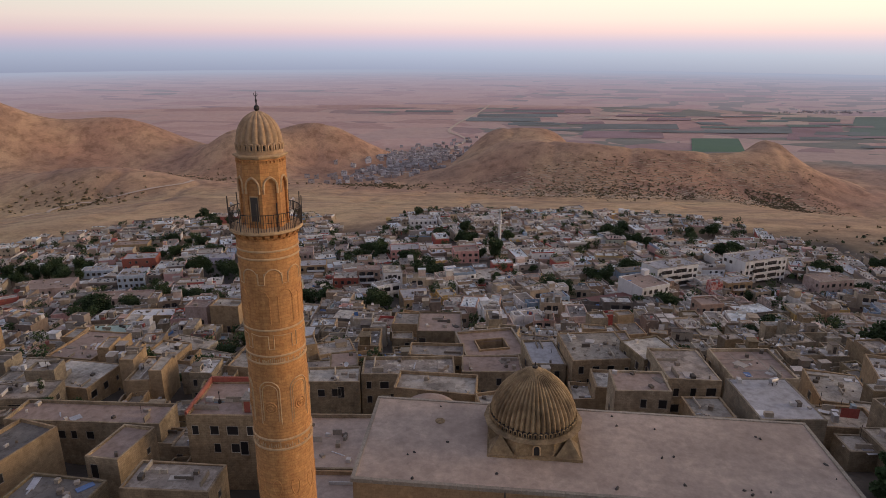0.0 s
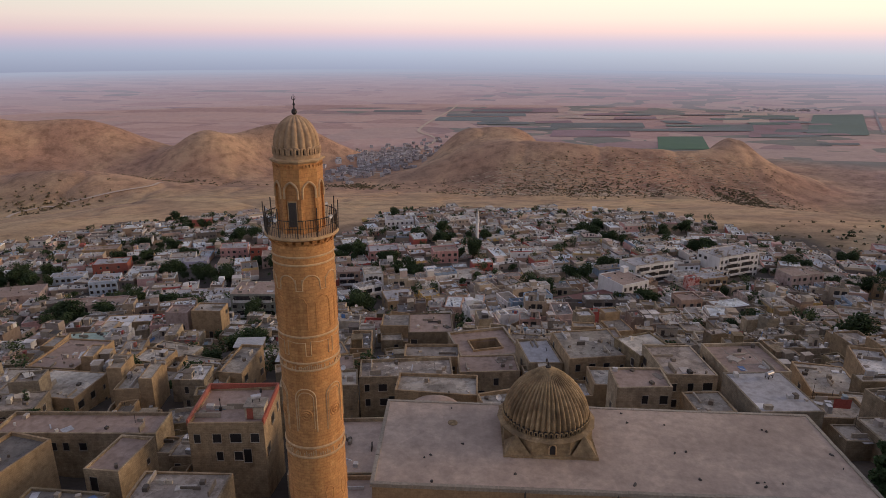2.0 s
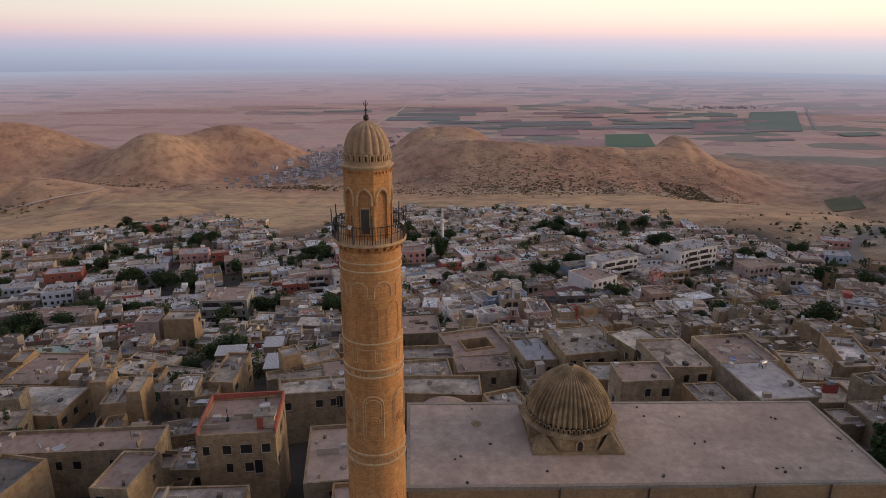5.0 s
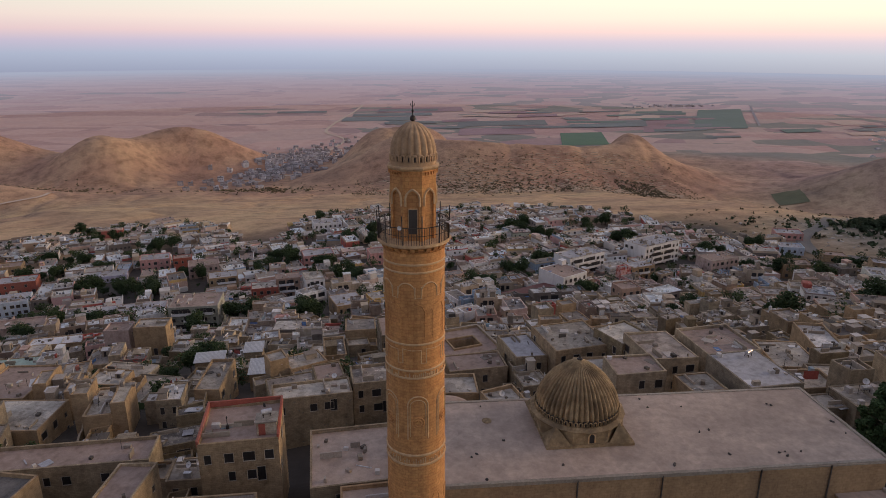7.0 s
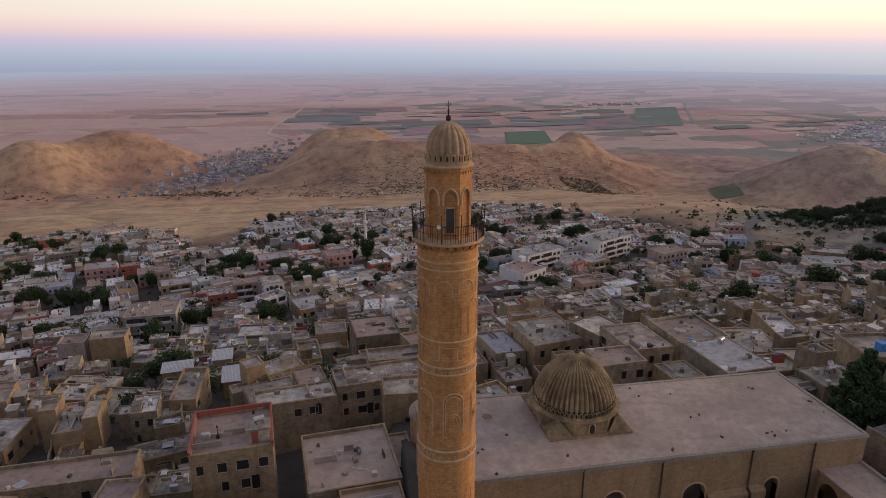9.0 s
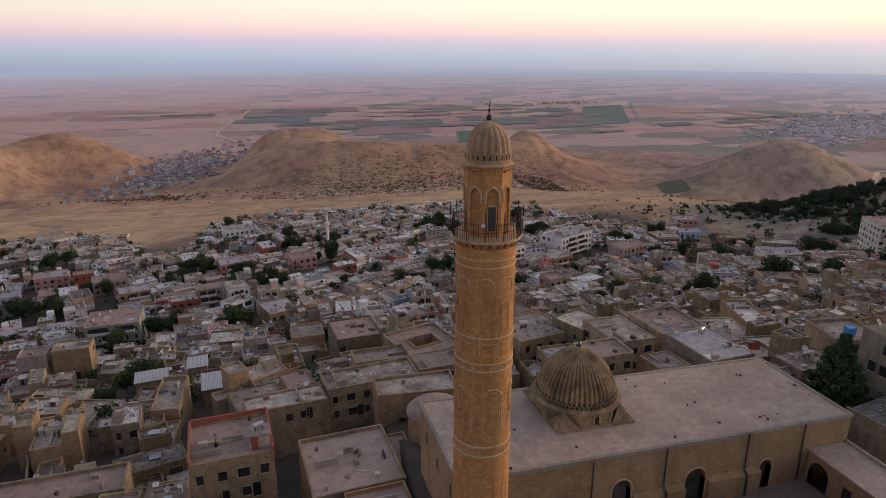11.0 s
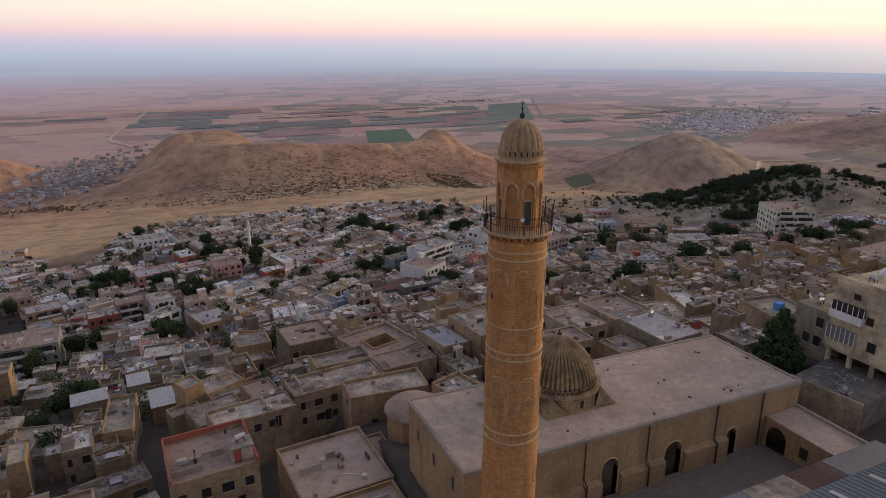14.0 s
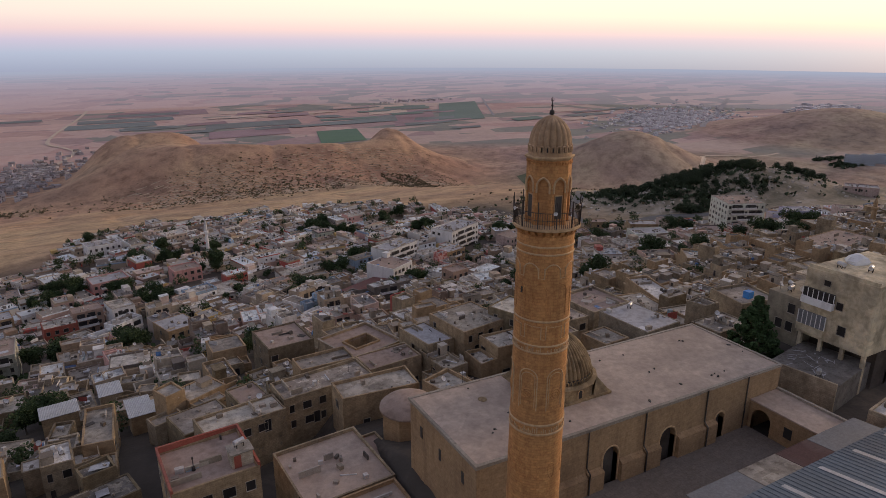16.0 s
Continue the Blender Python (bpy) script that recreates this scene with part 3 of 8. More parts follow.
def build_minaret():
    root = thing("minaret", MX, MY, 0, 0, "tall honey-coloured limestone minaret with carved bands and a ribbed cap", "minaret")
    part("shaft", lathe(bmesh.new(), ((2.9, -3), (2.9, 1.5), (2.42, 1.9), (2.36, 10), (2.32, 20), (2.29, 24), (2.24, 31), (2.22, 36), (2.22, 40.7), (2.0, 41.2)), 72), M_STONE, root)
    for z, h, pr in ((39.94, 0.09, 0.06), (39.35, 0.09, 0.06), (33.85, 0.10, 0.06), (31.75, 0.10, 0.07), (31.15, 0.10, 0.07), (24.55, 0.12, 0.08), (23.7, 0.12, 0.08)):
        r = 2.22 if z > 36 else 2.24 + (31 - z) * 0.0075 if z < 32 else 2.23
        ring("moulding", root, ((r - 0.02, z - h), (r + pr, z - h * 0.5), (r + pr, z + h * 0.4), (r - 0.02, z + h)))
    # carved bands of small upright blocks, each on one of four meshes
    for z0, z1, n, r in ((31.27, 31.62, 96, 2.25), (23.88, 24.36, 80, 2.30)):
        rnd, heights = random.Random(int(z0 * 10)), []
        for f in (0.4, 0.6, 0.8, 1.0):
            bm = bmesh.new()
            box(bm, -0.045, -r - 0.035, z0, 0.045, -r + 0.03, z0 + f * (z1 - z0))
            heights.append(part("relief_block", bm, M_STONE_PALE, root))
        for k in range(4):
            heights[k].matrix_basis = pose(0, 0, 0, 0, 0, 360 * k / n)
        for k in range(4, n):
            if rnd.random() < 0.78:
                shared("relief_block", heights[rnd.randrange(4)].data, root, pose(0, 0, 0, 0, 0, 360 * k / n))
    arch_ring("blind_arch", root, 8, 25, 1.25, 37.7, 38.6, 2.23, 0.055)
    bm = bmesh.new()                                  # hanging bracket between two arches
    tube(bm, [on_shaft(2.23, d, z) for d, z in ((-6, 38.3), (-6, 37.45), (6, 37.45), (6, 38.3))], 0.05, 4)
    first = part("arch_bracket", bm, M_STONE_PALE, root)
    first.matrix_basis = pose(0, 0, 0, 0, 0, 2.5)
    for k in range(1, 8):
        shared("arch_bracket", first.data, root, pose(0, 0, 0, 0, 0, 2.5 + 45 * k))
    bm = bmesh.new()                                  # saw-toothed panel frame
    pts = []
    for i in range(19):
        pts.append(on_shaft(2.235, 14.5 + (1.2 if i % 2 else -1.2), 34.35 + i * 0.12))
    tube(bm, pts + [on_shaft(2.235, 9, 36.85), on_shaft(2.235, 0, 37.0), on_shaft(2.235, -9, 36.85)], 0.04, 4)
    tube(bm, [on_shaft(2.235, -14.5 + (1.2 if i % 2 else -1.2), 34.35 + i * 0.12) for i in range(19)], 0.04, 4)
    first = part("zigzag_panel", bm, M_STONE, root)
    for k in range(1, 8):
        shared("zigzag_panel", first.data, root, pose(0, 0, 0, 0, 0, 45 * k))
    bm = bmesh.new()                                  # squared knots under the string course
    tube(bm, [on_shaft(2.24, d, z) for d, z in ((-22, 33.4), (-5, 33.4), (-5, 32.35), (5, 32.35), (5, 33.5), (22, 33.4))], 0.045, 4)
    first = part("squared_knot", bm, M_STONE_PALE, root)
    first.matrix_basis = pose(0, 0, 0, 0, 0, 12)
    for k in range(1, 8):
        shared("squared_knot", first.data, root, pose(0, 0, 0, 0, 0, 12 + 45 * k))
    arch_ring("tall_arch", root, 6, 0, 1.55, 25.95, 29.65, 2.27, 0.055)
    arch_ring("tall_arch_inner", root, 6, 0, 1.2, 26.2, 29.35, 2.265, 0.04)
    bm = bmesh.new()                                  # round medallion
    tube(bm, [on_shaft(2.275, math.degrees(0.46 * math.cos(a) / 2.275), 27.4 + 0.46 * math.sin(a)) for a in [2 * math.pi * i / 20 for i in range(21)]], 0.06, 4)
    tube(bm, [on_shaft(2.275, math.degrees(0.26 * math.cos(a) / 2.275), 27.4 + 0.26 * math.sin(a)) for a in [2 * math.pi * i / 12 for i in range(13)]], 0.07, 4)
    for i in range(4):
        a = math.pi * i / 4
        tube(bm, [on_shaft(2.275, math.degrees(s * 0.24 * math.cos(a) / 2.275), 27.4 + s * 0.24 * math.sin(a)) for s in (-1, 1)], 0.045, 4)
    first = part("medallion", bm, M_STONE, root, "round carved stone medallion")
    for k in range(1, 6):
        shared("medallion", first.data, root, pose(0, 0, 0, 0, 0, 60 * k))
    bm = bmesh.new()                                  # drop-shaped relief low on the shaft
    drop = [(0.42 * math.sin(a) * (1 - 0.3 * math.cos(a)), 20.1 - 0.75 * math.cos(a)) for a in [2 * math.pi * i / 16 for i in range(17)]]
    tube(bm, [on_shaft(2.325, math.degrees(u * 0.8 / 2.325), z) for u, z in drop], 0.04, 4)
    first = part("drop_relief", bm, M_STONE, root)
    for k in range(1, 10):
        shared("drop_relief", first.data, root, pose(0, 0, 0, 0, 0, 36 * k))
    # slit window
    bm = bmesh.new()
    box(bm, -0.09, -2.26, 36.0, 0.09, -2.1, 36.5)
    part("slit_window", bm, M_GLASS, root, "narrow dark slit in the shaft").matrix_basis = pose(0, 0, 0, 0, 0, -86)
    # balcony
    for lo, hi, r1, n, off in ((40.62, 40.9, 2.34, 26, 0.0), (40.88, 41.18, 2.5, 26, 0.5)):
        bm = bmesh.new()
        for v in box(bm, -0.17, -r1, lo, 0.17, -2.1, hi):
            if v.co.y < -2.2 and v.co.z < lo + 0.1:
                v.co.y += 0.2
        first = part("corbel", soft(bm, 0.04), M_STONE, root)
        for k in range(1, n):
            shared("corbel", first.data, root, pose(0, 0, 0, 0, 0, 360 * (k + off) / n))
        first.matrix_basis = pose(0, 0, 0, 0, 0, 360 * off / n)
    part("balcony_floor", lathe(bmesh.new(), ((2.2, 41.15), (2.5, 41.2), (2.64, 41.28), (2.64, 41.46), (2.5, 41.5)), 64), M_STONE_PALE, root)
    rail = part("railing", lathe(bmesh.new(), ((2.52, 42.66), (2.56, 42.66), (2.56, 42.71), (2.52, 42.71), (2.52, 42.66)), 48, cap=False), M_IRON, root, "thin dark iron railing")
    bm = bmesh.new()
    lathe(bm, ((2.52, 42.1), (2.55, 42.1), (2.55, 42.13), (2.52, 42.13), (2.52, 42.1)), 48, cap=False)
    part("middle_rail", bm, M_IRON, rail)
    bm = bmesh.new()
    bar(bm, (0, -2.54, 41.48), (0, -2.54, 42.68), 0.02, 4)
    first = part("baluster", bm, M_IRON, rail)
    for k in range(1, 88):
        shared("baluster", first.data, rail, pose(0, 0, 0, 0, 0, 360 * k / 88))
    bm = bmesh.new()
    bar(bm, (0, -2.6, 41.45), (0, -2.66, 43.55), 0.04, 6)
    first = part("tall_post", bm, M_IRON, root)
    first.matrix_basis = pose(0, 0, 0, 0, 0, 8)
    for k in range(1, 12):
        shared("tall_post", first.data, root, pose(0, 0, 0, 0, 0, 8 + 30 * k))
    # eight-sided turret with niches
    oc, ins = 1.72, 0.15
    face = oc * math.cos(math.pi / 8)
    turret = part("turret", lathe(bmesh.new(), ((oc - ins, 41.4), (oc - ins, 46.45), (oc + 0.1, 46.5)), 8), M_STONE, root)
    turret.matrix_basis = pose(0, 0, 0, 0, 0, 16)
    hw, hi = oc * math.sin(math.pi / 8), (oc - ins) * math.sin(math.pi / 8)

    def niche_line(w, z0, z1):
        rise = w * 0.62
        curve = [(w / 2 * (2 * i / 16 - 1), z1 - rise + rise * (0.72 * math.sqrt(max(0, 1 - (2 * i / 16 - 1) ** 2)) + 0.28 * (1 - abs(2 * i / 16 - 1)))) for i in range(17)]
        return [(-w / 2, z0)] + curve + [(w / 2, z0)]

    bm = bmesh.new()                                  # wall plate with an open arch before the set-back wall
    pts = niche_line(0.86, 41.4, 45.0)
    ztop = 46.45
    fr, bk = [bm.verts.new((u, -face, z)) for u, z in pts], [bm.verts.new((u, -face + ins, z)) for u, z in pts]
    up = [bm.verts.new((u, -face, ztop)) for u, z in pts]
    for i in range(len(pts) - 1):
        bm.faces.new((bk[i], bk[i + 1], fr[i + 1], fr[i]))
        if abs(pts[i][0] - pts[i + 1][0]) > 1e-6:
            bm.faces.new((fr[i], fr[i + 1], up[i + 1], up[i]))
    for sgn, j in ((-1, 0), (1, len(pts) - 1)):
        q = [bm.verts.new((sgn * hw, -face, 41.4)), bm.verts.new((sgn * hw, -face, ztop)), bm.verts.new((sgn * hi, -face + ins, 41.4)), bm.verts.new((sgn * hi, -face + ins, ztop))]
        f0 = bm.verts.new((sgn * 0.43, -face, ztop))
        bm.faces.new((q[0], fr[j], f0, q[1]))
        bm.faces.new((q[0], q[1], q[3], q[2]))
    bmesh.ops.remove_doubles(bm, verts=bm.verts, dist=0.001)
    bmesh.ops.recalc_face_normals(bm, faces=bm.faces)
    plate = part("turret_face", bm, M_STONE, root)
    bm = bmesh.new()
    tube(bm, [(u, -face - 0.02, z) for u, z in niche_line(0.98, 44.0, 45.16)], 0.085, 5)
    hood = part("niche_arch", bm, M_STONE_PALE, root, "pointed stone hood over a niche")
    bm = bmesh.new()
    box(bm, -0.42, -face + ins - 0.02, 41.42, 0.42, -face + ins + 0.03, 44.95)
    niche = part("niche", bm, M_NICHE, root, "orange-brown stone infill of the niche")
    for k in range(8):
        m = pose(0, 0, 0, 0, 0, -6.5 + 45 * k)
        if k:
            shared("turret_face", plate.data, root, m)
            shared("niche_arch", hood.data, root, m)
            shared("niche", niche.data, root, m)
        else:
            hood.matrix_basis = niche.matrix_basis = plate.matrix_basis = m
    for k in (0, -2, 3):
        bm = bmesh.new()
        box(bm, -0.29, -face + ins - 0.08, 42.0, 0.29, -face + ins + 0.02, 43.75)
        d = part("turret_door", bm, M_DOOR, root, "dark grey metal door in a niche")
        d.matrix_basis = pose(0, 0, 0, 0, 0, -6.5 + 45 * k)
        bm = bmesh.new()
        for a in ((-0.34, 42.0, -0.29, 43.82), (0.29, 42.0, 0.34, 43.82), (-0.29, 43.75, 0.29, 43.82)):
            box(bm, a[0], -face + ins - 0.11, a[1], a[2], -face + ins - 0.02, a[3])
        part("door_jamb", bm, M_STONE_PALE, d)
    ring("cornice", root, ((1.6, 46.35), (1.78, 46.45), (1.9, 46.56), (1.92, 46.66), (1.62, 46.74)), seg=8).matrix_basis = pose(0, 0, 0, 0, 0, 16)
    bm = bmesh.new()
    for k in range(40):
        q = pose(0, 0, 0, 0, 0, 9 * k)
        for v in box(bm, -0.06, -1.74, 46.14, 0.06, -1.6, 46.34):
            v.co = q @ v.co
    part("dentil_row", bm, M_STONE, root)
    part("cap_base", lathe(bmesh.new(), ((1.6, 46.7), (1.62, 47.0), (1.5, 47.02), (1.5, 47.36), (1.6, 47.4)), 48), M_CAP, root)
    # near-black ring stands for the shade in the cap's arcade holes
    part("arcade_shadow", lathe(bmesh.new(), ((1.53, 47.03), (1.53, 47.35)), 48, cap=False), M_GLASS, root)
    bm = bmesh.new()
    tube(bm, [(u, -1.6, z) for u, z in outline_arch(0.26, 46.98, 47.45, 6)], 0.085, 5)
    first = part("cap_arcade", bm, M_CAP, root)
    for k in range(1, 24):
        shared("cap_arcade", first.data, root, pose(0, 0, 0, 0, 0, 15 * k))
    prof = [(1.60, 47.38), (1.60, 47.55), (1.585, 47.8), (1.54, 48.05), (1.46, 48.35), (1.34, 48.62), (1.17, 48.9), (0.95, 49.15), (0.68, 49.36), (0.38, 49.52), (0.1, 49.6)]
    part("ribbed_cap", lathe(bmesh.new(), prof, 18 * 8, lambda a, i: 1 - 0.15 * (1 - abs(math.sin(9 * a)) ** 0.6) * (1 if i < 9 else 0.5)), M_CAP, root, "ribbed stone cap", True)
    part("finial", lathe(bmesh.new(), ((0.06, 49.55), (0.2, 49.72), (0.17, 49.92), (0.05, 50.0), (0.04, 50.2), (0.1, 50.28), (0.05, 50.36), (0.025, 50.5), (0.02, 50.95)), 12), M_IRON, root, "dark metal finial with a crescent")
    bm = bmesh.new()
    tube(bm, [(0.13 * math.sin(a), 0, 50.72 - 0.13 * math.cos(a)) for a in [radians(d) for d in range(-130, 131, 20)]], 0.022, 4)
    part("crescent", bm, M_IRON, root)
    horn = thing("loudspeaker", MX, MY, 0, 0, "white horn loudspeaker on the minaret railing", "loudspeaker", "loudspeakers on the minaret")
    for k, d in enumerate((-25, 62, 150, -100)):
        bm = bmesh.new()
        lathe(bm, ((0.04, 0), (0.05, 0.1), (0.14, 0.26), (0.16, 0.28), (0.13, 0.24), (0.03, 0.08)), 14)
        bm.transform(pose(0, 0, 0, 90, 0, 0))
        h = part("horn", bm, M_WHITE, horn) if not k else None
        if k == 0:
            h.matrix_basis = Matrix.Identity(4)
            bm = bmesh.new()
            bar(bm, (0, 0.02, -0.5), (0, 0.02, 0), 0.02, 5)
            part("bracket", bm, M_IRON, horn)
            horn.matrix_basis = pose(*(Vector((MX, MY, 42.75)) + Vector(on_shaft(2.5, d, 0))), 0, 0, d)
        else:
            bm.free()
            copy_thing(horn, pose(*(Vector((MX, MY, 42.75)) + Vector(on_shaft(2.5, d, 0))), 0, 0, d))


M_CAP = surface("cap_stone", ((0.25, (0.44, 0.28, 0.155)), (0.6, (0.57, 0.385, 0.235)), (0.85, (0.68, 0.49, 0.33))), fine=1.6, coarse=0.5, stain=(0.24, 0.16, 0.09), stain_amount=0.5, streak=True)
M_NICHE = surface("sheltered_stone", ((0.2, (0.45, 0.21, 0.075)), (0.8, (0.58, 0.30, 0.12))), fine=2.0, stain=(0.3, 0.15, 0.07), stain_amount=0.3, courses=(0.5, 0.25, 0.8))
M_DOOR = surface("grey_metal_door", ((0.2, (0.035, 0.03, 0.028)), (0.8, (0.06, 0.05, 0.045))), rough=0.5, bump=0.0)
build_minaret()

# ---- the prayer hall with its dome ----
HX0, HX1, HY0, HY1 = -14.3, 39.7, 57.5, 74.2


def roof_z(x):
    return 9.35 - 0.0205 * (x - 0)


def build_hall():
    root = thing("mosque_hall", 0, 0, 0, 0, "long limestone prayer hall with a flat pale plaster roof", "mosque")
    # walls with openings through the courtyard side
    doors = ((6.05, 2.5, 5.45), (16.4, 2.9, 5.0), (26.9, 1.9, 4.2))
    xs = [HX0]
    for cx, w, top in doors:
        xs += [cx - w / 2, cx + w / 2]
    xs.append(HX1)
    for i in range(0, len(xs), 2):
        bm = bmesh.new()
        for q in box(bm, xs[i], HY0, -2, xs[i + 1], HY0 + 0.9, 0)[4:]:
            q.co.z = roof_z(q.co.x) - 0.15
        part("courtyard_wall", bm, M_HALL, root)
    for cx, w, top in doors:
        bm = bmesh.new()
        pts = outline_arch(w, -2, top, 12, 0.15)
        front = [bm.verts.new((cx + u, HY0, z)) for u, z in pts]
        back = [bm.verts.new((cx + u, HY0 + 0.9, z)) for u, z in pts]
        upf = [bm.verts.new((cx + u, HY0, roof_z(cx + u) - 0.15)) for u, z in pts]
        for i in range(len(pts) - 1):
            bm.faces.new((front[i], front[i + 1], back[i + 1], back[i]))
            if abs(pts[i][0] - pts[i + 1][0]) > 1e-6:
                bm.faces.new((front[i + 1], front[i], upf[i], upf[i + 1]))
        part("arch_bay", bm, M_HALL, root)
    for nm, a in (("back_wall", (HX0, HY1 - 0.9, HX1, HY1)), ("end_wall", (HX0, HY0 + 0.9, HX0 + 0.9, HY1 - 0.9)), ("end_wall", (HX1 - 0.9, HY0 + 0.9, HX1, HY1 - 0.9))):
        bm = bmesh.new()
        for q in box(bm, a[0], a[1], -8, a[2], a[3], 0)[4:]:
            q.co.z = roof_z(q.co.x) - 0.15
        part(nm, bm, M_HALL, root)
    for cx, w, top in doors:                           # doors deep in the arches
        bm = bmesh.new()
        box(bm, cx - w / 2, HY0 + 0.82, -1, cx + w / 2, HY0 + 0.9, top)
        part("door", bm, M_DARKWOOD, root, "dark wooden door deep in its arch")
        bm = bmesh.new()
        tube(bm, [(cx + u, HY0 - 0.03, z) for u, z in outline_arch(w + 0.3, 0, top + 0.2, 12, 0.15)], 0.12, 5)
        part("arch_moulding", bm, M_STONE_PALE, root)
    # roof sheet, with a low edge and a step in it
    bm = bmesh.new()
    nx, ny = 54, 17
    rnd = random.Random(4)
    grid = []
    for j in range(ny + 1):
        for i in range(nx + 1):
            x, y = HX0 - 0.15 + i * (HX1 - HX0 + 0.3) / nx, HY0 - 0.15 + j * (HY1 - HY0 + 0.3) / ny
            e = 0.0 if i in (0, nx) or j in (0, ny) else rnd.uniform(-0.035, 0.035)
            grid.append(bm.verts.new((x, y, roof_z(x) + 0.02 * (y - 66) * 0.3 + e)))
    for j in range(ny):
        for i in range(nx):
            k = j * (nx + 1) + i
            bm.faces.new((grid[k], grid[k + 1], grid[k + nx + 2], grid[k + nx + 1]))
    part("roof", bm, M_ROOF_LIME, root, "pale weathered lime plaster roof", True)
    for x0, y0, x1, y1 in ((HX0 - 0.2, HY0 - 0.2, 22.0, HY0 + 0.25), (22.0, HY0 - 0.05, HX1 + 0.2, HY0 + 0.35), (HX0 - 0.2, HY1 - 0.2, HX1 + 0.2, HY1 + 0.2),
                           (HX0 - 0.22, HY0 + 0.25, HX0 + 0.2, HY1 - 0.2), (HX1 - 0.2, HY0 + 0.35, HX1 + 0.22, HY1 - 0.2)):
        bm = bmesh.new()
        n = max(2, int(max(x1 - x0, y1 - y0) / 2.2))
        for k in range(n):
            if x1 - x0 > y1 - y0:
                a = (x0 + (x1 - x0) * k / n, y0, x0 + (x1 - x0) * (k + 1) / n - 0.03, y1)
            else:
                a = (x0, y0 + (y1 - y0) * k / n, x1, y0 + (y1 - y0) * (k + 1) / n - 0.03)
            up = rnd.uniform(0.12, 0.17)
            for q in box(bm, a[0], a[1], 0, a[2], a[3], 1):
                q.co.z = roof_z(q.co.x) + (up if q.co.z > 0.5 else -0.3)
        part("roof_edge", bm, M_PARAPET, root)
    # ledge along the courtyard wall, broken at the doors, with sloping buttress tops
    for a, b, z in ((-14.0, 1.9, 3.0), (2.1, 4.6, 3.1), (7.6, 11.7, 3.2), (11.9, 14.7, 3.3), (18.1, 23.4, 3.5), (23.7, 25.8, 3.6)):
        bm = bmesh.new()
        v = box(bm, a, HY0 - 0.7, -1, b, HY0, z)
        for q in v[4:]:
            if q.co.y < HY0 - 0.3:
                q.co.z -= 0.45
        part("buttress", bm, M_HALL, root)
    for x in (2.0, 11.8, 23.55, 32.2):                  # downpipes
        bm = bmesh.new()
        tube(bm, [(x, HY0 - 0.12, roof_z(x) - 0.1), (x, HY0 - 0.14, 3.8), (x + 0.05, HY0 - 0.8 if x < 25 else HY0 - 0.14, 3.2), (x + 0.05, HY0 - 0.8 if x < 25 else HY0 - 0.14, 0.1)], 0.1, 6)
        part("downpipe", bm, M_IRON, root, "dark iron downpipe")
    for y, z in ((60.5, 5.5), (66, 5.2), (71, 5.5)):
        bm = bmesh.new()
        box(bm, HX0 - 0.03, y - 0.3, z, HX0 + 0.05, y + 0.3, z + 1.6)
        part("end_window", bm, M_GLASS, root)
    # drum, corner pyramids and dome
    cx, cy = 5.4, 68.9
    bm = bmesh.new()
    box(bm, cx - 5.4, cy - 5.9, 8.9, cx + 5.4, cy + 4.9, 9.5)
    plinth = part("dome_plinth", soft(bm, 0.08), M_DOME, root)
    drum = part("drum", lathe(bmesh.new(), ((5.62, 9.2), (5.62, 11.0)), 8, x=cx, y=cy - 0.3), M_DOME, root, "eight-sided stone drum")
    drum.matrix_basis = Matrix.Translation((cx, cy - 0.3, 0)) @ pose(0, 0, 0, 0, 0, 22.5) @ Matrix.Translation((-cx, -cy + 0.3, 0))
    for sx in (-1, 1):
        for sy in (-1, 1):
            bm = bmesh.new()
            base = [bm.verts.new((cx + sx * u, cy - 0.5 + sy * v, 9.5)) for u, v in ((5.2, 5.2), (2.3, 5.2), (3.6, 3.6), (5.2, 2.3))]
            top = bm.verts.new((cx + sx * 3.9, cy - 0.5 + sy * 3.9, 11.4))
            for i in range(4):
                bm.faces.new((base[i], base[(i + 1) % 4], top))
            bm.faces.new(base)
            bmesh.ops.recalc_face_normals(bm, faces=bm.faces)
            part("corner_pyramid", bm, M_DOME, root)
    plate = part("drum_cornice", lathe(bmesh.new(), ((5.5, 10.95), (5.85, 11.05), (5.9, 11.2), (5.3, 11.45)), 16, x=cx, y=cy - 0.1), M_DOME, root)
    for dx in (0.2,):
        bm = bmesh.new()
        tube(bm, [(cx + dx + u, cy - 5.52, z) for u, z in outline_arch(0.8, 9.55, 10.8, 8)], 0.09, 4)
        w = part("drum_window", bm, M_STONE_PALE, root)
        bm = bmesh.new()
        bm.faces.new([bm.verts.new((cx + dx + u, cy - 5.51, z)) for u, z in outline_arch(0.72, 9.55, 10.75, 8)])
        part("window_opening", bm, M_GLASS, w)
    bm = bmesh.new()
    tube(bm, [(u, -5.2, z) for u, z in outline_arch(0.36, 11.4, 12.05, 6)], 0.09, 4)
    first = part("dome_arcade", bm, M_DOME, root)
    first.matrix_basis = pose(cx, cy, 0)
    for k in range(1, 56):
        shared("dome_arcade", first.data, root, pose(cx, cy, 0, 0, 0, 360 * k / 56))
    # near-black ring paints the shade inside the small arches
    part("arcade_wall", lathe(bmesh.new(), ((5.05, 11.3), (5.05, 12.1)), 56, x=cx, y=cy), M_GLASS, root)
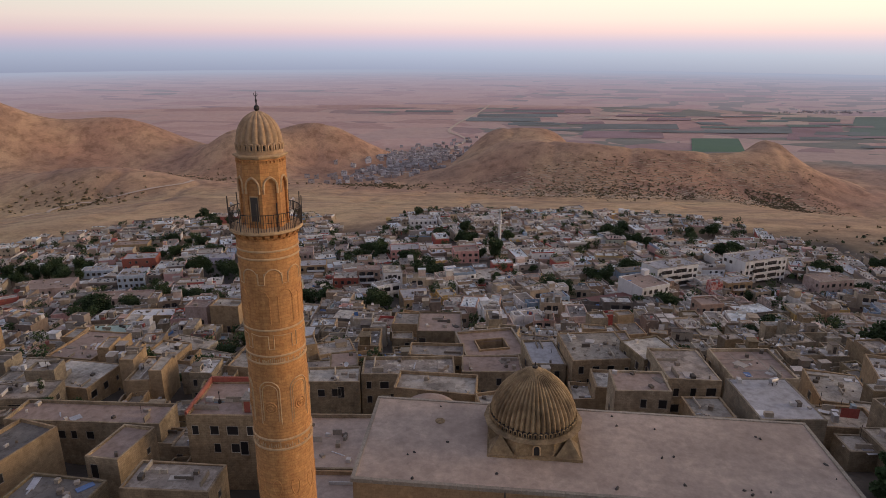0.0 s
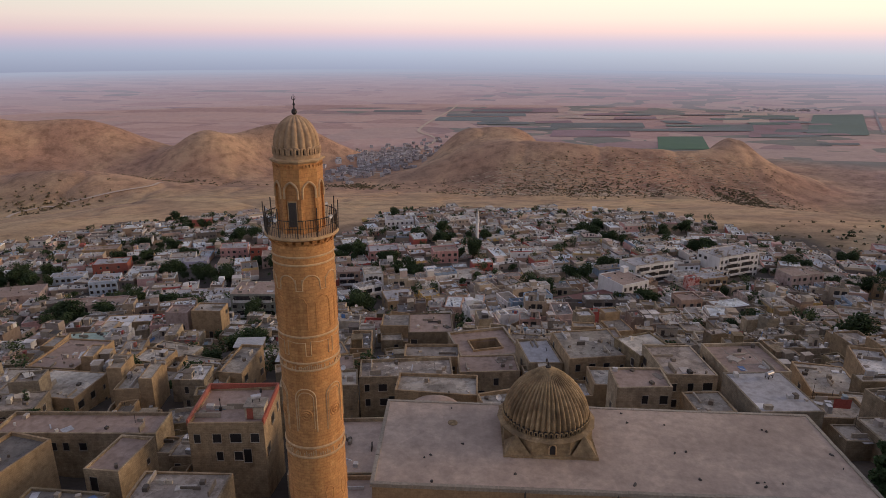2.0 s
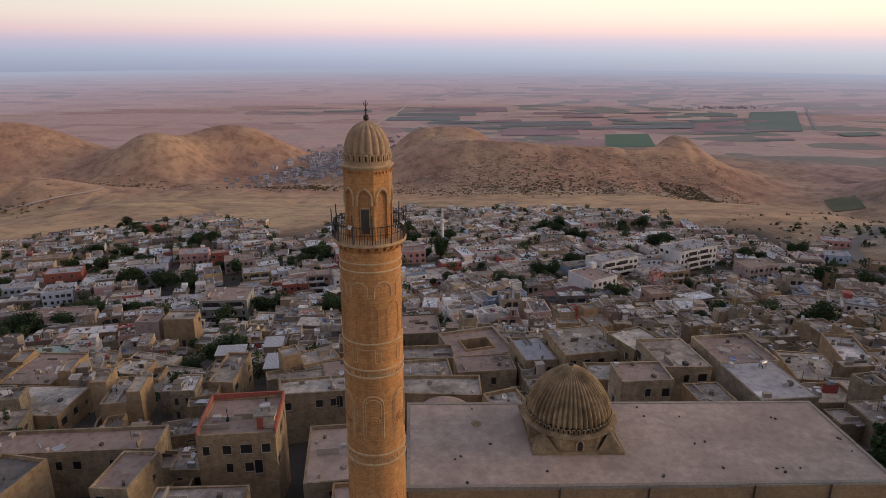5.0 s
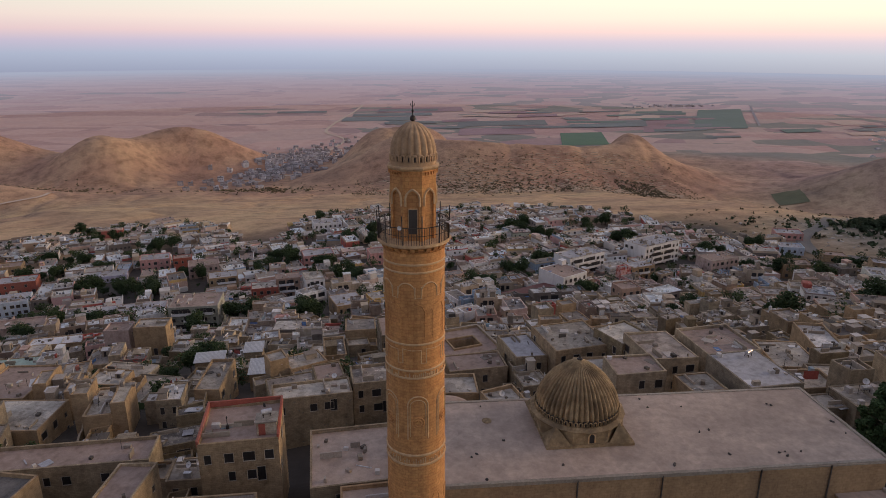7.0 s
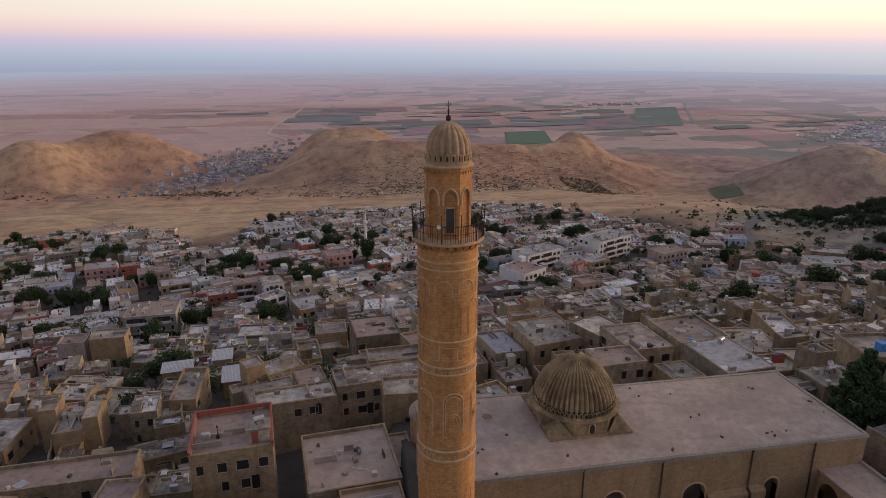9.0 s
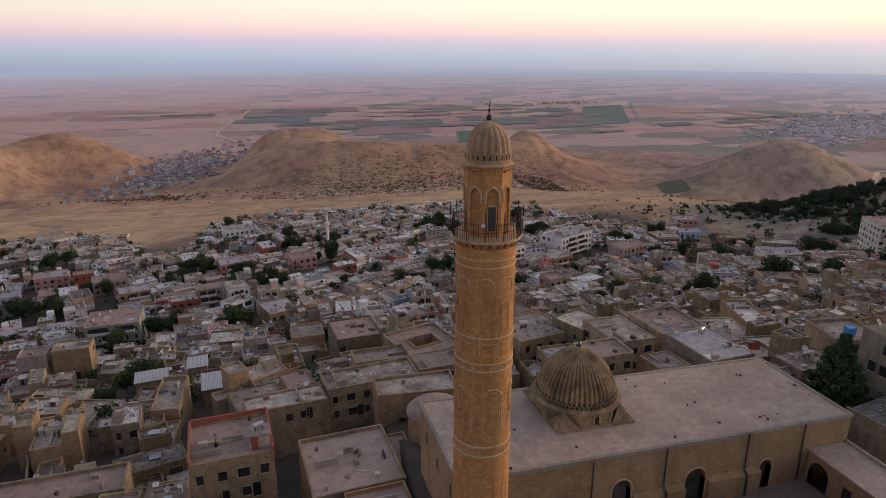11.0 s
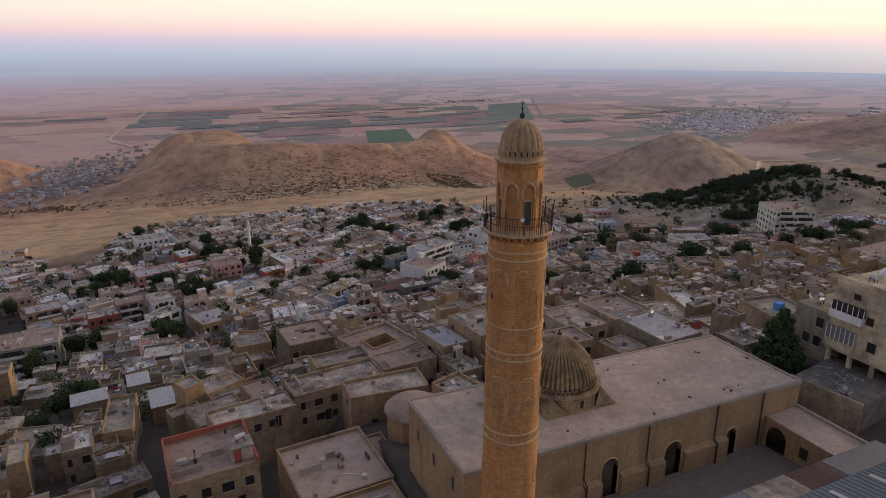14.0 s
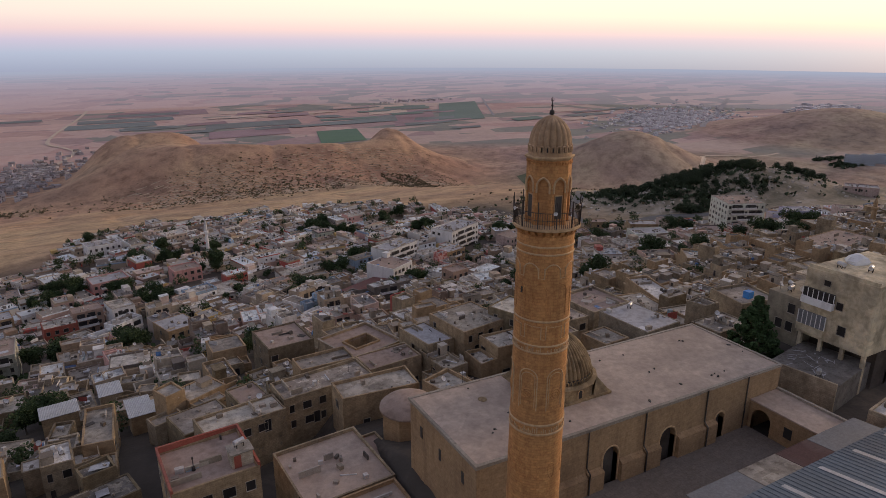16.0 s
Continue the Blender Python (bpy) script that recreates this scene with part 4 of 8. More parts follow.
    prof = [(5.08, 12.0), (5.12, 12.3), (5.04, 12.8), (4.86, 13.35), (4.6, 13.9), (4.26, 14.5), (3.88, 15.05), (3.42, 15.6), (2.9, 16.1), (2.36, 16.55), (1.8, 16.95), (1.26, 17.3),
            (0.76, 17.56), (0.36, 17.74), (0.1, 17.84)]
    amp = [0.3, 0.9, 1, 1, 1, 1, 1, 1, 1, 1, 0.9, 0.7, 0.3, 0, 0]
    part("ribbed_dome", lathe(bmesh.new(), prof, 48 * 8, lambda a, i: 1 - 0.14 * amp[i] * (1 - abs(math.sin(24 * a)) ** 0.7), x=cx, y=cy), M_DOME, root, "ribbed stone dome, dark with weather", True)
    part("dome_knob", lathe(bmesh.new(), ((0.35, 17.8), (0.32, 17.95), (0.12, 18.0), (0.1, 18.25), (0.02, 18.5)), 10, x=cx, y=cy), M_IRON, root)


M_HALL = surface("hall_limestone", ((0.25, (0.36, 0.23, 0.12)), (0.6, (0.45, 0.295, 0.16)), (0.85, (0.52, 0.36, 0.21))), fine=1.2, coarse=0.2,
                 stain=(0.26, 0.17, 0.10), stain_amount=0.5, courses=(0.7, 0.36, 0.6), streak=True)
M_DARKWOOD = surface("dark_wood", ((0.2, (0.035, 0.025, 0.02)), (0.8, (0.065, 0.045, 0.03))), bump=0.1)
build_hall()

# dark stains and bits lying on the hall roof
rnd = random.Random(12)
for k in range(24):
    x, y = rnd.uniform(-13, 38.5), rnd.uniform(58.2, 73.4)
    if math.hypot(x - 5.4, y - 68.4) < 7.6:
        continue
    bm = bmesh.new()
    n = rnd.randint(5, 8)
    r = rnd.uniform(0.06, 0.2)
    ring_v = [bm.verts.new((r * (1 + rnd.uniform(-0.4, 0.6)) * math.cos(2 * math.pi * i / n) * 1.4, r * (1 + rnd.uniform(-0.4, 0.4)) * math.sin(2 * math.pi * i / n), 0)) for i in range(n)]
    f = bm.faces.new(ring_v)
    ext = bmesh.ops.extrude_face_region(bm, geom=[f])
    for v in ext["geom"]:
        if isinstance(v, bmesh.types.BMVert):
            v.co = v.co * 0.7 + Vector((0, 0, rnd.uniform(0.08, 0.2)))
    bmesh.ops.recalc_face_normals(bm, faces=bm.faces)
    ob = part("rubble", bm, M_IRON)
    ob.matrix_basis = pose(x, y, roof_z(x) + 0.006 * (y - 66), 0, 0, rnd.uniform(0, 360))
    tagged(ob, "small dark lump of debris lying on the plaster roof", "debris", "debris on the hall roof")
bm = lathe(bmesh.new(), ((0.62, 0), (0.6, 0.06), (0.45, 0.1)), 18)
cover = part("roof_hatch", bm, M_DOME)
cover.matrix_basis = pose(-5.9, 69.6, roof_z(-5.9) + 0.03)
tagged(cover, "round brown stone hatch cover set in the plaster roof", "hatch")

# ---- courtyard ----
bm = bmesh.new()
box(bm, -12, 30, -1.4, 33.5, HY0, 0.06)
tagged(part("courtyard_floor", bm, M_PAVE := surface("worn_paving", ((0.2, (0.17, 0.14, 0.115)), (0.8, (0.26, 0.215, 0.175))), fine=1.2, courses=(1.0, 0.7, 0.6))), "worn grey stone paving of the courtyard", "pavement", kind="structure")


def arched_block(root, name, x0, y0, x1, y1, z0, z1, cy, w, top, mat):
    """A block whose -x side has one arch through its wall, with a dark room behind."""
    bm = bmesh.new()
    t = 0.7
    box(bm, x0, y0, z0, x0 + t, cy - w / 2, z1)
    box(bm, x0, cy + w / 2, z0, x0 + t, y1, z1)
    pts = outline_arch(w, z0, top, 12, 0.1)
    fr = [bm.verts.new((x0, cy - u, z)) for u, z in pts]
    bk = [bm.verts.new((x0 + t, cy - u, z)) for u, z in pts]
    up = [bm.verts.new((x0, cy - u, z1)) for u, z in pts]
    for i in range(len(pts) - 1):
        bm.faces.new((fr[i], fr[i + 1], bk[i + 1], bk[i]))
        if abs(pts[i][0] - pts[i + 1][0]) > 1e-6:
            bm.faces.new((fr[i + 1], fr[i], up[i], up[i + 1]))
    box(bm, x1 - t, y0, z0, x1, y1, z1)
    box(bm, x0 + t, y0, z0, x1 - t, y0 + t, z1)
    return part(name, bm, mat, root)


wing = thing("courtyard_wing", 0, 0, 0, 0, "low stone wing with one tall arch beside the courtyard", "building")
arched_block(wing, "wall", 33.5, 45.5, 39.6, 57.45, -1, 4.4, 55.4, 3.0, 3.6, M_HALL)
bm = bmesh.new()
box(bm, 33.4, 45.4, 4.4, 39.7, 57.45, 4.6)
part("roof", bm, M_ROOF_LIME, wing)
bm = bmesh.new()
box(bm, 39.3, 45.4, 4.6, 39.7, 57.4, 4.95)
part("parapet", bm, M_PARAPET, wing)
bm = bmesh.new()
box(bm, 33.44, 50.6, 1.4, 33.6, 51.8, 3.0)
part("window", bm, M_GLASS, wing)

shed = thing("sheet_roof_hall", 0, 0, 0, 0, "long arcade under a blue-grey ribbed metal roof beside the courtyard", "shed")
bm = bmesh.new()
for a in ((8.5, 33.0, 52, 33.6), (8.5, 41.0, 52.0, 41.5), (8.5, 33.6, 9.0, 41.0), (51.4, 33.6, 52.0, 41.0)):
    box(bm, a[0], a[1], -2, a[2], a[3], 5.6)
part("wall", bm, M_HALL, shed)
bm = bmesh.new()
n = 110
for k in range(n):
    x0, x1 = 8.0 + 45 * k / n, 8.0 + 45 * (k + 1) / n
    up = 0.05 if k % 2 else 0.0
    v = box(bm, x0, 32.5, 0, x1, 42.6, 1)
    for q in v:
        q.co.z = 7.6 - (q.co.y - 32.5) * 0.16 + (up if q.co.z > 0.5 else -0.12)
part("metal_roof", bm, M_BLUESHEET := surface("blue_grey_sheet", ((0.2, (0.10, 0.135, 0.17)), (0.8, (0.16, 0.195, 0.23))), rough=0.45, metal=0.3, stain=(0.12, 0.13, 0.14), stain_amount=0.5, bump=0.03), shed, "blue-grey ribbed sheet roof")
for x in (17, 24, 31, 38):
    bm = bmesh.new()
    v = box(bm, x, 33.4, 0, x + 0.7, 41.6, 1)
    for q in v:
        q.co.z = 7.66 - (q.co.y - 32.5) * 0.16 + (0.02 if q.co.z > 0.5 else -0.1)
    part("skylight", bm, M_SHEET, shed, "pale skylight strip")

lean = thing("canopy", 0, 0, 0, 0, "grey sheet canopy along the courtyard edge", "canopy")
for x0, x1, mat, lab in ((7.0, 15.8, M_SHEETDARK := surface("dull_sheet", ((0.2, (0.15, 0.155, 0.165)), (0.8, (0.22, 0.22, 0.225))), rough=0.6, stain=(0.17, 0.16, 0.15), stain_amount=0.5, bump=0.03), ""),
                         (15.9, 23.0, M_ROOF_GREY, ""), (23.1, 29.4, surface("dark_red_felt", ((0.2, (0.075, 0.035, 0.035)), (0.8, (0.11, 0.055, 0.05)))), "dark red felt sheet"), (29.5, 40.0, M_SHEETDARK, "")):
    bm = bmesh.new()
    v = box(bm, x0, 41.7, 0, x1, 46.4, 1)
    for q in v:
        q.co.z = 5.9 - (q.co.y - 41.7) * 0.1 + (0.1 if q.co.z > 0.5 else 0.0)
    part("roof_sheet", bm, mat, lean, lab)
for x in (7.4, 12, 16, 20, 24, 28, 33, 39):
    bm = bmesh.new()
    bar(bm, (x, 46.0, -0.5), (x, 46.0, 5.5), 0.08, 6)
    part("post", bm, M_IRON, lean)


# ---- houses ----
TAKEN = [(MX, MY, 4.5), (-2, 66, 14), (14, 66, 14), (30, 66, 14), (20, 44, 14), (36, 44, 14), (5, 44, 12)]


def free(x, y, r):
    return all((x - a) ** 2 + (y - b) ** 2 > (r + c) ** 2 * 0.80 for a, b, c in TAKEN)


def window_mesh(w, h, sill=True, glass=None):
    """Stone or painted surround, a pane set back in it and a sill; stands on y = 0 and faces -y."""
    bm = bmesh.new()
    box(bm, -w / 2 - 0.12, -0.09, -0.12, w / 2 + 0.12, 0.06, h + 0.13)
    bm.normal_update()
    pane = [f for f in bm.faces if f.normal.y < -0.9]
    bmesh.ops.inset_region(bm, faces=pane, thickness=0.12, depth=-0.08)
    pane[0].material_index = 1
    ob = part("window", bm, (M_PARAPET, M_GLASS))
    me = ob.data
    bpy.data.objects.remove(ob)
    return me


WIN = [window_mesh(0.8, 1.3), window_mesh(1.1, 1.3), window_mesh(1.5, 1.3), window_mesh(0.55, 0.8)]
DOORM = window_mesh(1.0, 2.1, False)


def corrugated(bm, x0, y0, x1, y1, z, step=0.3, high=0.05):
    """One folded metal sheet with ribs along y."""
    n = int((x1 - x0) / step) * 2
    prev = None
    for i in range(n + 1):
        x, zz = x0 + (x1 - x0) * i / n, z + (high if i % 2 else 0)
        row = [bm.verts.new((x, y0, zz)), bm.verts.new((x, y1, zz)), bm.verts.new((x, y0, z - 0.08)), bm.verts.new((x, y1, z - 0.08))]
        if prev:
            for q in ((0, 1), (3, 2), (2, 0), (1, 3)):
                bm.faces.new((prev[q[0]], row[q[0]], row[q[1]], prev[q[1]]))
        prev = row


def walls_bm(w, d, z0, z1, t=0.3, par=0.5, dips=None):
    """Four joined walls up to the parapet, open above the roof; dips: parapet heights that the corners take."""
    bm = bmesh.new()
    hs = dips or (par,) * 4
    outer = ((-w / 2, -d / 2), (w / 2, -d / 2), (w / 2, d / 2), (-w / 2, d / 2))
    inner = ((-w / 2 + t, -d / 2 + t), (w / 2 - t, -d / 2 + t), (w / 2 - t, d / 2 - t), (-w / 2 + t, d / 2 - t))
    cols = []
    for k in range(4):
        z = z1 + max(hs[k], hs[k - 1], 0.04)
        cols.append([bm.verts.new((*p, zz)) for p in (outer[k], inner[k]) for zz in (z0, z)])
    for k in range(4):
        e, f = cols[k], cols[(k + 1) % 4]
        bm.faces.new((e[0], f[0], f[1], e[1]))
        bm.faces.new((e[1], f[1], f[3], e[3]))
        bm.faces.new((e[3], f[3], f[2], e[2]))
        bm.faces.new((e[2], f[2], f[0], e[0]))
    return bm


def ring_block(bw, br, x0, y0, x1, y1, z0, z1, par, rnd, t=0.25):
    """A block of a house: four walls that end in an uneven parapet (into bw) round a sunken roof at z1 (into br)."""
    outer, inner = ((x0, y0), (x1, y0), (x1, y1), (x0, y1)), ((x0 + t, y0 + t), (x1 - t, y0 + t), (x1 - t, y1 - t), (x0 + t, y1 - t))
    cols = []
    for k in range(4):
        z = z1 + max(0.05, par * rnd.uniform(0.6, 1.15))
        cols.append([bw.verts.new((*p, zz)) for p in (outer[k], inner[k]) for zz in (z0, z)])
    for k in range(4):
        e, f = cols[k], cols[(k + 1) % 4]
        for q in ((e[0], f[0], f[1], e[1]), (e[1], f[1], f[3], e[3]), (e[3], f[3], f[2], e[2])):
            bw.faces.new(q)
    box(br, x0 + t, y0 + t, z1 - 0.2, x1 - t, y1 - t, z1)


def annexes(bw, br, w, d, h, deep, rnd, n, yard):
    """Lower and higher blocks grown against the main block, some open yards among them; gives the roofs as (x, y, width, depth, z)."""
    roofs = []
    sides = [0, 1, 2, 3]
    rnd.shuffle(sides)
    for side in sides[:n]:
        a, b = rnd.uniform(2.6, 5.2), rnd.uniform(0.4, 0.95)
        z = h + rnd.choice((-2.4, -1.6, -1.0, -0.5, 0.9, 1.9, 2.5))
        if side < 2:                                    # along the front or the back
            ww = w * b
            x0 = rnd.uniform(-w / 2, w / 2 - ww)
            y0, y1 = (-d / 2 - a, -d / 2 - 0.005) if side == 0 else (d / 2 + 0.005, d / 2 + a)
            x1 = x0 + ww
        else:
            dd = d * b
            y0 = rnd.uniform(-d / 2, d / 2 - dd)
            x0, x1 = (-w / 2 - a, -w / 2 - 0.005) if side == 2 else (w / 2 + 0.005, w / 2 + a)
            y1 = y0 + dd
        if rnd.random() < yard:
            z = h - rnd.uniform(2.4, 3.0)
            ring_block(bw, br, x0, y0, x1, y1, -deep, z, rnd.uniform(1.0, 2.0), rnd)
        else:
            ring_block(bw, br, x0, y0, x1, y1, -deep, z, rnd.choice((0.1, 0.2, 0.45, 0.8)), rnd)
        roofs.append(((x0 + x1) / 2, (y0 + y1) / 2, x1 - x0, y1 - y0, z))
    return roofs


def coping_bm(w, d, z1, hs, t=0.3):
    """One run of coping stones over the higher walls, joined at the corners."""
    bm = bmesh.new()
    o = 0.06
    x0, x1, y0, y1 = w / 2 + o, w / 2 - t - o, d / 2 + o, d / 2 - t - o
    outer, inner = ((-x0, -y0), (x0, -y0), (x0, y0), (-x0, y0)), ((-x1, -y1), (x1, -y1), (x1, y1), (-x1, y1))
    cols = []
    for k in range(4):
        z = z1 + max(hs[k], hs[k - 1], 0.04)
        cols.append([bm.verts.new((*p, zz)) for p in (outer[k], inner[k]) for zz in (z, z + 0.1)])
    for k in range(4):
        a, b = cols[k], cols[(k + 1) % 4]
        bm.faces.new((a[1], b[1], b[3], a[3]))
        bm.faces.new((a[0], b[0], b[1], a[1]))
        bm.faces.new((a[3], b[3], b[2], a[2]))
        bm.faces.new((a[2], b[2], b[0], a[0]))
    return bm


def fill_house(root, w, d, h, rnd, wall, roof, storeys, deep, front=0.8, sides=0.5, hut=False, low=0.35, upper=0.5, coping=True, galleries=0, grown=0, yard=0.0):
    """Parts of a flat-roofed house with its front (-y) to the hill; h is the roof's height over the root."""
    hs = [rnd.choice((0.0, 0.08, 0.12, 0.2, 0.35, 0.6)) for _ in range(4)]
    bw, br = walls_bm(w, d, -deep, h, dips=hs), bmesh.new()
    box(br, -w / 2 + 0.3, -d / 2 + 0.3, h - 0.25, w / 2 - 0.3, d / 2 - 0.3, h)
    roofs = [(0.0, 0.0, w - 0.6, d - 0.6, h)] + annexes(bw, br, w, d, h, deep, rnd, grown, yard)
    part("wall", bw, wall, root)
    part("roof", br, roof, root)
    if coping and max(hs) > 0.1:
        part("coping", coping_bm(w, d, h, hs), M_PARAPET, root)
    k = 0
    for s in range(storeys):
        z = h - 2.6 - 3.0 * s
        n = max(1, int(w / 2.6))
        for i in range(n):
            if rnd.random() < front:
                shared("window", WIN[k % 4 if rnd.random() < 0.4 else rnd.randint(0, 2)], root, pose(-w / 2 + w * (i + 0.5) / n + rnd.uniform(-0.2, 0.2), -d / 2 - 0.01, z))
                k += 1
        for sgn in (-1, 1):
            n2 = max(1, int(d / 3.2))
            for i in range(n2):
                if rnd.random() < sides:
                    shared("window", WIN[rnd.randint(0, 3)], root, pose(sgn * (w / 2 + 0.01), -d / 2 + d * (i + 0.5) / n2, z, 0, 0, 90 * sgn))
    if rnd.random() < 0.6:
        shared("door", DOORM, root, pose(rnd.uniform(-0.3, 0.3) * w, -d / 2 - 0.01, h - 3.0 * storeys), "plain dark door")
    if hut:
        x0, y0 = rnd.choice((-1, 1)) * (w / 2 - 1.6), d / 2 - 1.7
        bm = bmesh.new()
        box(bm, x0 - 1.2, y0 - 1.2, h, x0 + 1.2, y0 + 1.2, h + 2.1)
        box(bm, x0 - 1.35, y0 - 1.35, h + 2.1, x0 + 1.35, y0 + 1.35, h + 2.25)
        part("stair_hut", bm, wall, root)
    if w > 7.5 and rnd.random() < upper and not hut:        # half storey set back on the roof
        ww, dd, hh = w * rnd.uniform(0.3, 0.55), d * rnd.uniform(0.35, 0.6), rnd.uniform(1.8, 2.9)
        x0, y0 = rnd.choice((-1, 1)) * (w - ww) / 2, rnd.choice((-1, 1)) * (d - dd) / 2 * 0.96
        bm = bmesh.new()
        box(bm, x0 - ww / 2, y0 - dd / 2, h + 0.004, x0 + ww / 2, y0 + dd / 2, h + hh)
        up = part("upper_room", bm, wall, root)
        bm = bmesh.new()
        box(bm, x0 - ww / 2 - 0.15, y0 - dd / 2 - 0.15, h + hh, x0 + ww / 2 + 0.15, y0 + dd / 2 + 0.15, h + hh + 0.14)
        part("upper_roof", bm, roof, up)
    if rnd.random() < low:                              # outer stair or lean-to
        bm = bmesh.new()
        ww = rnd.uniform(0.3, 0.6) * w
        sx = rnd.choice((-1, 1))
        a = -w / 2 if sx < 0 else w / 2 - ww
        box(bm, a, -d / 2 - rnd.uniform(2, 3.5), -deep, a + ww, -d / 2 - 0.005, h - rnd.uniform(1.6, 2.8))
        lean = part("lean_to", bm, wall, root)
        x0, x1, y0, y1, zt = min(v.co.x for v in lean.data.vertices), max(v.co.x for v in lean.data.vertices), min(v.co.y for v in lean.data.vertices), -d / 2 - 0.01, max(v.co.z for v in lean.data.vertices)
        bm = bmesh.new()
        box(bm, x0 - 0.1, y0 - 0.1, zt, x1 + 0.1, y1, zt + 0.1)
        part("lean_roof", bm, roof, lean)
    for s in range(galleries):                          # long balconies in front of shaded rooms
        z = h - 2.95 - 3.0 * s
        bm = bmesh.new()
        a = -w / 2 + w * rnd.uniform(0.05, 0.3)
        b = w / 2 - w * rnd.uniform(0.05, 0.3)
        box(bm, a, -d / 2 - 1.1, z, b, -d / 2 - 0.004, z + 0.14)
        box(bm, a, -d / 2 - 1.1, z + 0.14, b, -d / 2 - 0.98, z + 1.0)
        for e0 in (a, b - 0.12):
            box(bm, e0, -d / 2 - 0.98, z + 0.14, e0 + 0.12, -d / 2 - 0.004, z + 1.0)
        bmesh.ops.remove_doubles(bm, verts=bm.verts, dist=0.001)
        part("balcony", bm, M_WHITE, root, "pale balcony front")
        bm = bmesh.new()
        box(bm, a + 0.1, -d / 2 - 0.05, z + 0.16, a + (b - a) * 0.42, -d / 2 + 0.05, z + 2.3)
        part("balcony_door", bm, M_GLASS, root, "dark glazed balcony doors")
        bm = bmesh.new()
        box(bm, a + (b - a) * 0.58, -d / 2 - 0.05, z + 0.16, b - 0.1, -d / 2 + 0.05, z + 2.3)
        part("balcony_door", bm, M_GLASS, root, "dark glazed balcony doors")
    return roofs


OLD_LABELS = ("old honey stone house with a flat grey roof", "weathered tan stone house with a parapet roof", "flat-roofed stone house on the terraced slope")
NEW_LABELS = ("rendered town house with a flat concrete roof", "pale painted concrete house with small windows", "plain cement-rendered house among the old town")


def make_variant(kind, i):
    rnd = random.Random(100 * i + (7 if kind == "old" else 3))
    if kind == "old":
        w, d, h = rnd.uniform(5.5, 9.5), rnd.uniform(5.0, 8.0), rnd.uniform(3.0, 6.0)
        root = thing("stone_house", 0, 0, 0, 0, OLD_LABELS[i % 3], "house", "stone houses of the old town")
        roofs = fill_house(root, w, d, h, rnd, M_OCHRE if i % 3 == 1 else M_WALL_OLD, M_ROOF_GREY, 1 if h < 5 else 2, 5, 0.5, 0.2, hut=i % 6 == 0, low=0.2, coping=False, upper=0.15, grown=rnd.randint(1, 3), yard=0.3)
    else:
        w, d, h = rnd.uniform(5.5, 10.0), rnd.uniform(5, 7.5), rnd.choice((2.8, 3.0, 3.2, 3.4, 3.8, 4.2, 5.6, 6.4))
        root = thing("town_house", 0, 0, 0, 0, NEW_LABELS[i % 3], "house", "rendered houses of the lower town")
        roofs = fill_house(root, w, d, h, rnd, M_WALL_NEW, M_ROOF_NEW, 1 if h < 4.6 else 2, 4, 0.7, 0.25, hut=i % 6 == 0, low=0.15, coping=False, upper=0.2, galleries=1 if h > 5.5 and i % 3 else 0, grown=rnd.randint(1, 3), yard=0.4)
    return root, max(w, d) / 2 + 0.8, h, roofs


def tank_thing():
    root = thing("water_tank", 0, 0, 0, 0, "galvanised roof water tank lying on a low stand", "water tank", "water tanks on the roofs")
    bm = bmesh.new()
    bar(bm, (-0.72, 0, 0.78), (0.72, 0, 0.78), 0.36, 14)
    part("barrel", soft(bm, 0.06), M_TANK, root)
    for x in (-0.5, 0.5):
        bm = bmesh.new()
        for a in ((-0.35, -0.25), (0.25, 0.35)):
            box(bm, x - 0.04, a[0], 0, x + 0.04, a[1], 0.52)
        box(bm, x - 0.04, -0.25, 0.3, x + 0.04, 0.25, 0.36)
        part("stand", bm, M_IRON, root)
    return root


def dish_thing():
    root = thing("satellite_dish", 0, 0, 0, 0, "small white satellite dish on a pole", "satellite dish", "satellite dishes on the roofs")
    bm = lathe(bmesh.new(), ((0.02, 0.0), (0.25, 0.03), (0.42, 0.1), (0.5, 0.16), (0.5, 0.18), (0.25, 0.06), (0.02, 0.03)), 18, cap=False)
    bm.transform(pose(0, 0, 1.1, -55, 0, 0))
    part("dish", bm, M_WHITE, root)
    bm = bmesh.new()
    bar(bm, (0, 0, 0), (0, 0, 1.1), 0.03, 6)
    bar(bm, (0, 0, 1.1), (0, 0.35, 1.5), 0.015, 4)
    part("pole", bm, M_IRON, root)
    return root


TANK, DISH = tank_thing(), dish_thing()
TANK.matrix_basis, DISH.matrix_basis = pose(43.8, 92.6, 4.02, 0, 0, 30), pose(-27.0, 108.2, -4.98, 0, 0, 160)
ROOFS = []
TOPS = []                                               # pose of a house, its roofs, how much stands on them


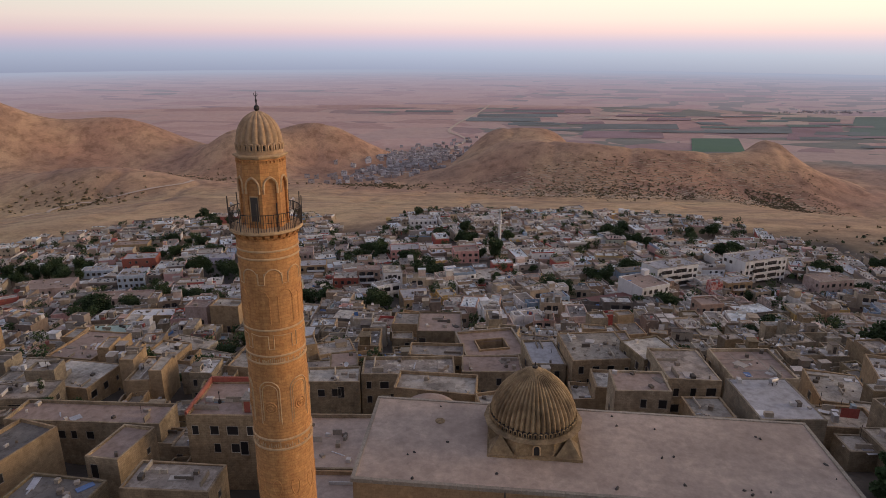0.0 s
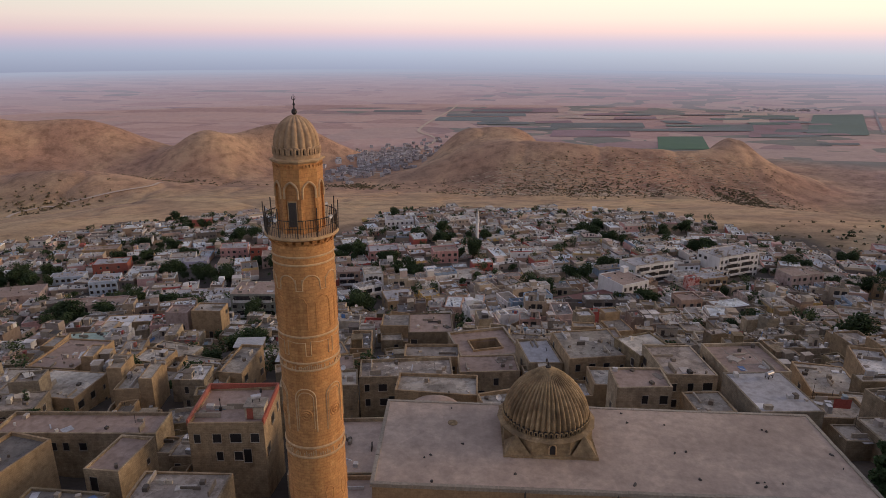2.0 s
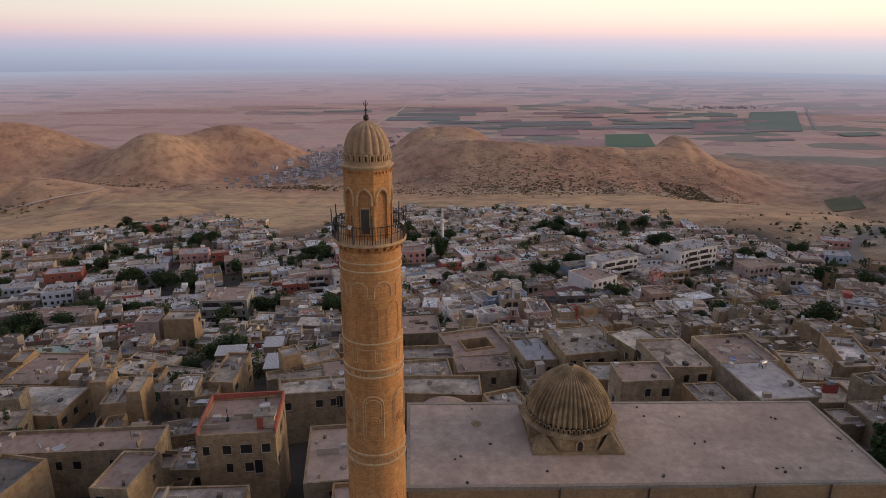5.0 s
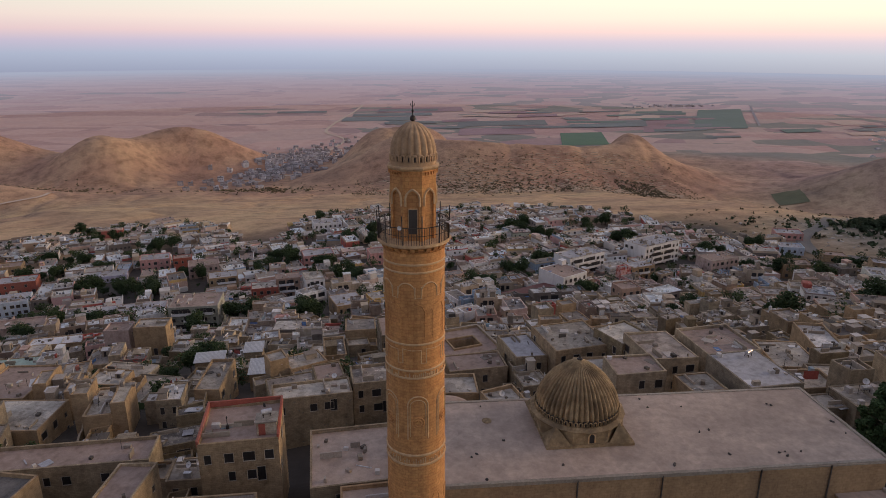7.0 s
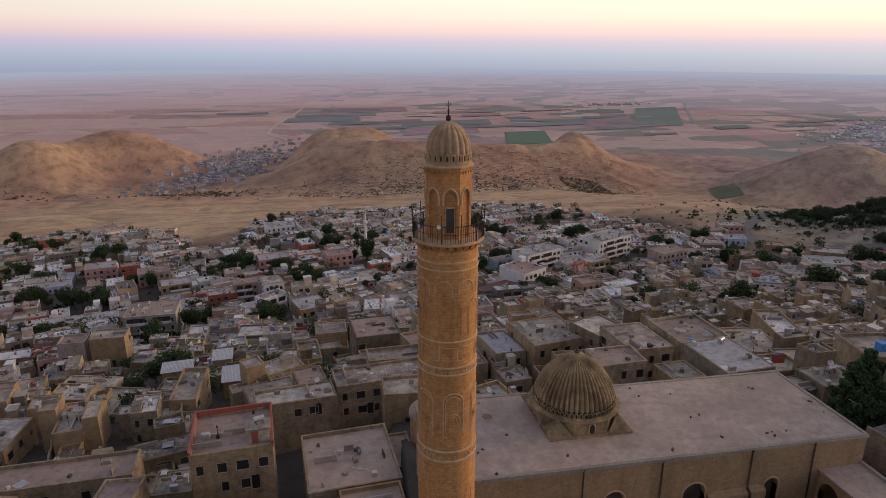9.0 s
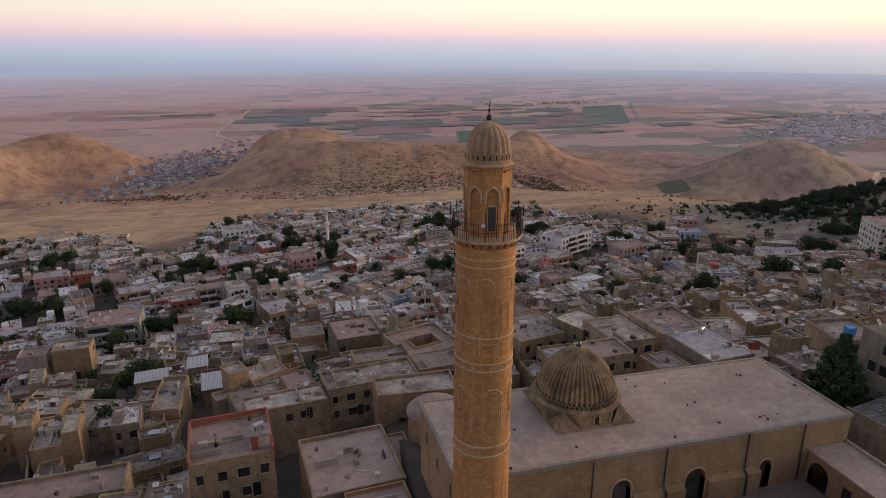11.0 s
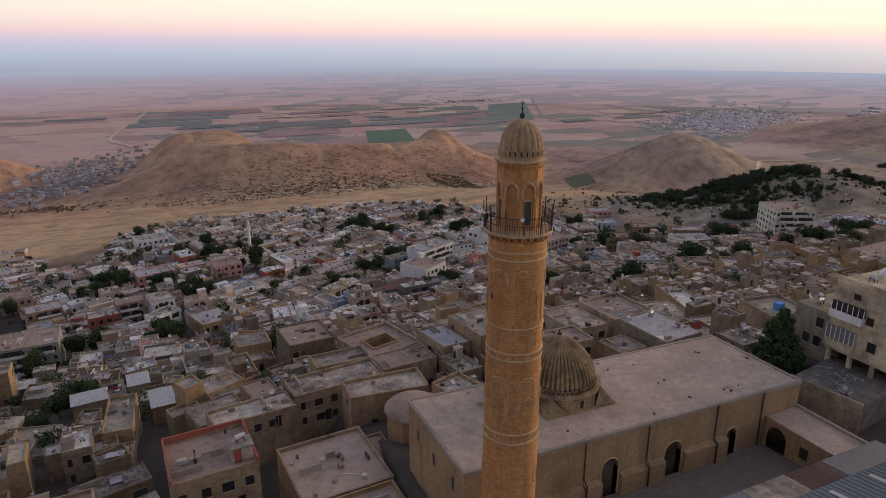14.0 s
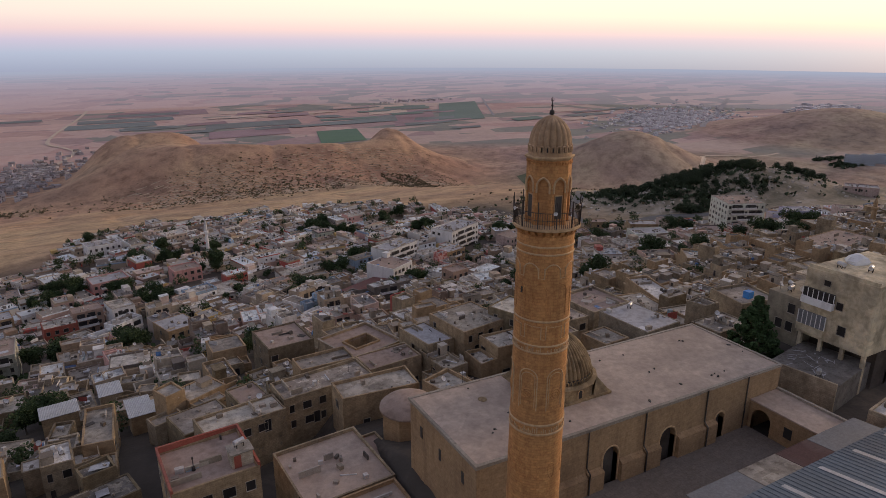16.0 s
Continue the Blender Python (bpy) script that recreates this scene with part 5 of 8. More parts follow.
def hero(name, label, cx, cy, w, d, yaw, top, wall, roof, storeys=1, hut=False, front=0.6, sides=0.4, low=0.0, seed=1, deep=9.0, group="", galleries=0, clear=0):
    """A house whose place, size and roof height are fitted to the camera's view."""
    h = max(3.2, 3.1 * storeys)
    root = thing(name, cx, cy, top - h, yaw, label, "house", group)
    TOPS.append((root.matrix_basis.copy(), fill_house(root, w, d, h, random.Random(seed), wall, roof, storeys, deep, front, sides, hut, low, 0.0, name in ("apartment_block", "hotel"), galleries), 0.4))
    if clear:                                           # open yard before the house
        ox, oy = cx + (d / 2 + clear * 0.7) * math.sin(radians(yaw)), cy - (d / 2 + clear * 0.7) * math.cos(radians(yaw))
        for k in ((-0.3, 0.3) if w > 9 else (0,)):
            TAKEN.append((ox + w * k * math.cos(radians(yaw)), oy + w * k * math.sin(radians(yaw)), clear))
    for k in (-0.25, 0.25):
        TAKEN.append((cx + (w * k * math.cos(radians(yaw)) if w > d else -d * k * math.sin(radians(yaw))), cy + (w * k * math.sin(radians(yaw)) if w > d else d * k * math.cos(radians(yaw))), 0.5 * min(w, d) + 0.22 * abs(w - d)))
    return root


O, G = M_WALL_OLD, M_ROOF_GREY
M_ROOF_PINK = surface("pinkish_screed", ((0.2, (0.36, 0.265, 0.215)), (0.8, (0.46, 0.35, 0.29))), fine=0.6, stain=(0.28, 0.2, 0.16), stain_amount=0.5, blot=0.45)
M_ROOF_PALE = surface("pale_screed", ((0.2, (0.42, 0.41, 0.42)), (0.8, (0.54, 0.53, 0.54))), fine=0.6, stain=(0.3, 0.28, 0.27), stain_amount=0.5, blot=0.45)
M_OCHRE = surface("ochre_stone", ((0.2, (0.40, 0.28, 0.16)), (0.8, (0.54, 0.395, 0.24))), fine=1.0, stain=(0.3, 0.19, 0.1), stain_amount=0.4, courses=(0.6, 0.3, 0.7), streak=True, blot=0.45)
M_REDROOF = surface("red_sheet", ((0.2, (0.17, 0.07, 0.06)), (0.8, (0.25, 0.11, 0.09))), fine=0.6, stain=(0.12, 0.07, 0.06), stain_amount=0.4)
M_GREYGREEN = surface("grey_green_render", ((0.2, (0.36, 0.36, 0.30)), (0.8, (0.46, 0.46, 0.39))), fine=0.8, stain=(0.28, 0.26, 0.21), stain_amount=0.4, streak=True, blot=0.45)
M_PINKISH = surface("pink_render", ((0.2, (0.50, 0.37, 0.33)), (0.8, (0.62, 0.49, 0.44))), fine=0.8, stain=(0.36, 0.26, 0.22), stain_amount=0.4, streak=True, blot=0.45)
hero("stone_house", "stone house with a pale screed roof terrace and stored bags", 42.4, 88.6, 9.4, 11.9, 4.5, 3.9, O, M_ROOF_PALE, 2, seed=2)
hero("stone_house", "brown stone house with a flat bare roof", 23.6, 92.6, 8.5, 6.3, 0.2, 3.5, O, M_ROOF_PINK, 2, seed=3)
hero("stone_house", "wide stone house with a patched grey roof", 33.5, 103.8, 9.0, 11.5, 5, 1.0, O, G, 2, seed=4, deep=12)
hero("stone_house", "stone house with pale lines drawn on its roof", 45.5, 105.0, 11.0, 11.0, 5, 0.9, O, M_ROOF_PINK, 2, seed=5, deep=12)
hero("stone_house", "small stone house with a low bluish roof wall", 32.7, 87.4, 6.0, 6.2, 4, 2.4, O, G, 1, seed=6)
hero("stone_house", "stone house with a white-walled roof terrace", 10.6, 117.6, 6.8, 10.6, 9, -4.6, O, M_ROOF_PALE, 2, seed=7, deep=12)
hero("stone_house", "stone house with a row of arched windows", 20.5, 116.8, 12.0, 12.0, 9, -2.2, O, G, 2, seed=8, front=0.9, deep=12)
hero("stone_house", "old stone house with a rounded corner wall", 30.2, 113.0, 8.0, 8.5, 20, -0.4, O, G, 2, seed=9, deep=12)
hero("stone_house", "long stone house with a grey roof and parapet", 0.4, 114.7, 11.6, 7.0, 4, -6.0, O, M_ROOF_PINK, 2, seed=11, deep=12)
hero("stone_house", "long stone house with a patched flat roof", -15.3, 109.4, 17.4, 6.6, 6, -4.5, O, G, 2, seed=12, deep=12, front=0.9)
hero("stone_house", "stone house with a broad buttressed front", -9.0, 99.0, 14.0, 6.2, -2, -2.0, O, G, 2, seed=13, deep=12)
hero("stone_house", "low stone house with a grey roof and parapet", -11.0, 121.4, 11.4, 5.7, 2, -7.0, O, G, 1, seed=14, deep=12)
hero("stone_house", "stone house with a long roof terrace over the lane", -31.0, 105.4, 14.0, 5.6, 9, -5.0, O, G, 1, seed=15, deep=12)
hero("stone_house", "stone house with a small walled roof terrace", -28.4, 112.0, 5.4, 6.2, 12, -4.9, O, M_ROOF_PINK, 1, seed=16, deep=12)
hero("stone_house", "low stone house under a plain grey roof", -36.0, 116.5, 9.5, 8.5, 14, -10.0, O, G, 1, seed=17, deep=12)
hero("stone_house", "tall narrow stone house with a stepped roof", -52.4, 124.4, 5.0, 12.4, -4, -11.0, M_OCHRE, G, 2, seed=18, deep=14)
hero("stone_house", "narrow stone house with a grey screed roof", -53.0, 113.0, 5.4, 8.6, -3, -13.2, O, G, 1, seed=19, deep=12)
hero("stone_house", "house with a red-edged pink roof terrace", -39.1, 85.0, 10.9, 10.5, 3.4, 1.6, O, M_ROOF_PINK, 2, seed=20, deep=12)
hero("stone_house", "stone house with a cracked lime roof and vents", -22.9, 82.2, 13.0, 13.5, 4, -3.0, O, M_ROOF_LIME, 1, seed=21, deep=12)
hero("stone_house", "stone house with a tank-lined walled roof", -71.5, 137.4, 10.5, 14.5, -12, -21.0, O, G, 1, seed=22, deep=12)
hero("stone_house", "stone house with an uneven screed roof", -80.5, 150.0, 12.6, 9.6, -13, -22.5, O, G, 1, seed=23, deep=12)
hero("stone_house", "ochre stone house with a broken roof edge", -98.4, 137.0, 12.0, 15.5, -4, -17.0, M_OCHRE, M_ROOF_PINK, 2, seed=24, deep=14)
hero("stone_house", "ochre stone house with barred windows", -86.0, 114.4, 12.5, 11.0, -5, -12.0, M_OCHRE, G, 2, seed=25, deep=14, sides=0.9)
hero("stone_house", "long low stone range with a bare screed roof", -68.2, 92.4, 27.0, 6.6, 1.7, -7.0, O, M_ROOF_PINK, 1, seed=26, deep=12)
hero("stone_house", "stone house with high broken side walls", -71.5, 76.8, 7.5, 12.0, -14, -3.0, M_OCHRE, G, 1, seed=27, deep=12)
hero("stone_house", "small stone house with a flat roof and gable wall", -53.6, 77.6, 5.4, 8.4, -8, -2.0, O, M_ROOF_PINK, 1, seed=28, deep=12)
hero("stone_house", "stone house with tanks and a dish on its roof", -41.1, 69.0, 11.8, 6.0, 1, -0.6, O, G, 1, seed=29, deep=12)
hero("stone_house", "dark flat-roofed stone house by the lane", -56.0, 65.0, 11.0, 8.0, -4, -1.6, O, G, 1, seed=30, deep=12)
hero("stone_house", "flat-roofed stone house below the minaret", -29.0, 66.0, 9.0, 7.0, 3, -4.0, O, G, 1, seed=31, deep=12)
hero("stone_house", "low plastered terrace beside the prayer hall", -20.3, 68.5, 8.4, 13.0, 3, -3.2, M_HALL, M_ROOF_LIME, 1, seed=70, deep=10)
hero("stone_house", "small stepped terrace roof below the domed annex", -16.4, 84.4, 6.4, 8.6, 4, -4.4, O, M_ROOF_PINK, 1, seed=71, deep=10)
hero("apartment_block", "grey-green apartment block with long balconies", -84.2, 231.9, 17.2, 14.0, 2.3, -36.2, M_GREYGREEN, M_ROOF_PINK, 4, seed=32, front=1.0, deep=8, galleries=4, clear=8)
hero("town_house", "tall pale pink house with few windows", -97.3, 192.8, 7.4, 6.0, 0, -29.0, M_PINKISH, M_ROOF_PINK, 3, seed=33, deep=8, clear=4)
hero("stone_house", "tall ochre stone house with blank walls", -87.2, 192.5, 9.6, 7.0, 0, -28.0, M_OCHRE, G, 3, seed=34, front=0.3, deep=8, clear=4)
hero("apartment_block", "white apartment house with blue balconies", -44.6, 269.5, 8.3, 10.4, 14, -42.0, M_WHITE, G, 4, seed=35, front=1.0, deep=6, galleries=3, clear=6)
hero("town_house", "red-painted house with a wooden balcony", -65.5, 269.4, 11.2, 8.6, 9, -45.2, M_RED, G, 2, seed=36, front=1.0, deep=8, clear=6)
hero("stone_house", "tan stone house with a roof parapet", -12.6, 147.4, 11.0, 12.4, 4, -12.2, O, M_ROOF_PINK, 2, seed=37, deep=12)
hero("apartment_block", "white five-storey apartment block with dark windows", 124.1, 301.1, 25.0, 14.0, 25, -41.0, M_WHITE, M_ROOF_PALE, 4, seed=38, front=1.0, sides=0.3, deep=6, galleries=4, clear=8)
hero("apartment_block", "beige block of flats with small windows", 147.2, 278.2, 17.0, 10.0, 16, -42.6, M_PINKISH, M_ROOF_PINK, 3, seed=39, front=1.0, deep=6, clear=7)
hero("town_house", "cream school building with a flat roof", 60.9, 248.6, 13.5, 14.6, 28, -36.0, M_WHITE, M_ROOF_PINK, 3, seed=40, hut=True, deep=8, clear=5, front=0.9)
hero("town_house", "ochre stone house with arched windows", -28.8, 227.5, 10.9, 12.0, 18, -36.6, M_OCHRE, M_ROOF_PALE, 3, seed=41, front=1.0, deep=8, clear=6)
hero("apartment_block", "long cream block of flats with dark balconies", 81.6, 288.4, 22.5, 11.5, 25, -42.0, M_WHITE, M_ROOF_PALE, 3, seed=42, front=1.0, deep=8, galleries=3, clear=6)
hero("stone_house", "ochre stone house with a high blank wall", 78.0, 118.0, 6.5, 15.5, -14, -6.8, M_OCHRE, G, 2, seed=43, deep=12)
hero("stone_house", "ochre stone house with tall dark doors", 149.0, 145.0, 13.0, 12.0, -14, -16.4, M_OCHRE, G, 2, seed=44, deep=12)
hero("stone_house", "large ochre stone building with a flat roof", 189.0, 134.0, 28.0, 14.0, 4, -13.8, M_OCHRE, M_ROOF_PINK, 2, seed=45, deep=12)
hero("stone_house", "ochre stone house by the cypress trees", 206.0, 250.0, 14.0, 10.0, -6, -43.0, M_OCHRE, M_ROOF_PALE, 2, seed=46, deep=12)
hero("stone_house", "stone house with a walled roof and dark arch", 63.0, 92.0, 9.0, 13.0, -8, -2.0, O, G, 1, seed=47, deep=12)
hero("stone_house", "stone house with an ochre garden wall", 62.0, 107.0, 9.0, 12.0, -10, -4.0, M_OCHRE, G, 1, seed=48, deep=12)
M_CREAM = surface("cream_render", ((0.2, (0.70, 0.71, 0.61)), (0.8, (0.84, 0.84, 0.74))), fine=0.8, stain=(0.46, 0.43, 0.35), stain_amount=0.45, streak=True, blot=0.4)
hero("hotel", "greenish cream six-storey hotel with rows of windows", 257.0, 226.0, 20.0, 20.0, -26, -25.6, M_CREAM, M_ROOF_PINK, 5, seed=49, front=1.0, sides=1.0, deep=6, galleries=5, clear=6)
M_LILAC = surface("lilac_render", ((0.2, (0.44, 0.42, 0.56)), (0.8, (0.56, 0.54, 0.68))), fine=0.8, stain=(0.34, 0.32, 0.38), stain_amount=0.3, streak=True)
hero("town_house", "lilac-painted house with white balconies", 284.0, 209.0, 15.0, 9.0, -30, -30.6, M_LILAC, M_ROOF_PALE, 2, seed=54, front=1.0, galleries=2, clear=5)
hero("town_house", "small lilac-painted house by the hotel", 275.0, 214.0, 8.0, 8.0, -30, -33.0, M_LILAC, M_ROOF_PALE, 2, seed=55, front=1.0, clear=3)
hero("town_house", "grey concrete house with open balconies", 295.0, 188.0, 13.0, 10.0, -35, -26.5, M_PINKISH, G, 3, seed=56, front=1.0, galleries=2, clear=5)
hero("town_house", "cream stone house with a walled roof", 225.0, 262.0, 16.0, 9.0, -28, -43.0, M_OCHRE, M_ROOF_PALE, 2, seed=57, front=1.0, clear=5)

M_BLUEHOUSE = surface("blue_white_render", ((0.2, (0.48, 0.56, 0.66)), (0.8, (0.62, 0.70, 0.78))), fine=0.8, stain=(0.40, 0.42, 0.45), stain_amount=0.3, streak=True)
M_TEAL = surface("pale_green_screed", ((0.2, (0.44, 0.56, 0.46)), (0.8, (0.54, 0.66, 0.55))), fine=0.6, stain=(0.34, 0.38, 0.32), stain_amount=0.4, blot=0.3)
hero("town_house", "red-painted house with a pale flat roof", -200.0, 335.0, 18.0, 11.0, 14, -61.5, M_RED, M_ROOF_PALE, 2, seed=61, front=0.8, clear=7)
hero("town_house", "blue and white house with two floors", -184.0, 299.0, 13.0, 13.0, 16, -58.0, M_BLUEHOUSE, M_ROOF_PALE, 2, seed=62, front=1.0, sides=0.8, clear=7)
hero("town_house", "beige walled house with a wide pink roof", -222.0, 288.0, 22.0, 15.0, 18, -61.5, M_PINKISH, M_ROOF_PINK, 2, seed=63, front=0.4, clear=6)
hero("town_house", "long pale house with a walled roof", -166.0, 258.0, 27.0, 9.0, 12, -54.0, M_PINKISH, M_ROOF_PINK, 1, seed=64, front=0.5, clear=6)
hero("town_house", "low house under a whitish roof", -128.0, 217.0, 17.0, 7.0, 8, -43.4, M_OCHRE, M_WHITE, 1, seed=65, front=0.5, clear=4)
hero("town_house", "low house with a pale green roof", -126.0, 187.0, 14.0, 7.0, 8, -36.6, M_OCHRE, M_TEAL, 1, seed=66, front=0.5, clear=4)
hero("town_house", "low pale blue house among the gardens", -216.0, 319.0, 17.0, 8.0, 14, -64.0, M_BLUEHOUSE, M_ROOF_PALE, 1, seed=67, front=0.9, clear=4)
hero("town_house", "ochre house at the edge of the town", -226.0, 371.0, 20.0, 10.0, 14, -65.6, M_OCHRE, M_ROOF_PINK, 2, seed=68, front=0.8, clear=5)
M_ROSE = surface("rose_paint", ((0.2, (0.58, 0.30, 0.27)), (0.8, (0.70, 0.40, 0.36))), fine=0.8, stain=(0.40, 0.25, 0.21), stain_amount=0.35, streak=True, blot=0.35)
M_BROWN = surface("brown_render", ((0.2, (0.36, 0.24, 0.18)), (0.8, (0.50, 0.35, 0.27))), fine=0.8, stain=(0.25, 0.17, 0.13), stain_amount=0.35, streak=True, blot=0.35)
for k, (label, hx, hy, w, d, yaw, top, wall, roof, storeys, front, rails) in enumerate((
    ("pink-washed house with a flat roof", -138, 356, 15.2, 11, 14, -58.4, M_ROSE, M_ROOF_PALE, 2, 1.0, 0),
    ("small brick-red house with a flat roof", -122, 351, 9.4, 7, 14, -57.1, M_RED, M_ROOF_PINK, 2, 0.8, 0),
    ("mustard-yellow house with two floors", -90, 302, 13.2, 9.2, 12, -51.1, M_OCHRE, M_ROOF_PALE, 2, 1.0, 1),
    ("reddish-brown house with dark window rows", -56, 273, 10.3, 7.2, 10, -42.7, M_BROWN, M_ROOF_PINK, 3, 1.0, 2),
    ("wide low house with a pale screed roof", -121, 269, 26.7, 12, 10, -53.5, M_PINKISH, M_ROOF_PALE, 1, 0.5, 0),
    ("rose-painted house with white balconies", -47, 329, 15.7, 11.0, 12, -50.0, M_ROSE, M_ROOF_PALE, 2, 1.0, 1),
    ("white house at the edge of the fields", -47, 414, 18.1, 12, 12, -56.0, M_WHITE, M_ROOF_PALE, 2, 1.0, 0),
    ("pale pink house with a walled roof", -106, 331, 15.1, 10.6, 14, -54.4, M_PINKISH, M_ROOF_PINK, 2, 1.0, 0),
    ("pale lilac house among the gardens", -155, 340, 13.5, 9.4, 14, -61.6, M_LILAC, M_ROOF_PALE, 1, 0.8, 0),
    ("pinkish house beside the curving road", 227, 341, 15.0, 10, -20, -50.6, M_ROSE, M_ROOF_PALE, 1, 1.0, 0),
    ("white and blue house beside the curving road", 206, 308, 12.0, 9.0, -20, -48.4, M_BLUEHOUSE, M_ROOF_PALE, 1, 1.0, 0),
    ("low ochre house above the road", 217, 289, 11.2, 7.8, -20, -47.5, M_OCHRE, M_ROOF_PINK, 1, 0.8, 0),
    ("wide cream house with stepped roofs", 198, 232, 18.0, 11, -22, -36.6, M_CREAM, M_ROOF_PALE, 2, 1.0, 0),
    ("tan stone house with a flat roof", 174, 259, 12.9, 9.0, -14, -40.2, M_OCHRE, M_ROOF_PINK, 2, 0.9, 0),
    ("ochre house with an open gallery", 105, 272, 11.9, 8.3, 16, -43.0, M_OCHRE, M_ROOF_PALE, 2, 1.0, 1),
    ("tall brown house with narrow windows", 76, 218, 8.2, 7, 12, -32.0, M_BROWN, M_ROOF_PINK, 2, 0.9, 0),
    ("rose house behind the white minaret", -14, 320, 12.9, 9.0, 12, -47.3, M_ROSE, M_ROOF_PINK, 2, 1.0, 0))):
    hero("town_house", label, hx, hy, w, d, yaw, top, wall, roof, storeys, seed=80 + k, front=front, sides=0.5, deep=7, galleries=rails, clear=4)
for bx, by in ((1168, 664), (1195, 651), (1224, 642)):
    hero("apartment_block", "pale blue block of flats in the valley beyond the rocky hill", bx, by, 25.0, 14.0, -62, -137.0, M_BLUEHOUSE, M_ROOF_PALE, 6, seed=69, front=1.0, sides=0.8, deep=10)
hero("town_house", "grey house with a pale roof on the bare ridge", 404.0, 241.0, 20.0, 10.0, -58, -36.4, M_PINKISH, M_ROOF_PALE, 1, seed=72, front=0.7, clear=3)

# house round a small sunken yard
yard = thing("courtyard_house", 0.2, 129.6, -9.0, 15, "stone house round a small open yard, with a roof parapet", "house")
bm = walls_bm(13.4, 13.6, -10, 0, dips=(0.6, 0.6, 0.5, 0.5))
part("wall", bm, O, yard)
bm = bmesh.new()
for a in ((-6.4, -6.5, 6.4, -2.6), (-6.4, 2.0, 6.4, 6.5), (-6.4, -2.6, -3.0, 2.0), (3.2, -2.6, 6.4, 2.0)):
    box(bm, a[0], a[1], -0.3, a[2], a[3], 0)
part("roof", bm, M_ROOF_PINK, yard)
bm = bmesh.new()
for a in ((-3.3, -2.9, 3.5, -2.6), (-3.3, 2.0, 3.5, 2.3), (-3.3, -2.6, -3.0, 2.0), (3.2, -2.6, 3.5, 2.0)):
    box(bm, a[0], a[1], -5, a[2], a[3], 0.45)
part("yard_wall", bm, M_OCHRE, yard)
part("coping", coping_bm(13.4, 13.6, 0, (0.6, 0.6, 0.5, 0.5)), M_PARAPET, yard)
TAKEN.append((0.2, 129.6, 8.0))

# red edge of the pink terrace, its hut and roof lamp
edge = thing("terrace_wall", -39.1, 85.0, 1.6, 3.4, "low brick-red wall round the pink roof terrace", "wall")
for a in ((-5.5, 5.1, 5.5, 5.4), (-5.55, -5.2, -5.25, 5.1), (5.25, -5.2, 5.55, 5.1)):
    bm = bmesh.new()
    box(bm, a[0], a[1], 0.2, a[2], a[3], 1.1)
    part("wall_side", soft(bm, 0.04), M_RED, edge)
hutm = thing("roof_hut", -35.2, 83.0, 1.62, 3.4, "small roof hut with a red door and a tank on top", "shed")
bm = bmesh.new()
box(bm, -1.4, -1.2, 0, 1.4, 1.2, 2.0)
part("wall", soft(bm, 0.05), O, hutm)
bm = bmesh.new()
box(bm, -1.55, -1.35, 2.0, 1.55, 1.35, 2.14)
part("roof", bm, G, hutm)
bm = bmesh.new()
box(bm, -1.1, -1.26, 0, -0.2, -1.15, 1.8)
part("door", bm, M_RED, hutm, "red door")
copy_thing(TANK, pose(-35.2, 83.2, 3.78, 0, 0, 20))
lamp = thing("roof_lamp", -41.0, 84.0, 1.62, 0, "dark lamp post standing on the roof terrace", "lamp")
bm = lathe(bmesh.new(), ((0.25, 0), (0.22, 0.5), (0.06, 0.6), (0.05, 1.6), (0.12, 1.7), (0.1, 1.95), (0.02, 2.05)), 10)
part("post", bm, M_IRON, lamp)

market = thing("market_hall", 47.0, 238.0, -41.5, 24, "long low hall with dark red sheet roofs", "hall")
bm = bmesh.new()
box(bm, -15, -7, -6, 15, 7, -0.1)
part("wall", bm, M_WALL_OLD, market)
for y0, y1 in ((-7.4, -0.1), (0.1, 7.4)):
    bm = bmesh.new()
    for p in box(bm, -15.4, y0, -0.1, 15.4, y1, 0.15):
        if abs(p.co.y) < 1 and p.co.z > 0:
            p.co.z += 0.9
    part("sheet_roof", bm, M_REDROOF, market, "dark red sheet roof")
for k in (-0.3, 0, 0.3):
    TAKEN.append((47 + 30 * k * math.cos(radians(24)), 238 + 30 * k * math.sin(radians(24)), 7.5))

# L-shaped pale sheet roof on its walls
sheet = thing("sheet_roofed_house", -41.8, 135.4, -15.0, 4, "low house under an L-shaped pale metal sheet roof", "house")
bm = bmesh.new()
box(bm, -5.6, -3.2, -9, 5.6, 3.2, -0.2)
part("wall", bm, M_OCHRE, sheet)
bm = bmesh.new()
corrugated(bm, -6.0, -3.6, 6.0, 1.6, -0.1)
part("metal_roof", bm, M_SHEET, sheet, "pale ribbed sheet roof")
bm = bmesh.new()
corrugated(bm, -6.0, 1.6, -1.2, 4.4, -0.1)
part("metal_roof", bm, M_SHEET, sheet, "pale ribbed sheet roof")
TAKEN.append((-41.8, 135.4, 7.0))
for cx, cy, z, w, d, yaw in ((-60.5, 152.5, -20.5, 7.5, 6.0, 6), (-50.5, 157.0, -20.5, 5.0, 6.5, 4)):
    s2 = thing("sheet_roofed_house", cx, cy, z, yaw, "small house under a whitish metal sheet roof", "house")
    bm = bmesh.new()
    box(bm, -w / 2 + 0.3, -d / 2 + 0.3, -8, w / 2 - 0.3, d / 2 - 0.3, -0.15)
    part("wall", bm, O, s2)
    bm = bmesh.new()
    corrugated(bm, -w / 2, -d / 2, w / 2, d / 2, -0.06)
    part("metal_roof", bm, M_SHEET, s2)
    TAKEN.append((cx, cy, 4.5))

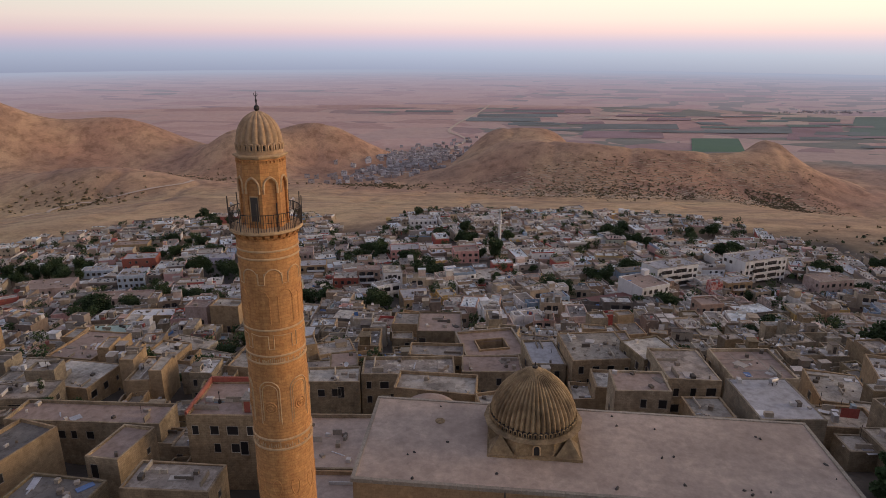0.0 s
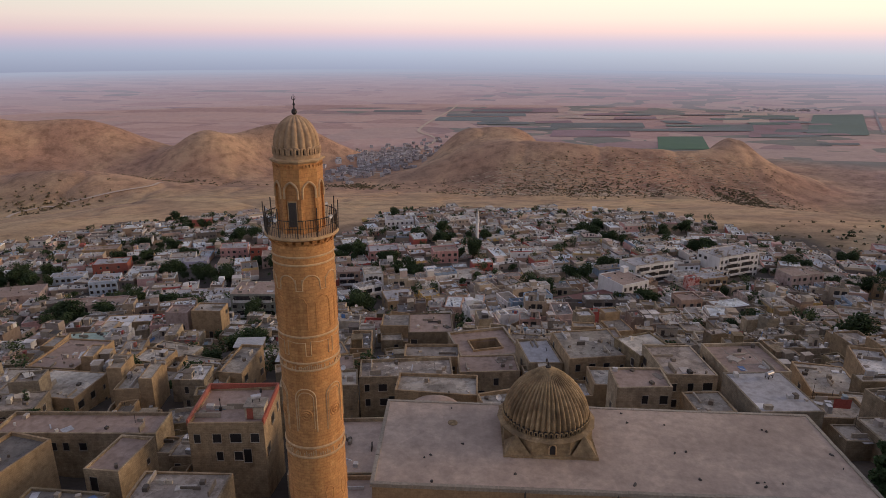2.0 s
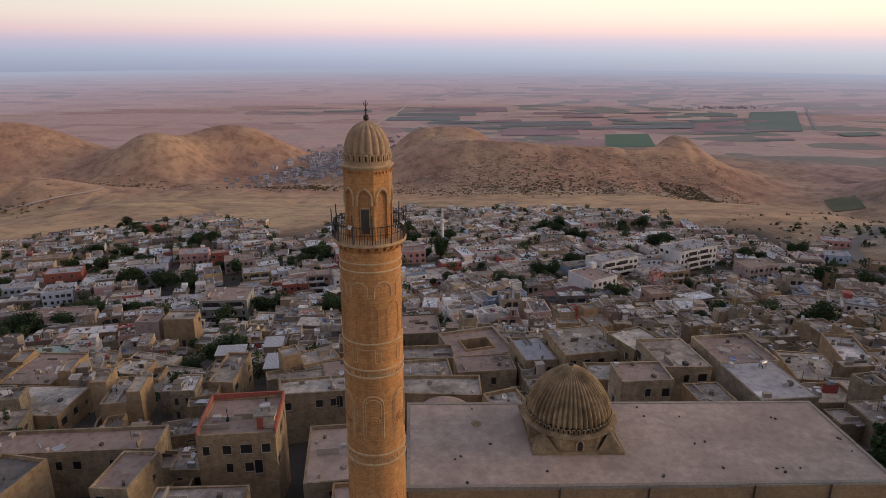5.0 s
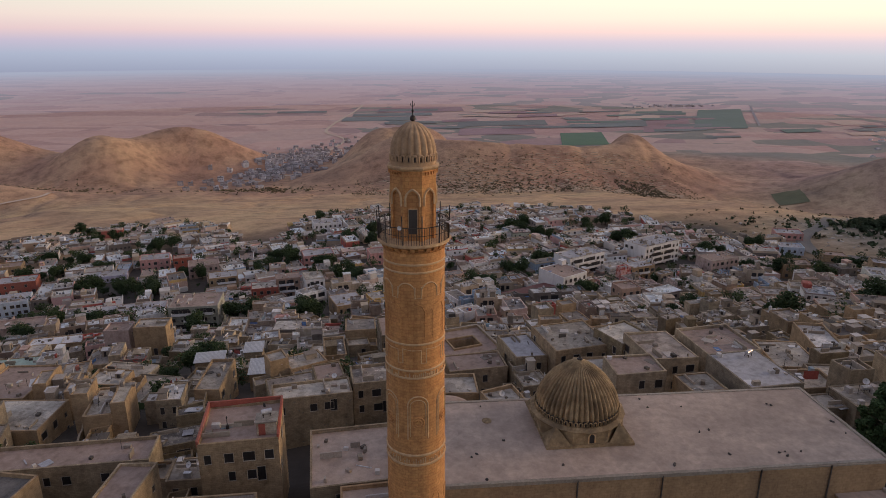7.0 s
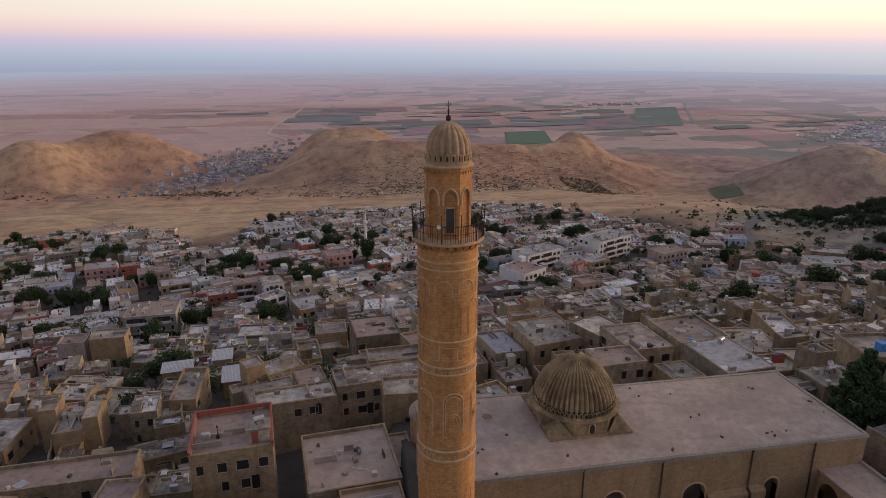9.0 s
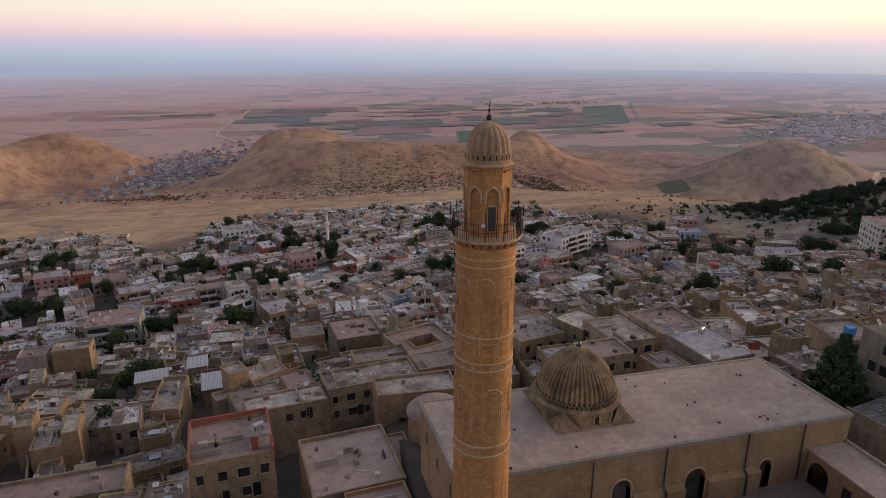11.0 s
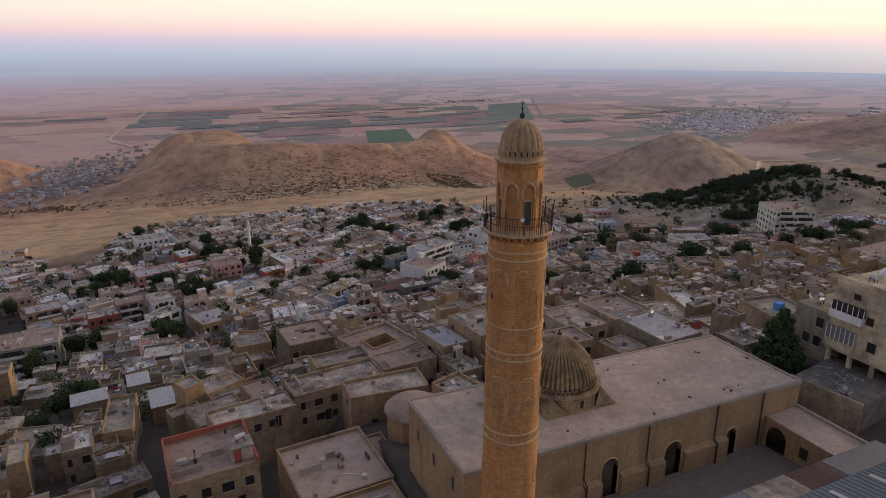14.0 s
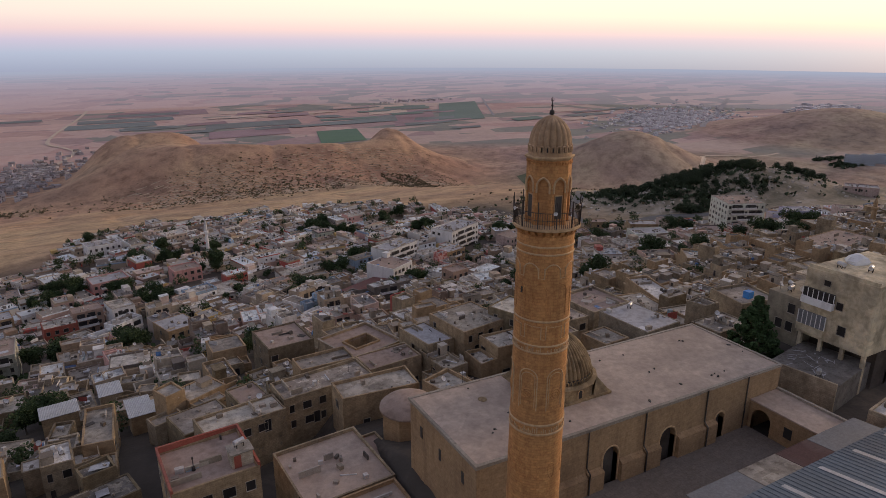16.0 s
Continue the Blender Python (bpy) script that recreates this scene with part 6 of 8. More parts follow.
# low round-cornered bath dome behind the hall
bath = thing("domed_annex", -8.9, 86.0, 0, 0, "small eight-sided annex with a low plaster dome", "building")
part("wall", lathe(bmesh.new(), ((4.4, -9), (4.4, 0.6)), 8), M_HALL, bath)
part("dome", lathe(bmesh.new(), ((4.6, 0.6), (4.55, 0.9), (3.9, 1.5), (2.8, 1.95), (1.4, 2.2), (0.1, 2.25)), 32), M_ROOF_PINK, bath, "", True)
TAKEN.append((-8.9, 86.0, 4.4))

# ---- the derelict concrete apartment house and its tree ----
apt = thing("apartment_house", 0, 0, 0, 0, "stained concrete apartment house on piers with glazed balconies", "apartment house")
M_CONC = surface("stained_concrete", ((0.2, (0.52, 0.42, 0.26)), (0.5, (0.74, 0.62, 0.42)), (0.8, (0.84, 0.74, 0.55))), fine=0.45, coarse=0.2, stain=(0.24, 0.205, 0.155), stain_amount=0.75, streak=True, patches=0.35, blot=0.5)
M_CONC_DARK = surface("grey_cement_render", ((0.2, (0.27, 0.23, 0.165)), (0.8, (0.42, 0.36, 0.26))), fine=0.5, coarse=0.2, stain=(0.15, 0.13, 0.11), stain_amount=0.6, streak=True, blot=0.4)
for nm, a in (("main_block", (58.0, 55.0, 6.3, 76.0, 66.8, 18.3)), ("side_block", (58.3, 66.8, 3.0, 74.0, 73.2, 12.0)), ("roof_parapet", (58.2, 55.2, 18.3, 58.6, 66.6, 18.9))):
    bm = bmesh.new()
    box(bm, *a)
    part(nm, soft(bm, 0.05), M_CONC_DARK if nm == "side_block" else M_CONC, apt)
for y in (55.2, 58.7, 62.4, 66.1):
    for x in (58.4, 66.0, 75.0):
        bm = bmesh.new()
        box(bm, x, y, -4, x + 0.6, y + 0.6, 6.3)
        part("pier", bm, M_CONC, apt)
# dark block paints the shade of the open ground floor behind the piers
bm = bmesh.new()
box(bm, 62.0, 55.2, -4, 75.5, 66.5, 6.2)
part("ground_floor", bm, M_DARKWOOD, apt)
for z, y0, y1, deep2 in ((12.4, 61.2, 66.6, 0.9), (7.2, 62.0, 66.8, 0.6)):
    bm = bmesh.new()
    box(bm, 58.0 - deep2, y0, z - 0.2, 58.0, y1, z + 1.0)
    bal = part("balcony", bm, M_WHITE if z > 10 else M_CONC, apt)
    bm = bmesh.new()
    box(bm, 58.0 - deep2 * 0.6, y0 + 0.1, z + 1.0, 57.99, y1 - 0.1, z + 2.5 if z > 10 else z + 3.4)
    part("glazing", bm, M_GLASS if z > 10 else M_SHEETDARK, bal)
    for k in range(7):
        bm = bmesh.new()
        y = y0 + (y1 - y0) * k / 6
        box(bm, 58.0 - deep2 * 0.62 - 0.03, y - 0.06, z + 1.0, 58.0 - deep2 * 0.62 + 0.03, y + 0.06, z + 2.55 if z > 10 else z + 3.4)
        part("mullion", bm, M_WHITE, bal)
for y, z, w, h in ((60.4, 12.6, 1.0, 1.2), (59.4, 8.4, 1.2, 1.5), (68.5, 9.0, 1.2, 1.6), (68.5, 5.6, 1.2, 1.6), (70.5, 5.6, 1.2, 1.6), (63.0, 16.0, 1.0, 0.9)):
    shared("window", WIN[1], apt, pose(58.28 if y > 67 else 57.98, y, z, 0, 0, -90) @ Matrix.Diagonal((w / 1.1, 1.5, h / 1.3, 1)))
for cx, cy, w, d in ((67, 60, 10, 8), (66, 71.5, 9, 6)):
    TAKEN.append((cx, cy, 8.5))
roofbox = thing("low_roof", 54.0, 60.2, 4.0, 9, "low grey concrete roof with pale scratches beside the apartment house", "building")
bm = bmesh.new()
box(bm, -5.8, -5.6, -8, 7.2, 5.2, 0)
part("roof_slab", soft(bm, 0.08), G, roofbox)
bm = bmesh.new()
box(bm, -6.1, -5.6, -8, -5.8, 5.2, 0.5)
part("side_wall", bm, O, roofbox)
rl = random.Random(4)
for k in range(26):                                     # worn lime, in ragged thin patches
    px, py, a = rl.uniform(-4.2, 3.6), rl.uniform(-3.0, 4.0), rl.uniform(0, 3.14)
    ln, th = rl.uniform(0.3, 1.5), rl.uniform(0.04, 0.16)
    bm = bmesh.new()
    vs = [bm.verts.new(Vector((px, py, 0.012)) + Euler((0, 0, a)).to_matrix() @ Vector((ln * math.cos(q * 0.785) * rl.uniform(0.5, 1.2), th * math.sin(q * 0.785) * rl.uniform(0.4, 1.5), 0))) for q in range(8)]
    up = bmesh.ops.extrude_face_region(bm, geom=[bm.faces.new(vs)])["geom"]
    for v in up:
        if isinstance(v, bmesh.types.BMVert):
            v.co.z -= 0.03
    bmesh.ops.recalc_face_normals(bm, faces=bm.faces)
    part("lime_patch", bm, M_ROOF_PALE, roofbox, "pale lime patch")
TAKEN += [(54, 60.2, 8), (52, 69.5, 6), (56.5, 72, 4), (48, 68, 5)]
copy_thing(TANK, pose(50.0, 57.4, 4.02, 0, 0, 25))
tarp = thing("blue_tarpaulin", 70.8, 85.6, 3.4, 0, "bright blue tarpaulin wrapped round a roof tank", "tarpaulin")
bm = bmesh.new()
box(bm, -0.8, -0.7, 0, 0.8, 0.7, 1.5)
part("cover", soft(bm, 0.25, 2), M_BLUE, tarp)
hero("stone_house", "stone house with a blue tarpaulin on its roof", 71.5, 87.0, 10.0, 9.0, -8, 3.4, O, G, 1, seed=52, deep=10)
hero("stone_house", "stone outbuilding with a small walled roof", 47.5, 44.5, 6.5, 5.0, 8, 5.2, O, G, 1, seed=53, deep=8)

copy_thing(TANK, pose(62, 63.5, 18.32, 0, 0, 70))
copy_thing(TANK, pose(64.5, 60.0, 18.32, 0, 0, 20))
copy_thing(TANK, pose(60.5, 70.5, 12.02, 0, 0, 10))
copy_thing(TANK, pose(62.5, 71.8, 12.02, 0, 0, 60))
copy_thing(DISH, pose(59.6, 72.0, 12.02, 0, 0, 200))
copy_thing(DISH, pose(60.2, 68.4, 12.02, 0, 0, 160))
tarps = thing("covered_heap", 67.5, 64.0, 18.32, 15, "white plastic sheet over a heap on the flat roof", "heap")
bm = lathe(bmesh.new(), ((2.0, 0), (1.9, 0.5), (1.4, 1.1), (0.6, 1.5), (0.1, 1.55)), 9, lambda a, i: 1 + 0.18 * math.sin(3 * a + i))
part("sheet", bm, M_WHITE, tarps)
marks = thing("roof_markings", 45.5, 105.0, 0.905, 5, "pale painted lines on a screed roof", "markings")
for a in ((-5, -2, 5, -1.85), (-5, 2.2, 5, 2.35), (-2.0, -5, -1.85, 5), (2.2, -5, 2.35, 5)):
    bm = bmesh.new()
    box(bm, a[0], a[1], 0, a[2], a[3], 0.03)
    part("line", bm, M_PARAPET, marks)

# ---- the small white minaret of the lower town ----
sm = thing("small_minaret", 4.0, 366.0, -60, 0, "slim whitewashed minaret with a pointed cap and one balcony", "minaret")
part("shaft", lathe(bmesh.new(), ((1.3, -3), (1.3, 2), (0.95, 3), (0.85, 11.0), (1.3, 11.6), (1.3, 12.4), (0.75, 12.5), (0.7, 15.2)), 16), M_WHITE, sm)
part("cap", lathe(bmesh.new(), ((0.85, 15.2), (0.7, 15.6), (0.05, 18.0)), 16), M_SHEET, sm, "pointed grey cap")
sm.matrix_basis = sm.matrix_basis @ Matrix.Diagonal((0.95, 0.95, 1.32, 1))
TAKEN.append((4, 366, 6))
om = thing("small_minaret", 243.0, 150.0, -23.5, 0, "slim ochre stone minaret with a narrow balcony among the houses", "minaret")
part("base", lathe(bmesh.new(), ((1.9, -4), (1.9, 4.2), (1.2, 5.2)), 8), M_OCHRE, om)
part("shaft", lathe(bmesh.new(), ((1.15, 5.2), (1.0, 10.6), (1.45, 11.2), (1.45, 12.0), (0.8, 12.05), (0.75, 14.0)), 16), M_OCHRE, om)
part("cap", lathe(bmesh.new(), ((0.85, 14.0), (0.7, 14.6), (0.05, 16.2)), 16), M_OCHRE, om, "rounded stone cap")
TAKEN.append((243, 150, 4))

# ---- fill of the town ----
# ground kept for gardens and trees
TREES_A = ((-211, 390), (-186, 378), (-167, 355), (-158, 317), (-141, 310), (-131, 301), (-122, 301), (-114, 325), (-148, 395), (-186, 427), (-217, 457), (-70, 348), (-60, 331),
           (-71, 324), (-40, 310), (-35, 286), (-34, 374), (-12, 366), (8, 374), (1, 326), (-18, 389), (70, 389), (75, 376), (85, 371), (138, 402), (132, 354), (52, 285), (65, 234), (214, 177), (217, 167), (223, 185), (207, 187))
TREES_B = ((-42, 221), (-64, 231), (-82, 217), (-156, 270), (-132, 258), (-54, 447), (-13, 177), (29, 253), (200, 261), (207, 264), (191, 322), (158, 271), (168, 260), (177, 245), (159, 193), (173, 180),
           (209, 178), (234, 189), (237, 181), (246, 179), (108, 171), (218, 235), (-65, 165), (-44, 231), (156, 306), (64, 300), (24, 254), (81, 402), (86, 186), (120, 389))
TREES_C = ((-71, 153), (-106, 160), (-120, 175), (-93, 165), (-110, 200), (-150, 225), (-46, 76), (-84, 101), (-78, 102), (-60, 101), (-26, 70), (40, 330), (100, 330), (-95, 290), (20, 300), (105, 255), (-20, 330), (50, 350))
TREES_D = ((-264, 313), (-258, 323), (-247, 327), (-236, 331), (-252, 304), (-242, 314), (-230, 310), (-163, 236), (-154, 242), (-173, 245), (-205, 352), (-188, 350))
for a, b in TREES_A + TREES_B + TREES_D:
    TAKEN.append((a, b, 4.4))
for a, b in TREES_C:
    TAKEN.append((a, b, 2.4))
TOWN = ((-330, 372), (-280, 428), (-215, 478), (-170, 488), (-118, 452), (-98, 385), (-80, 398), (-64, 470), (-30, 496), (60, 500), (140, 486), (168, 420), (196, 350), (235, 300), (250, 240), (330, 210),
        (330, 60), (240, 20), (60, 5), (48, 40), (44, 80), (-14, 80), (-20, 60), (-28, 40), (-90, 30), (-200, 120), (-330, 280))


def inside(x, y, poly):
    c = False
    for (x0, y0), (x1, y1) in zip(poly, poly[1:] + poly[:1]):
        if (y0 > y) != (y1 > y) and x < (x1 - x0) * (y - y0) / (y1 - y0) + x0:
            c = not c
    return c


def on_road(x, y):
    return any(abs((x - a) * (d - b) - (y - b) * (c - a)) / math.hypot(c - a, d - b) < 5.5 and min(a, c) - 5 < x < max(a, c) + 5 and min(b, d) - 5 < y < max(b, d) + 5
               for (a, b), (c, d) in zip(ROAD_TOWN, ROAD_TOWN[1:]))


ROAD_TOWN = ((330, 236), (285, 262), (262, 280), (240, 286), (221, 302), (226, 322), (241, 345), (269, 368), (300, 400))
rnd = random.Random(21)
spots = []
y = 44.0
while y < 505:
    step = 12.0 if y < 170 else 11.2
    x = -335.0 + rnd.uniform(0, 8)
    while x < 335:
        px, py = x + rnd.uniform(-2.4, 2.4), y + rnd.uniform(-2.6, 2.6)
        ang = math.degrees(math.atan2(px + 20, py))
        gap = 0.09 if py < 200 else 0.13
        if inside(px, py, TOWN) and -46 < ang < 68 and not on_road(px, py) and rnd.random() > gap:
            spots.append((px, py))
        x += (12.4 if y < 170 else 12.2) + rnd.uniform(-2, 2)
    y += step
OLDV = [make_variant("old", i) for i in range(18)]
NEWV = [make_variant("new", i) for i in range(22)]
used = set()
count_old = count_new = 0
rest = []
for px, py in spots:
    near_old = py + 0.25 * max(0, px) * 0 < 175 + rnd.uniform(-25, 25) or (px > 60 and py < 230)
    i = rnd.randrange(len(OLDV) if near_old else len(NEWV))
    root, r, h, roofs = (OLDV if near_old else NEWV)[i]
    if not free(px, py, r * 0.72):
        continue
    yaw = rnd.choice((0, 0, 0, 0, -90, 90)) + rnd.gauss(4, 7) + (12 if py > 220 else 0) - (22 if px > 120 and py > 150 else 0)
    z = float(land(px, py)) + rnd.uniform(-0.6, 0.6)
    if (near_old and count_old > 205) or (not near_old and (count_new > 185 or py > 318)):
        rest.append((px, py, z, yaw, rnd.uniform(7.0, 14.0), rnd.uniform(5.4, 8.6), rnd.choice((2.5, 2.7, 2.9, 3.0, 3.2, 3.4, 5.4))))
        continue
    m = pose(px, py, z, 0, 0, yaw) @ Matrix.Diagonal((rnd.uniform(0.85, 1.35), rnd.uniform(0.85, 1.15), rnd.uniform(0.9, 1.12), 1))
    if (near_old, i) in used:
        copy_thing(root, m)
    else:
        root.matrix_basis = m
        used.add((near_old, i))
    if near_old:
        count_old += 1
    else:
        count_new += 1
    ROOFS.append((px, py, z + h, r))
    TOPS.append((m, roofs, 1.6 if px > 55 else 1.0))


def make_shed(i):
    r5 = random.Random(900 + i)
    w, d, h = r5.uniform(3.4, 5.8), r5.uniform(3.2, 5.4), r5.uniform(2.4, 4.8)
    root = thing("outbuilding", 0, 0, 0, 0, "small stone outbuilding squeezed between the houses", "outbuilding", "outbuildings of the old town")
    fill_house(root, w, d, h, r5, M_WALL_OLD, M_ROOF_GREY, 1, 5, 0.4, 0.0, False, 0.0, coping=False)
    return root, max(w, d) / 2, h


SHEDS = [make_shed(i) for i in range(8)]
placed = [(x, y, r * 0.95) for x, y, z, r in ROOFS]
n_shed = 0
for tries in range(8000):
    px, py = rnd.uniform(-150, 170), rnd.uniform(104, 230)
    if n_shed >= 140 or not inside(px, py, TOWN) or on_road(px, py):
        continue
    root, r, h = SHEDS[n_shed % 8]
    if free(px, py, r) and all((px - a) ** 2 + (py - b) ** 2 > (r * 0.8 + c) ** 2 for a, b, c in placed):
        z = float(land(px, py))
        m = pose(px, py, z, 0, 0, rnd.choice((0, 90)) + rnd.gauss(4, 8))
        if n_shed < 8:
            root.matrix_basis = m
        else:
            copy_thing(root, m)
        placed.append((px, py, r))
        ROOFS.append((px, py, z + h, r * 0.6))
        n_shed += 1
for near_old, vs in ((True, OLDV), (False, NEWV)):
    for i, (root, r, h, roofs) in enumerate(vs):
        if (near_old, i) not in used:
            for o in list(root.children_recursive) + [root]:
                bpy.data.objects.remove(o)


def island_paint(name, stops, stain_amount=0.4, mode="LINEAR"):
    m = surface(name, stops, fine=0.8, coarse=0.12, stain=(0.26, 0.21, 0.17), stain_amount=stain_amount, per_object=0.97, mode=mode)
    nt = m.node_tree
    info = [n for n in nt.nodes if n.type == "OBJECT_INFO"][0]
    geo = [n for n in nt.nodes if n.type == "NEW_GEOMETRY"][0]
    to = info.outputs["Random"].links[0].to_socket
    nt.links.new(geo.outputs["Random Per Island"], to)
    return m


M_WALL_FAR = island_paint("far_house_render", HOUSE_TONES, mode="CONSTANT")
M_ROOF_FAR = island_paint("far_flat_roof", ROOF_TONES, mode="CONSTANT")


def far_blocks(w, d, h, r2, rich, add, window):
    """The blocks of one far house: add(x0, y0, z0, x1, y1, z1, material), window(x, z, half width, height) on the front."""
    add(-w / 2, -d / 2, -3, w / 2, d / 2, h, 0)
    add(-w / 2 + 0.3, -d / 2 + 0.3, h, w / 2 - 0.3, d / 2 - 0.3, h + 0.12, 1)
    for s in range(int(h // 2.7)):
        for i in range(int(w / 2.4)):
            if r2.random() < 0.6:
                window(-w / 2 + w * (i + 0.5) / int(w / 2.4) + r2.uniform(-0.3, 0.3), h - 2.3 - 2.9 * s, r2.uniform(0.35, 0.65), r2.uniform(0.9, 1.4))
    if rich:
        for sgn in (-1, 1):                             # lower rooms against the sides
            if r2.random() < 0.65:
                a, b, c = r2.uniform(2.0, 4.5), r2.uniform(0.4, 0.95) * d, h * r2.uniform(0.35, 0.8)
                v = r2.uniform(-(d - b) / 2, (d - b) / 2)
                e0, e1 = (w / 2 + 0.01, w / 2 + a) if sgn > 0 else (-w / 2 - a, -w / 2 - 0.01)
                add(e0, v - b / 2, -3, e1, v + b / 2, c, 3 if sgn > 0 else 4)
                add(e0 + 0.25, v - b / 2 + 0.25, c, e1 - 0.25, v + b / 2 - 0.25, c + 0.1, 1)
        if r2.random() < 0.6:                           # walled yard before the house
            a, b, c = r2.uniform(0.3, 0.8) * w, r2.uniform(2, 4.5), r2.uniform(1.5, 2.8)
            u = r2.uniform(-(w - a) / 2, (w - a) / 2)
            add(u - a / 2, -d / 2 - b, -3, u + a / 2, -d / 2 - b + 0.3, c, 5)
            for e0 in (u - a / 2, u + a / 2 - 0.3):
                add(e0, -d / 2 - b + 0.31, -3, e0 + 0.3, -d / 2 - 0.01, c * 0.9, 5)
        for q in ((-w / 2, -d / 2, w / 2, -d / 2 + 0.25), (-w / 2, d / 2 - 0.25, w / 2, d / 2), (-w / 2, -d / 2 + 0.26, -w / 2 + 0.25, d / 2 - 0.26), (w / 2 - 0.25, -d / 2 + 0.26, w / 2, d / 2 - 0.26)):
            add(q[0] - 0.02, q[1] - 0.02, h - 0.3, q[2] + 0.02, q[3] + 0.02, h + r2.choice((0.15, 0.3, 0.6, 0.9)), 6)
    if r2.random() < 0.3:
        a, b, c = r2.uniform(0.9, w * 0.25), r2.uniform(0.9, d * 0.3), r2.uniform(1.6, 2.5)
        u, v = r2.choice((-1, 1)) * (w / 2 - a - 0.05), r2.choice((-1, 1)) * (d / 2 - b - 0.05)
        add(u - a, v - b, h + 0.05, u + a, v + b, h + c, 7)
    for _ in range(r2.randint(6, 14) if rich else r2.randint(3, 6)):
        u, v, a, c = r2.uniform(-w / 2 + 0.8, w / 2 - 0.8), r2.uniform(-d / 2 + 0.8, d / 2 - 0.8), r2.uniform(0.15, 0.6), r2.uniform(0.3, 1.3)
        add(u - a, v - a * r2.uniform(0.3, 1), h + 0.1, u + a, v + a * 0.6, h + c, r2.choice((0, 1, 1, 2)))


def house_cluster(name, label, rows, category="houses", mats=None, rich=False):
    """Many far houses as one object: walls, roofs and windows are real boxes."""
    bm = bmesh.new()
    r2 = random.Random(5)
    for x, y, z, yaw, w, d, h in rows:
        vs = []
        far_blocks(w, d, h, r2, rich, lambda *a: vs.extend(box(bm, *a[:6], a[6] if a[6] < 3 else 0)), lambda u, zz, g, e: vs.extend(box(bm, u - g, -d / 2 - 0.06, zz, u + g, -d / 2 + 0.1, zz + e, 2)))
        q = pose(x, y, z, 0, 0, yaw)
        for v in vs:
            v.co = q @ v.co
    ob = part(name, bm, mats or (M_WALL_FAR, M_ROOF_FAR, M_GLASS))
    return tagged(ob, label, category, kind="stuff")


def far_house(row, k):
    """One house of the lower town with its wall, roofs and windows."""
    x, y, z, yaw, w, d, h = row
    r2 = random.Random(5000 + k)
    root = thing("town_house", x, y, z, yaw, FAR_LABELS[k % 3] if h < 5 else "two-storey rendered house with a flat roof and parapet", "house", "small houses at the edge of the town")
    bms = {}
    far_blocks(w, d, h, r2, True, lambda a, b, c, e, f, g, m: box(bms.setdefault(1 if m == 2 else m, bmesh.new()), a, b, c, e, f, g),
               lambda u, zz, g, e: shared("window", WIN[1], root, pose(u, -d / 2 - 0.01, zz) @ Matrix.Diagonal((g / 0.55, 1, e / 1.3, 1))))
    for m, bm in bms.items():
        part({0: "wall", 1: "roof", 5: "yard_wall", 6: "parapet", 7: "stair_hut"}.get(m, "side_room"), bm, M_ROOF_NEW if m == 1 else M_WALL_NEW, root)


FAR_LABELS = ("low rendered house with a flat roof and a yard wall", "small one-storey house with a cluttered flat roof", "plain low house with a parapet at the town's edge")
rest.sort(key=lambda r: math.hypot(r[0], r[1]))
for k, row in enumerate(rest[:80]):
    far_house(row, k)
house_cluster("far_town_houses", "crowded flat-roofed houses at the lower edge of the town", rest[80:], rich=True)

# broken walls of yards and ruined rooms between the houses
YARDS = []
for i in range(7):
    r6 = random.Random(300 + i)
    bm = bmesh.new()
    n = r6.randint(4, 8)
    low = [bm.verts.new((1.5 * k, y0, -4)) for y0 in (0, 0.35) for k in range(n + 1)]
    tops = [r6.uniform(1.0, 2.8) for _ in range(n + 1)]
    top = [bm.verts.new((1.5 * k, y0, tops[k])) for y0 in (0, 0.35) for k in range(n + 1)]
    m1 = n + 1
    for k in range(n):
        bm.faces.new((low[k], low[k + 1], top[k + 1], top[k]))
        bm.faces.new((low[m1 + k + 1], low[m1 + k], top[m1 + k], top[m1 + k + 1]))
        bm.faces.new((top[k], top[k + 1], top[m1 + k + 1], top[m1 + k]))
    for k in (0, n):
        bm.faces.new((low[k], top[k], top[m1 + k], low[m1 + k]))
    YARDS.append(part("yard_wall", bm, M_WALL_OLD))
    tagged(YARDS[-1], "crumbling stone yard wall with an uneven top", "wall", "yard walls of the old town")
count = 0
for tries in range(2500):
    px, py = rnd.uniform(-110, 235), rnd.uniform(60, 235)
    if count < 110 and inside(px, py, TOWN) and not on_road(px, py) and free(px, py, 1.2) and all((px - a) ** 2 + (py - b) ** 2 > (1.0 + c * 0.75) ** 2 for a, b, c in placed):
        m = pose(px, py, float(land(px, py)) + 0.6, 0, 0, rnd.choice((0, 90, 180, 270)) + rnd.gauss(0, 9))
        if count < 7:
            YARDS[count].matrix_basis = m
        else:
            copy_thing(YARDS[count % 7], m)
        count += 1

# tanks and dishes on the roofs
for k, (x, y, z, r) in enumerate(ROOFS):
    if y < 300 and rnd.random() < (0.3 if y < 190 else 0.36):
        copy_thing(TANK, pose(x + rnd.uniform(-0.3, 0.3) * r, y + rnd.uniform(-0.3, 0.3) * r, z + 0.01, 0, 0, rnd.uniform(0, 180)))
    if y < 240 and rnd.random() < 0.22:
        copy_thing(DISH, pose(x + rnd.uniform(-0.4, 0.4) * r, y + rnd.uniform(-0.4, 0.4) * r, z + 0.01, 0, 0, rnd.uniform(140, 220)))

